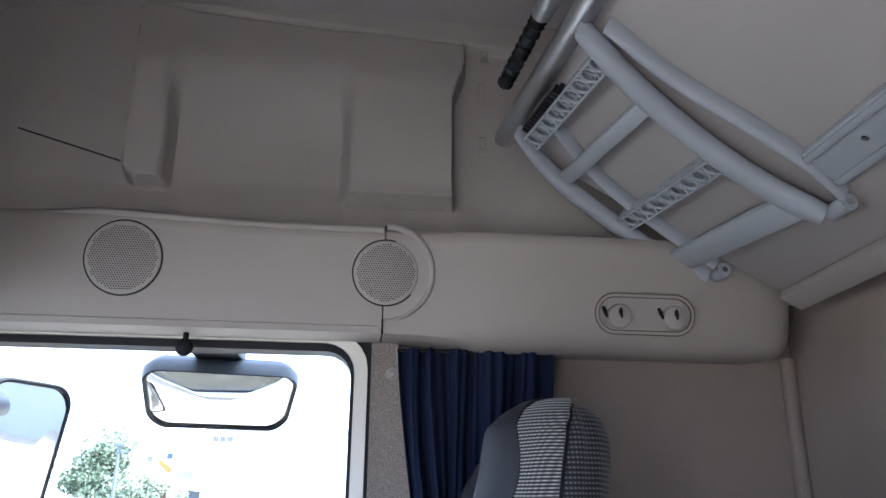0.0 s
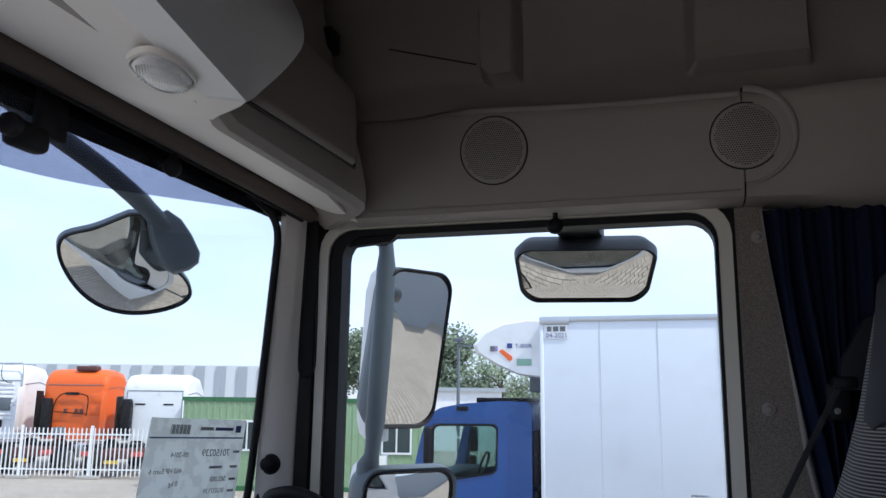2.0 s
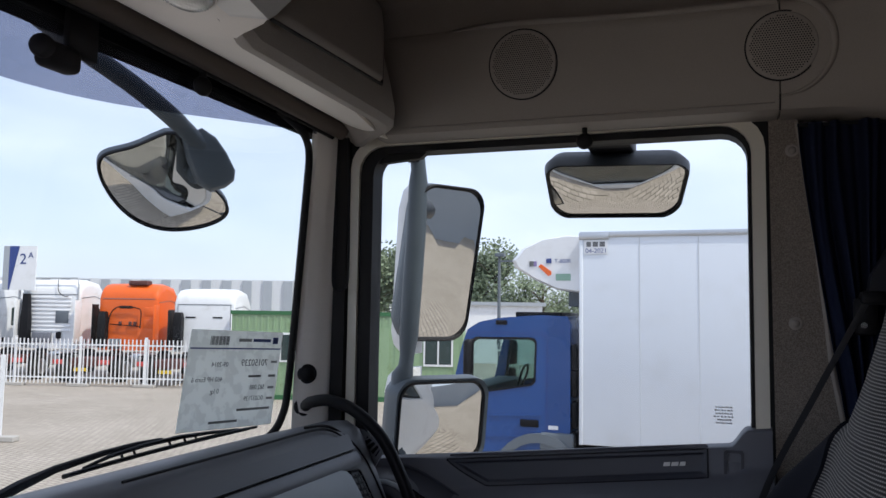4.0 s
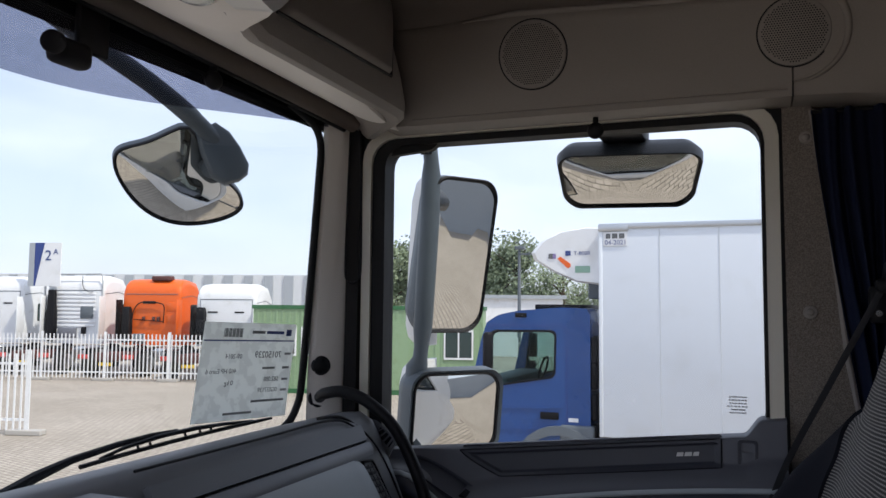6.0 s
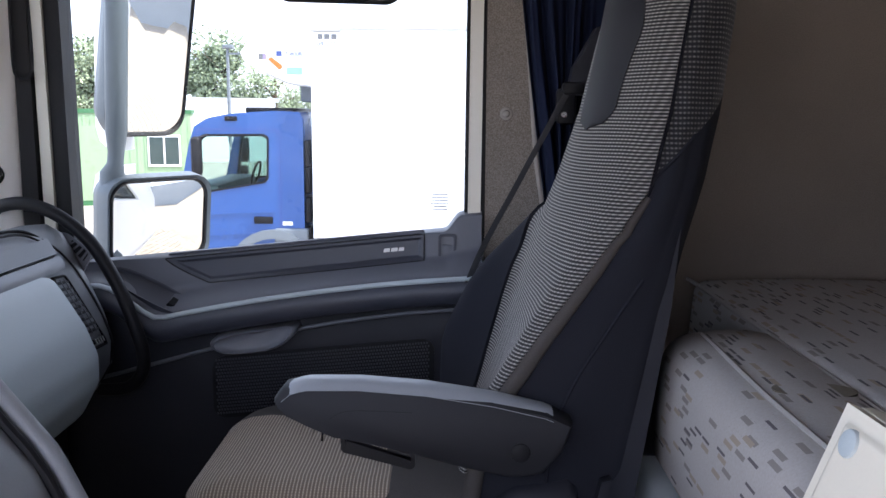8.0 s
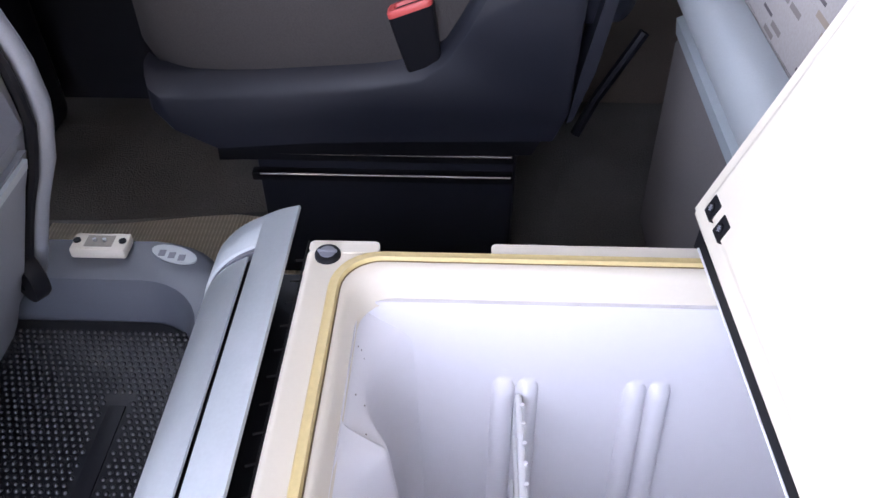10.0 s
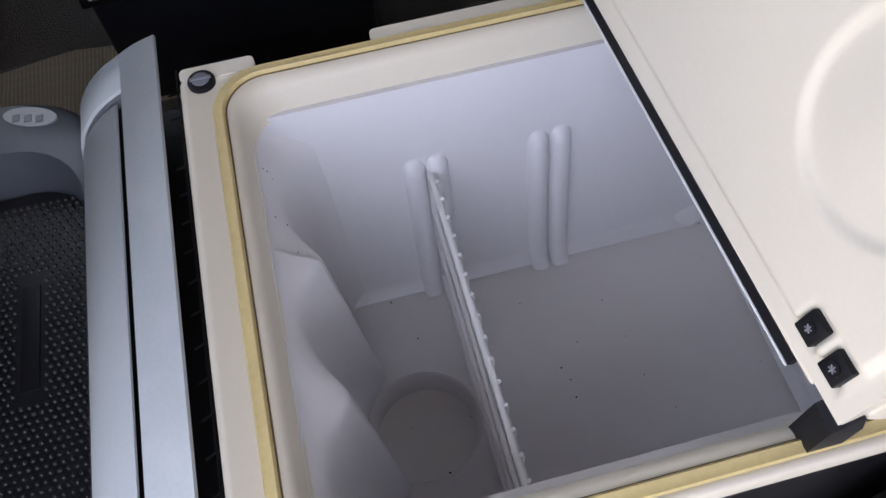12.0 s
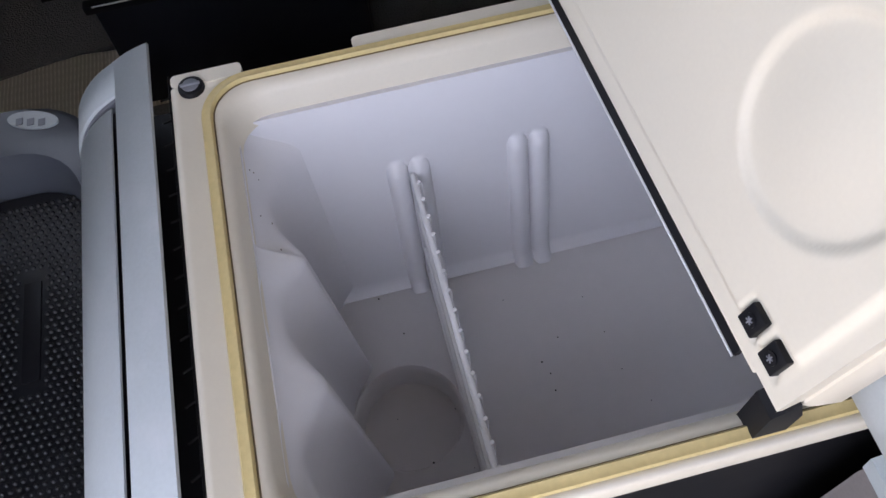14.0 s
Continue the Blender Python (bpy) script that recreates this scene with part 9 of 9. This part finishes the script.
# trees
BARK = surface("bark", (0.09, 0.065, 0.045), 0.95, var=0.3, big=3)
# leaf greens lightened: the haze over the distance is in the colour
LEAF = [foliage("hazy_leaves_" + n, d, l) for n, d, l in (("dark", (0.10, 0.135, 0.085), (0.21, 0.26, 0.16)), ("mid", (0.12, 0.16, 0.095), (0.25, 0.31, 0.19)))]
def tree(x, y, h, wdt, seed, mt, conifer=False):
    rng = random.Random(seed)
    ob = thing("tree", (x, y, GZ), "tall dark conifer beyond the yard" if conifer else "leafy green tree beyond the yard", "tree", "trees")
    bm = bmesh.new()
    tube(bm, [(x, y, GZ), (x + 0.1, y, GZ + h * 0.4), (x, y + 0.1, GZ + h * 0.9)], [0.035 * h, 0.022 * h, 0.006 * h], 8)
    for k in range(9):
        a, z = rng.uniform(0, 6.28), h * rng.uniform(0.25, 0.75)
        r = wdt * 0.32
        tube(bm, [(x, y, GZ + z), (x + r * 0.5 * math.cos(a), y + r * 0.5 * math.sin(a), GZ + z + 0.10 * h), (x + r * math.cos(a), y + r * math.sin(a), GZ + z + 0.16 * h)], [0.010 * h, 0.006 * h, 0.002 * h], 6)
    wpart("trunk", bm, BARK, ob)
    verts, faces = [], []
    lobes = [(rng.gauss(0, 0.24) * wdt, rng.gauss(0, 0.24) * wdt, h * rng.uniform(0.35, 0.86), rng.uniform(0.16, 0.30) * wdt) for k in range(13)]
    for k in range(4200):
        if conifer:
            t = rng.random() ** 0.8
            r = wdt * 0.5 * (1 - t) * (0.55 + 0.45 * math.sin(t * 34) ** 2) * rng.uniform(0.5, 1.0)
            a = rng.uniform(0, 6.28)
            c = Vector((x + r * math.cos(a), y + r * math.sin(a), GZ + h * (0.12 + 0.88 * t)))
        else:
            lx, ly, lz, lr = rng.choice(lobes)
            d = Vector((rng.gauss(0, 1), rng.gauss(0, 1), rng.gauss(0, 0.8))).normalized() * lr * rng.uniform(0.55, 1.08)
            c = Vector((x + lx, y + ly, GZ + lz)) + d
        s = rng.uniform(0.010, 0.020) * h
        u = Vector((rng.gauss(0, 1), rng.gauss(0, 1), rng.gauss(0, 0.7))).normalized()
        v = u.orthogonal().normalized()
        i = len(verts)
        verts += [c - u * s, c + v * s * 0.7, c + u * s, c - v * s * 0.7 + Vector((0, 0, s * 0.3))]
        faces.append((i, i + 1, i + 2, i + 3))
    me = bpy.data.meshes.new("crown")
    me.from_pydata(verts, [], faces)
    me.materials.append(mt)
    under(tagged(new("crown", me), "leafy crown", kind="stuff"), ob)
for k, (x, y, h, w, con) in enumerate(((-16.4, 57.0, 8.3, 5.0, False), (-13.0, 58.0, 6.6, 5.0, False), (-10.2, 60.0, 5.9, 5.0, False), (-17.6, 57.0, 7.9, 4.6, False), (-20.5, 50.0, 7.8, 5.0, False), (-22.8, 49.0, 7.4, 4.5, False), (-25.0, 52.0, 7.6, 5.0, False), (-6.5, 63.0, 6.4, 5.0, False))):
    tree(x, y, h, w, 11 + k, LEAF[k % 2], con)

# paving blocks beside our lorry, laid in running bond on dark sand
bm = bmesh.new()
box(bm, (-3.3, 1.85, GZ - 0.05), (3.5, 7.2, GZ + 0.003))
pavement = solid("pavement", bm, surface("dark_joint_sand", (0.10, 0.085, 0.07), 0.95), "sand-jointed concrete block paving beside the lorry", "pavement", kind="structure", smooth=0)
m, nt, p = nodes_of("concrete_block")
oi, gi = nt.nodes.new("ShaderNodeObjectInfo"), nt.nodes.new("ShaderNodeNewGeometry")
c = ramp(nt, calc(nt, "FRACT", calc(nt, "ADD", oi.outputs["Random"], gi.outputs["Random Per Island"])), ((0.0, (0.34, 0.295, 0.245)), (0.6, (0.42, 0.365, 0.305)), (1.0, (0.47, 0.41, 0.35))))
link(nt, mixc(nt, 0.25, c, ramp(nt, noise_node(nt, 90.0, 3.0), ((0.3, (0.28, 0.24, 0.19)), (0.7, (0.50, 0.45, 0.39))))), p.inputs["Base Color"])
p.inputs["Roughness"].default_value = 0.9
BLOCK = m
BW, BH = 0.21, 0.105
def block_faces(x, y, z, verts, faces):
    i, a, b = len(verts), BW / 2 - 0.006, BH / 2 - 0.006
    for k, h in ((1.0, 0.0), (1.0, 0.010), (0.93, 0.014)):
        verts += [(x + sx * (a - (1 - k) * b), y + sy * b * k, z + h) for sx, sy in ((-1, -1), (1, -1), (1, 1), (-1, 1))]
    for q in (0, 4):
        faces += [(i + q + e, i + q + (e + 1) % 4, i + q + 4 + (e + 1) % 4, i + q + 4 + e) for e in range(4)]
    faces.append((i + 8, i + 9, i + 10, i + 11))
verts, faces = [], []
block_faces(0, 0, 0, verts, faces)
block_me = bpy.data.meshes.new("paving_block")
block_me.from_pydata(verts, [], faces)
block_me.materials.append(BLOCK)
rest_v, rest_f, near_at = [], [], []
for j in range(50):
    for i in range(32):
        x, y = -3.2 + BW * (i + 0.5 * (j % 2)), 1.92 + BH * j
        if -1.9 < x < 0.75 and y < 4.35:
            near_at.append((x, y))
        else:
            block_faces(x, y, GZ + 0.001, rest_v, rest_f)
rng = random.Random(5)
for x, y in near_at:
    ob = new("paving_block", block_me)
    ob.parent = pavement
    ob.location = (x, y, GZ + 0.001 + rng.uniform(-0.002, 0.002))
rest = bpy.data.meshes.new("paving_rest")
rest.from_pydata(rest_v, [], rest_f)
rest.materials.append(BLOCK)
tagged(new("paving_rest", rest), kind="stuff").parent = pavement
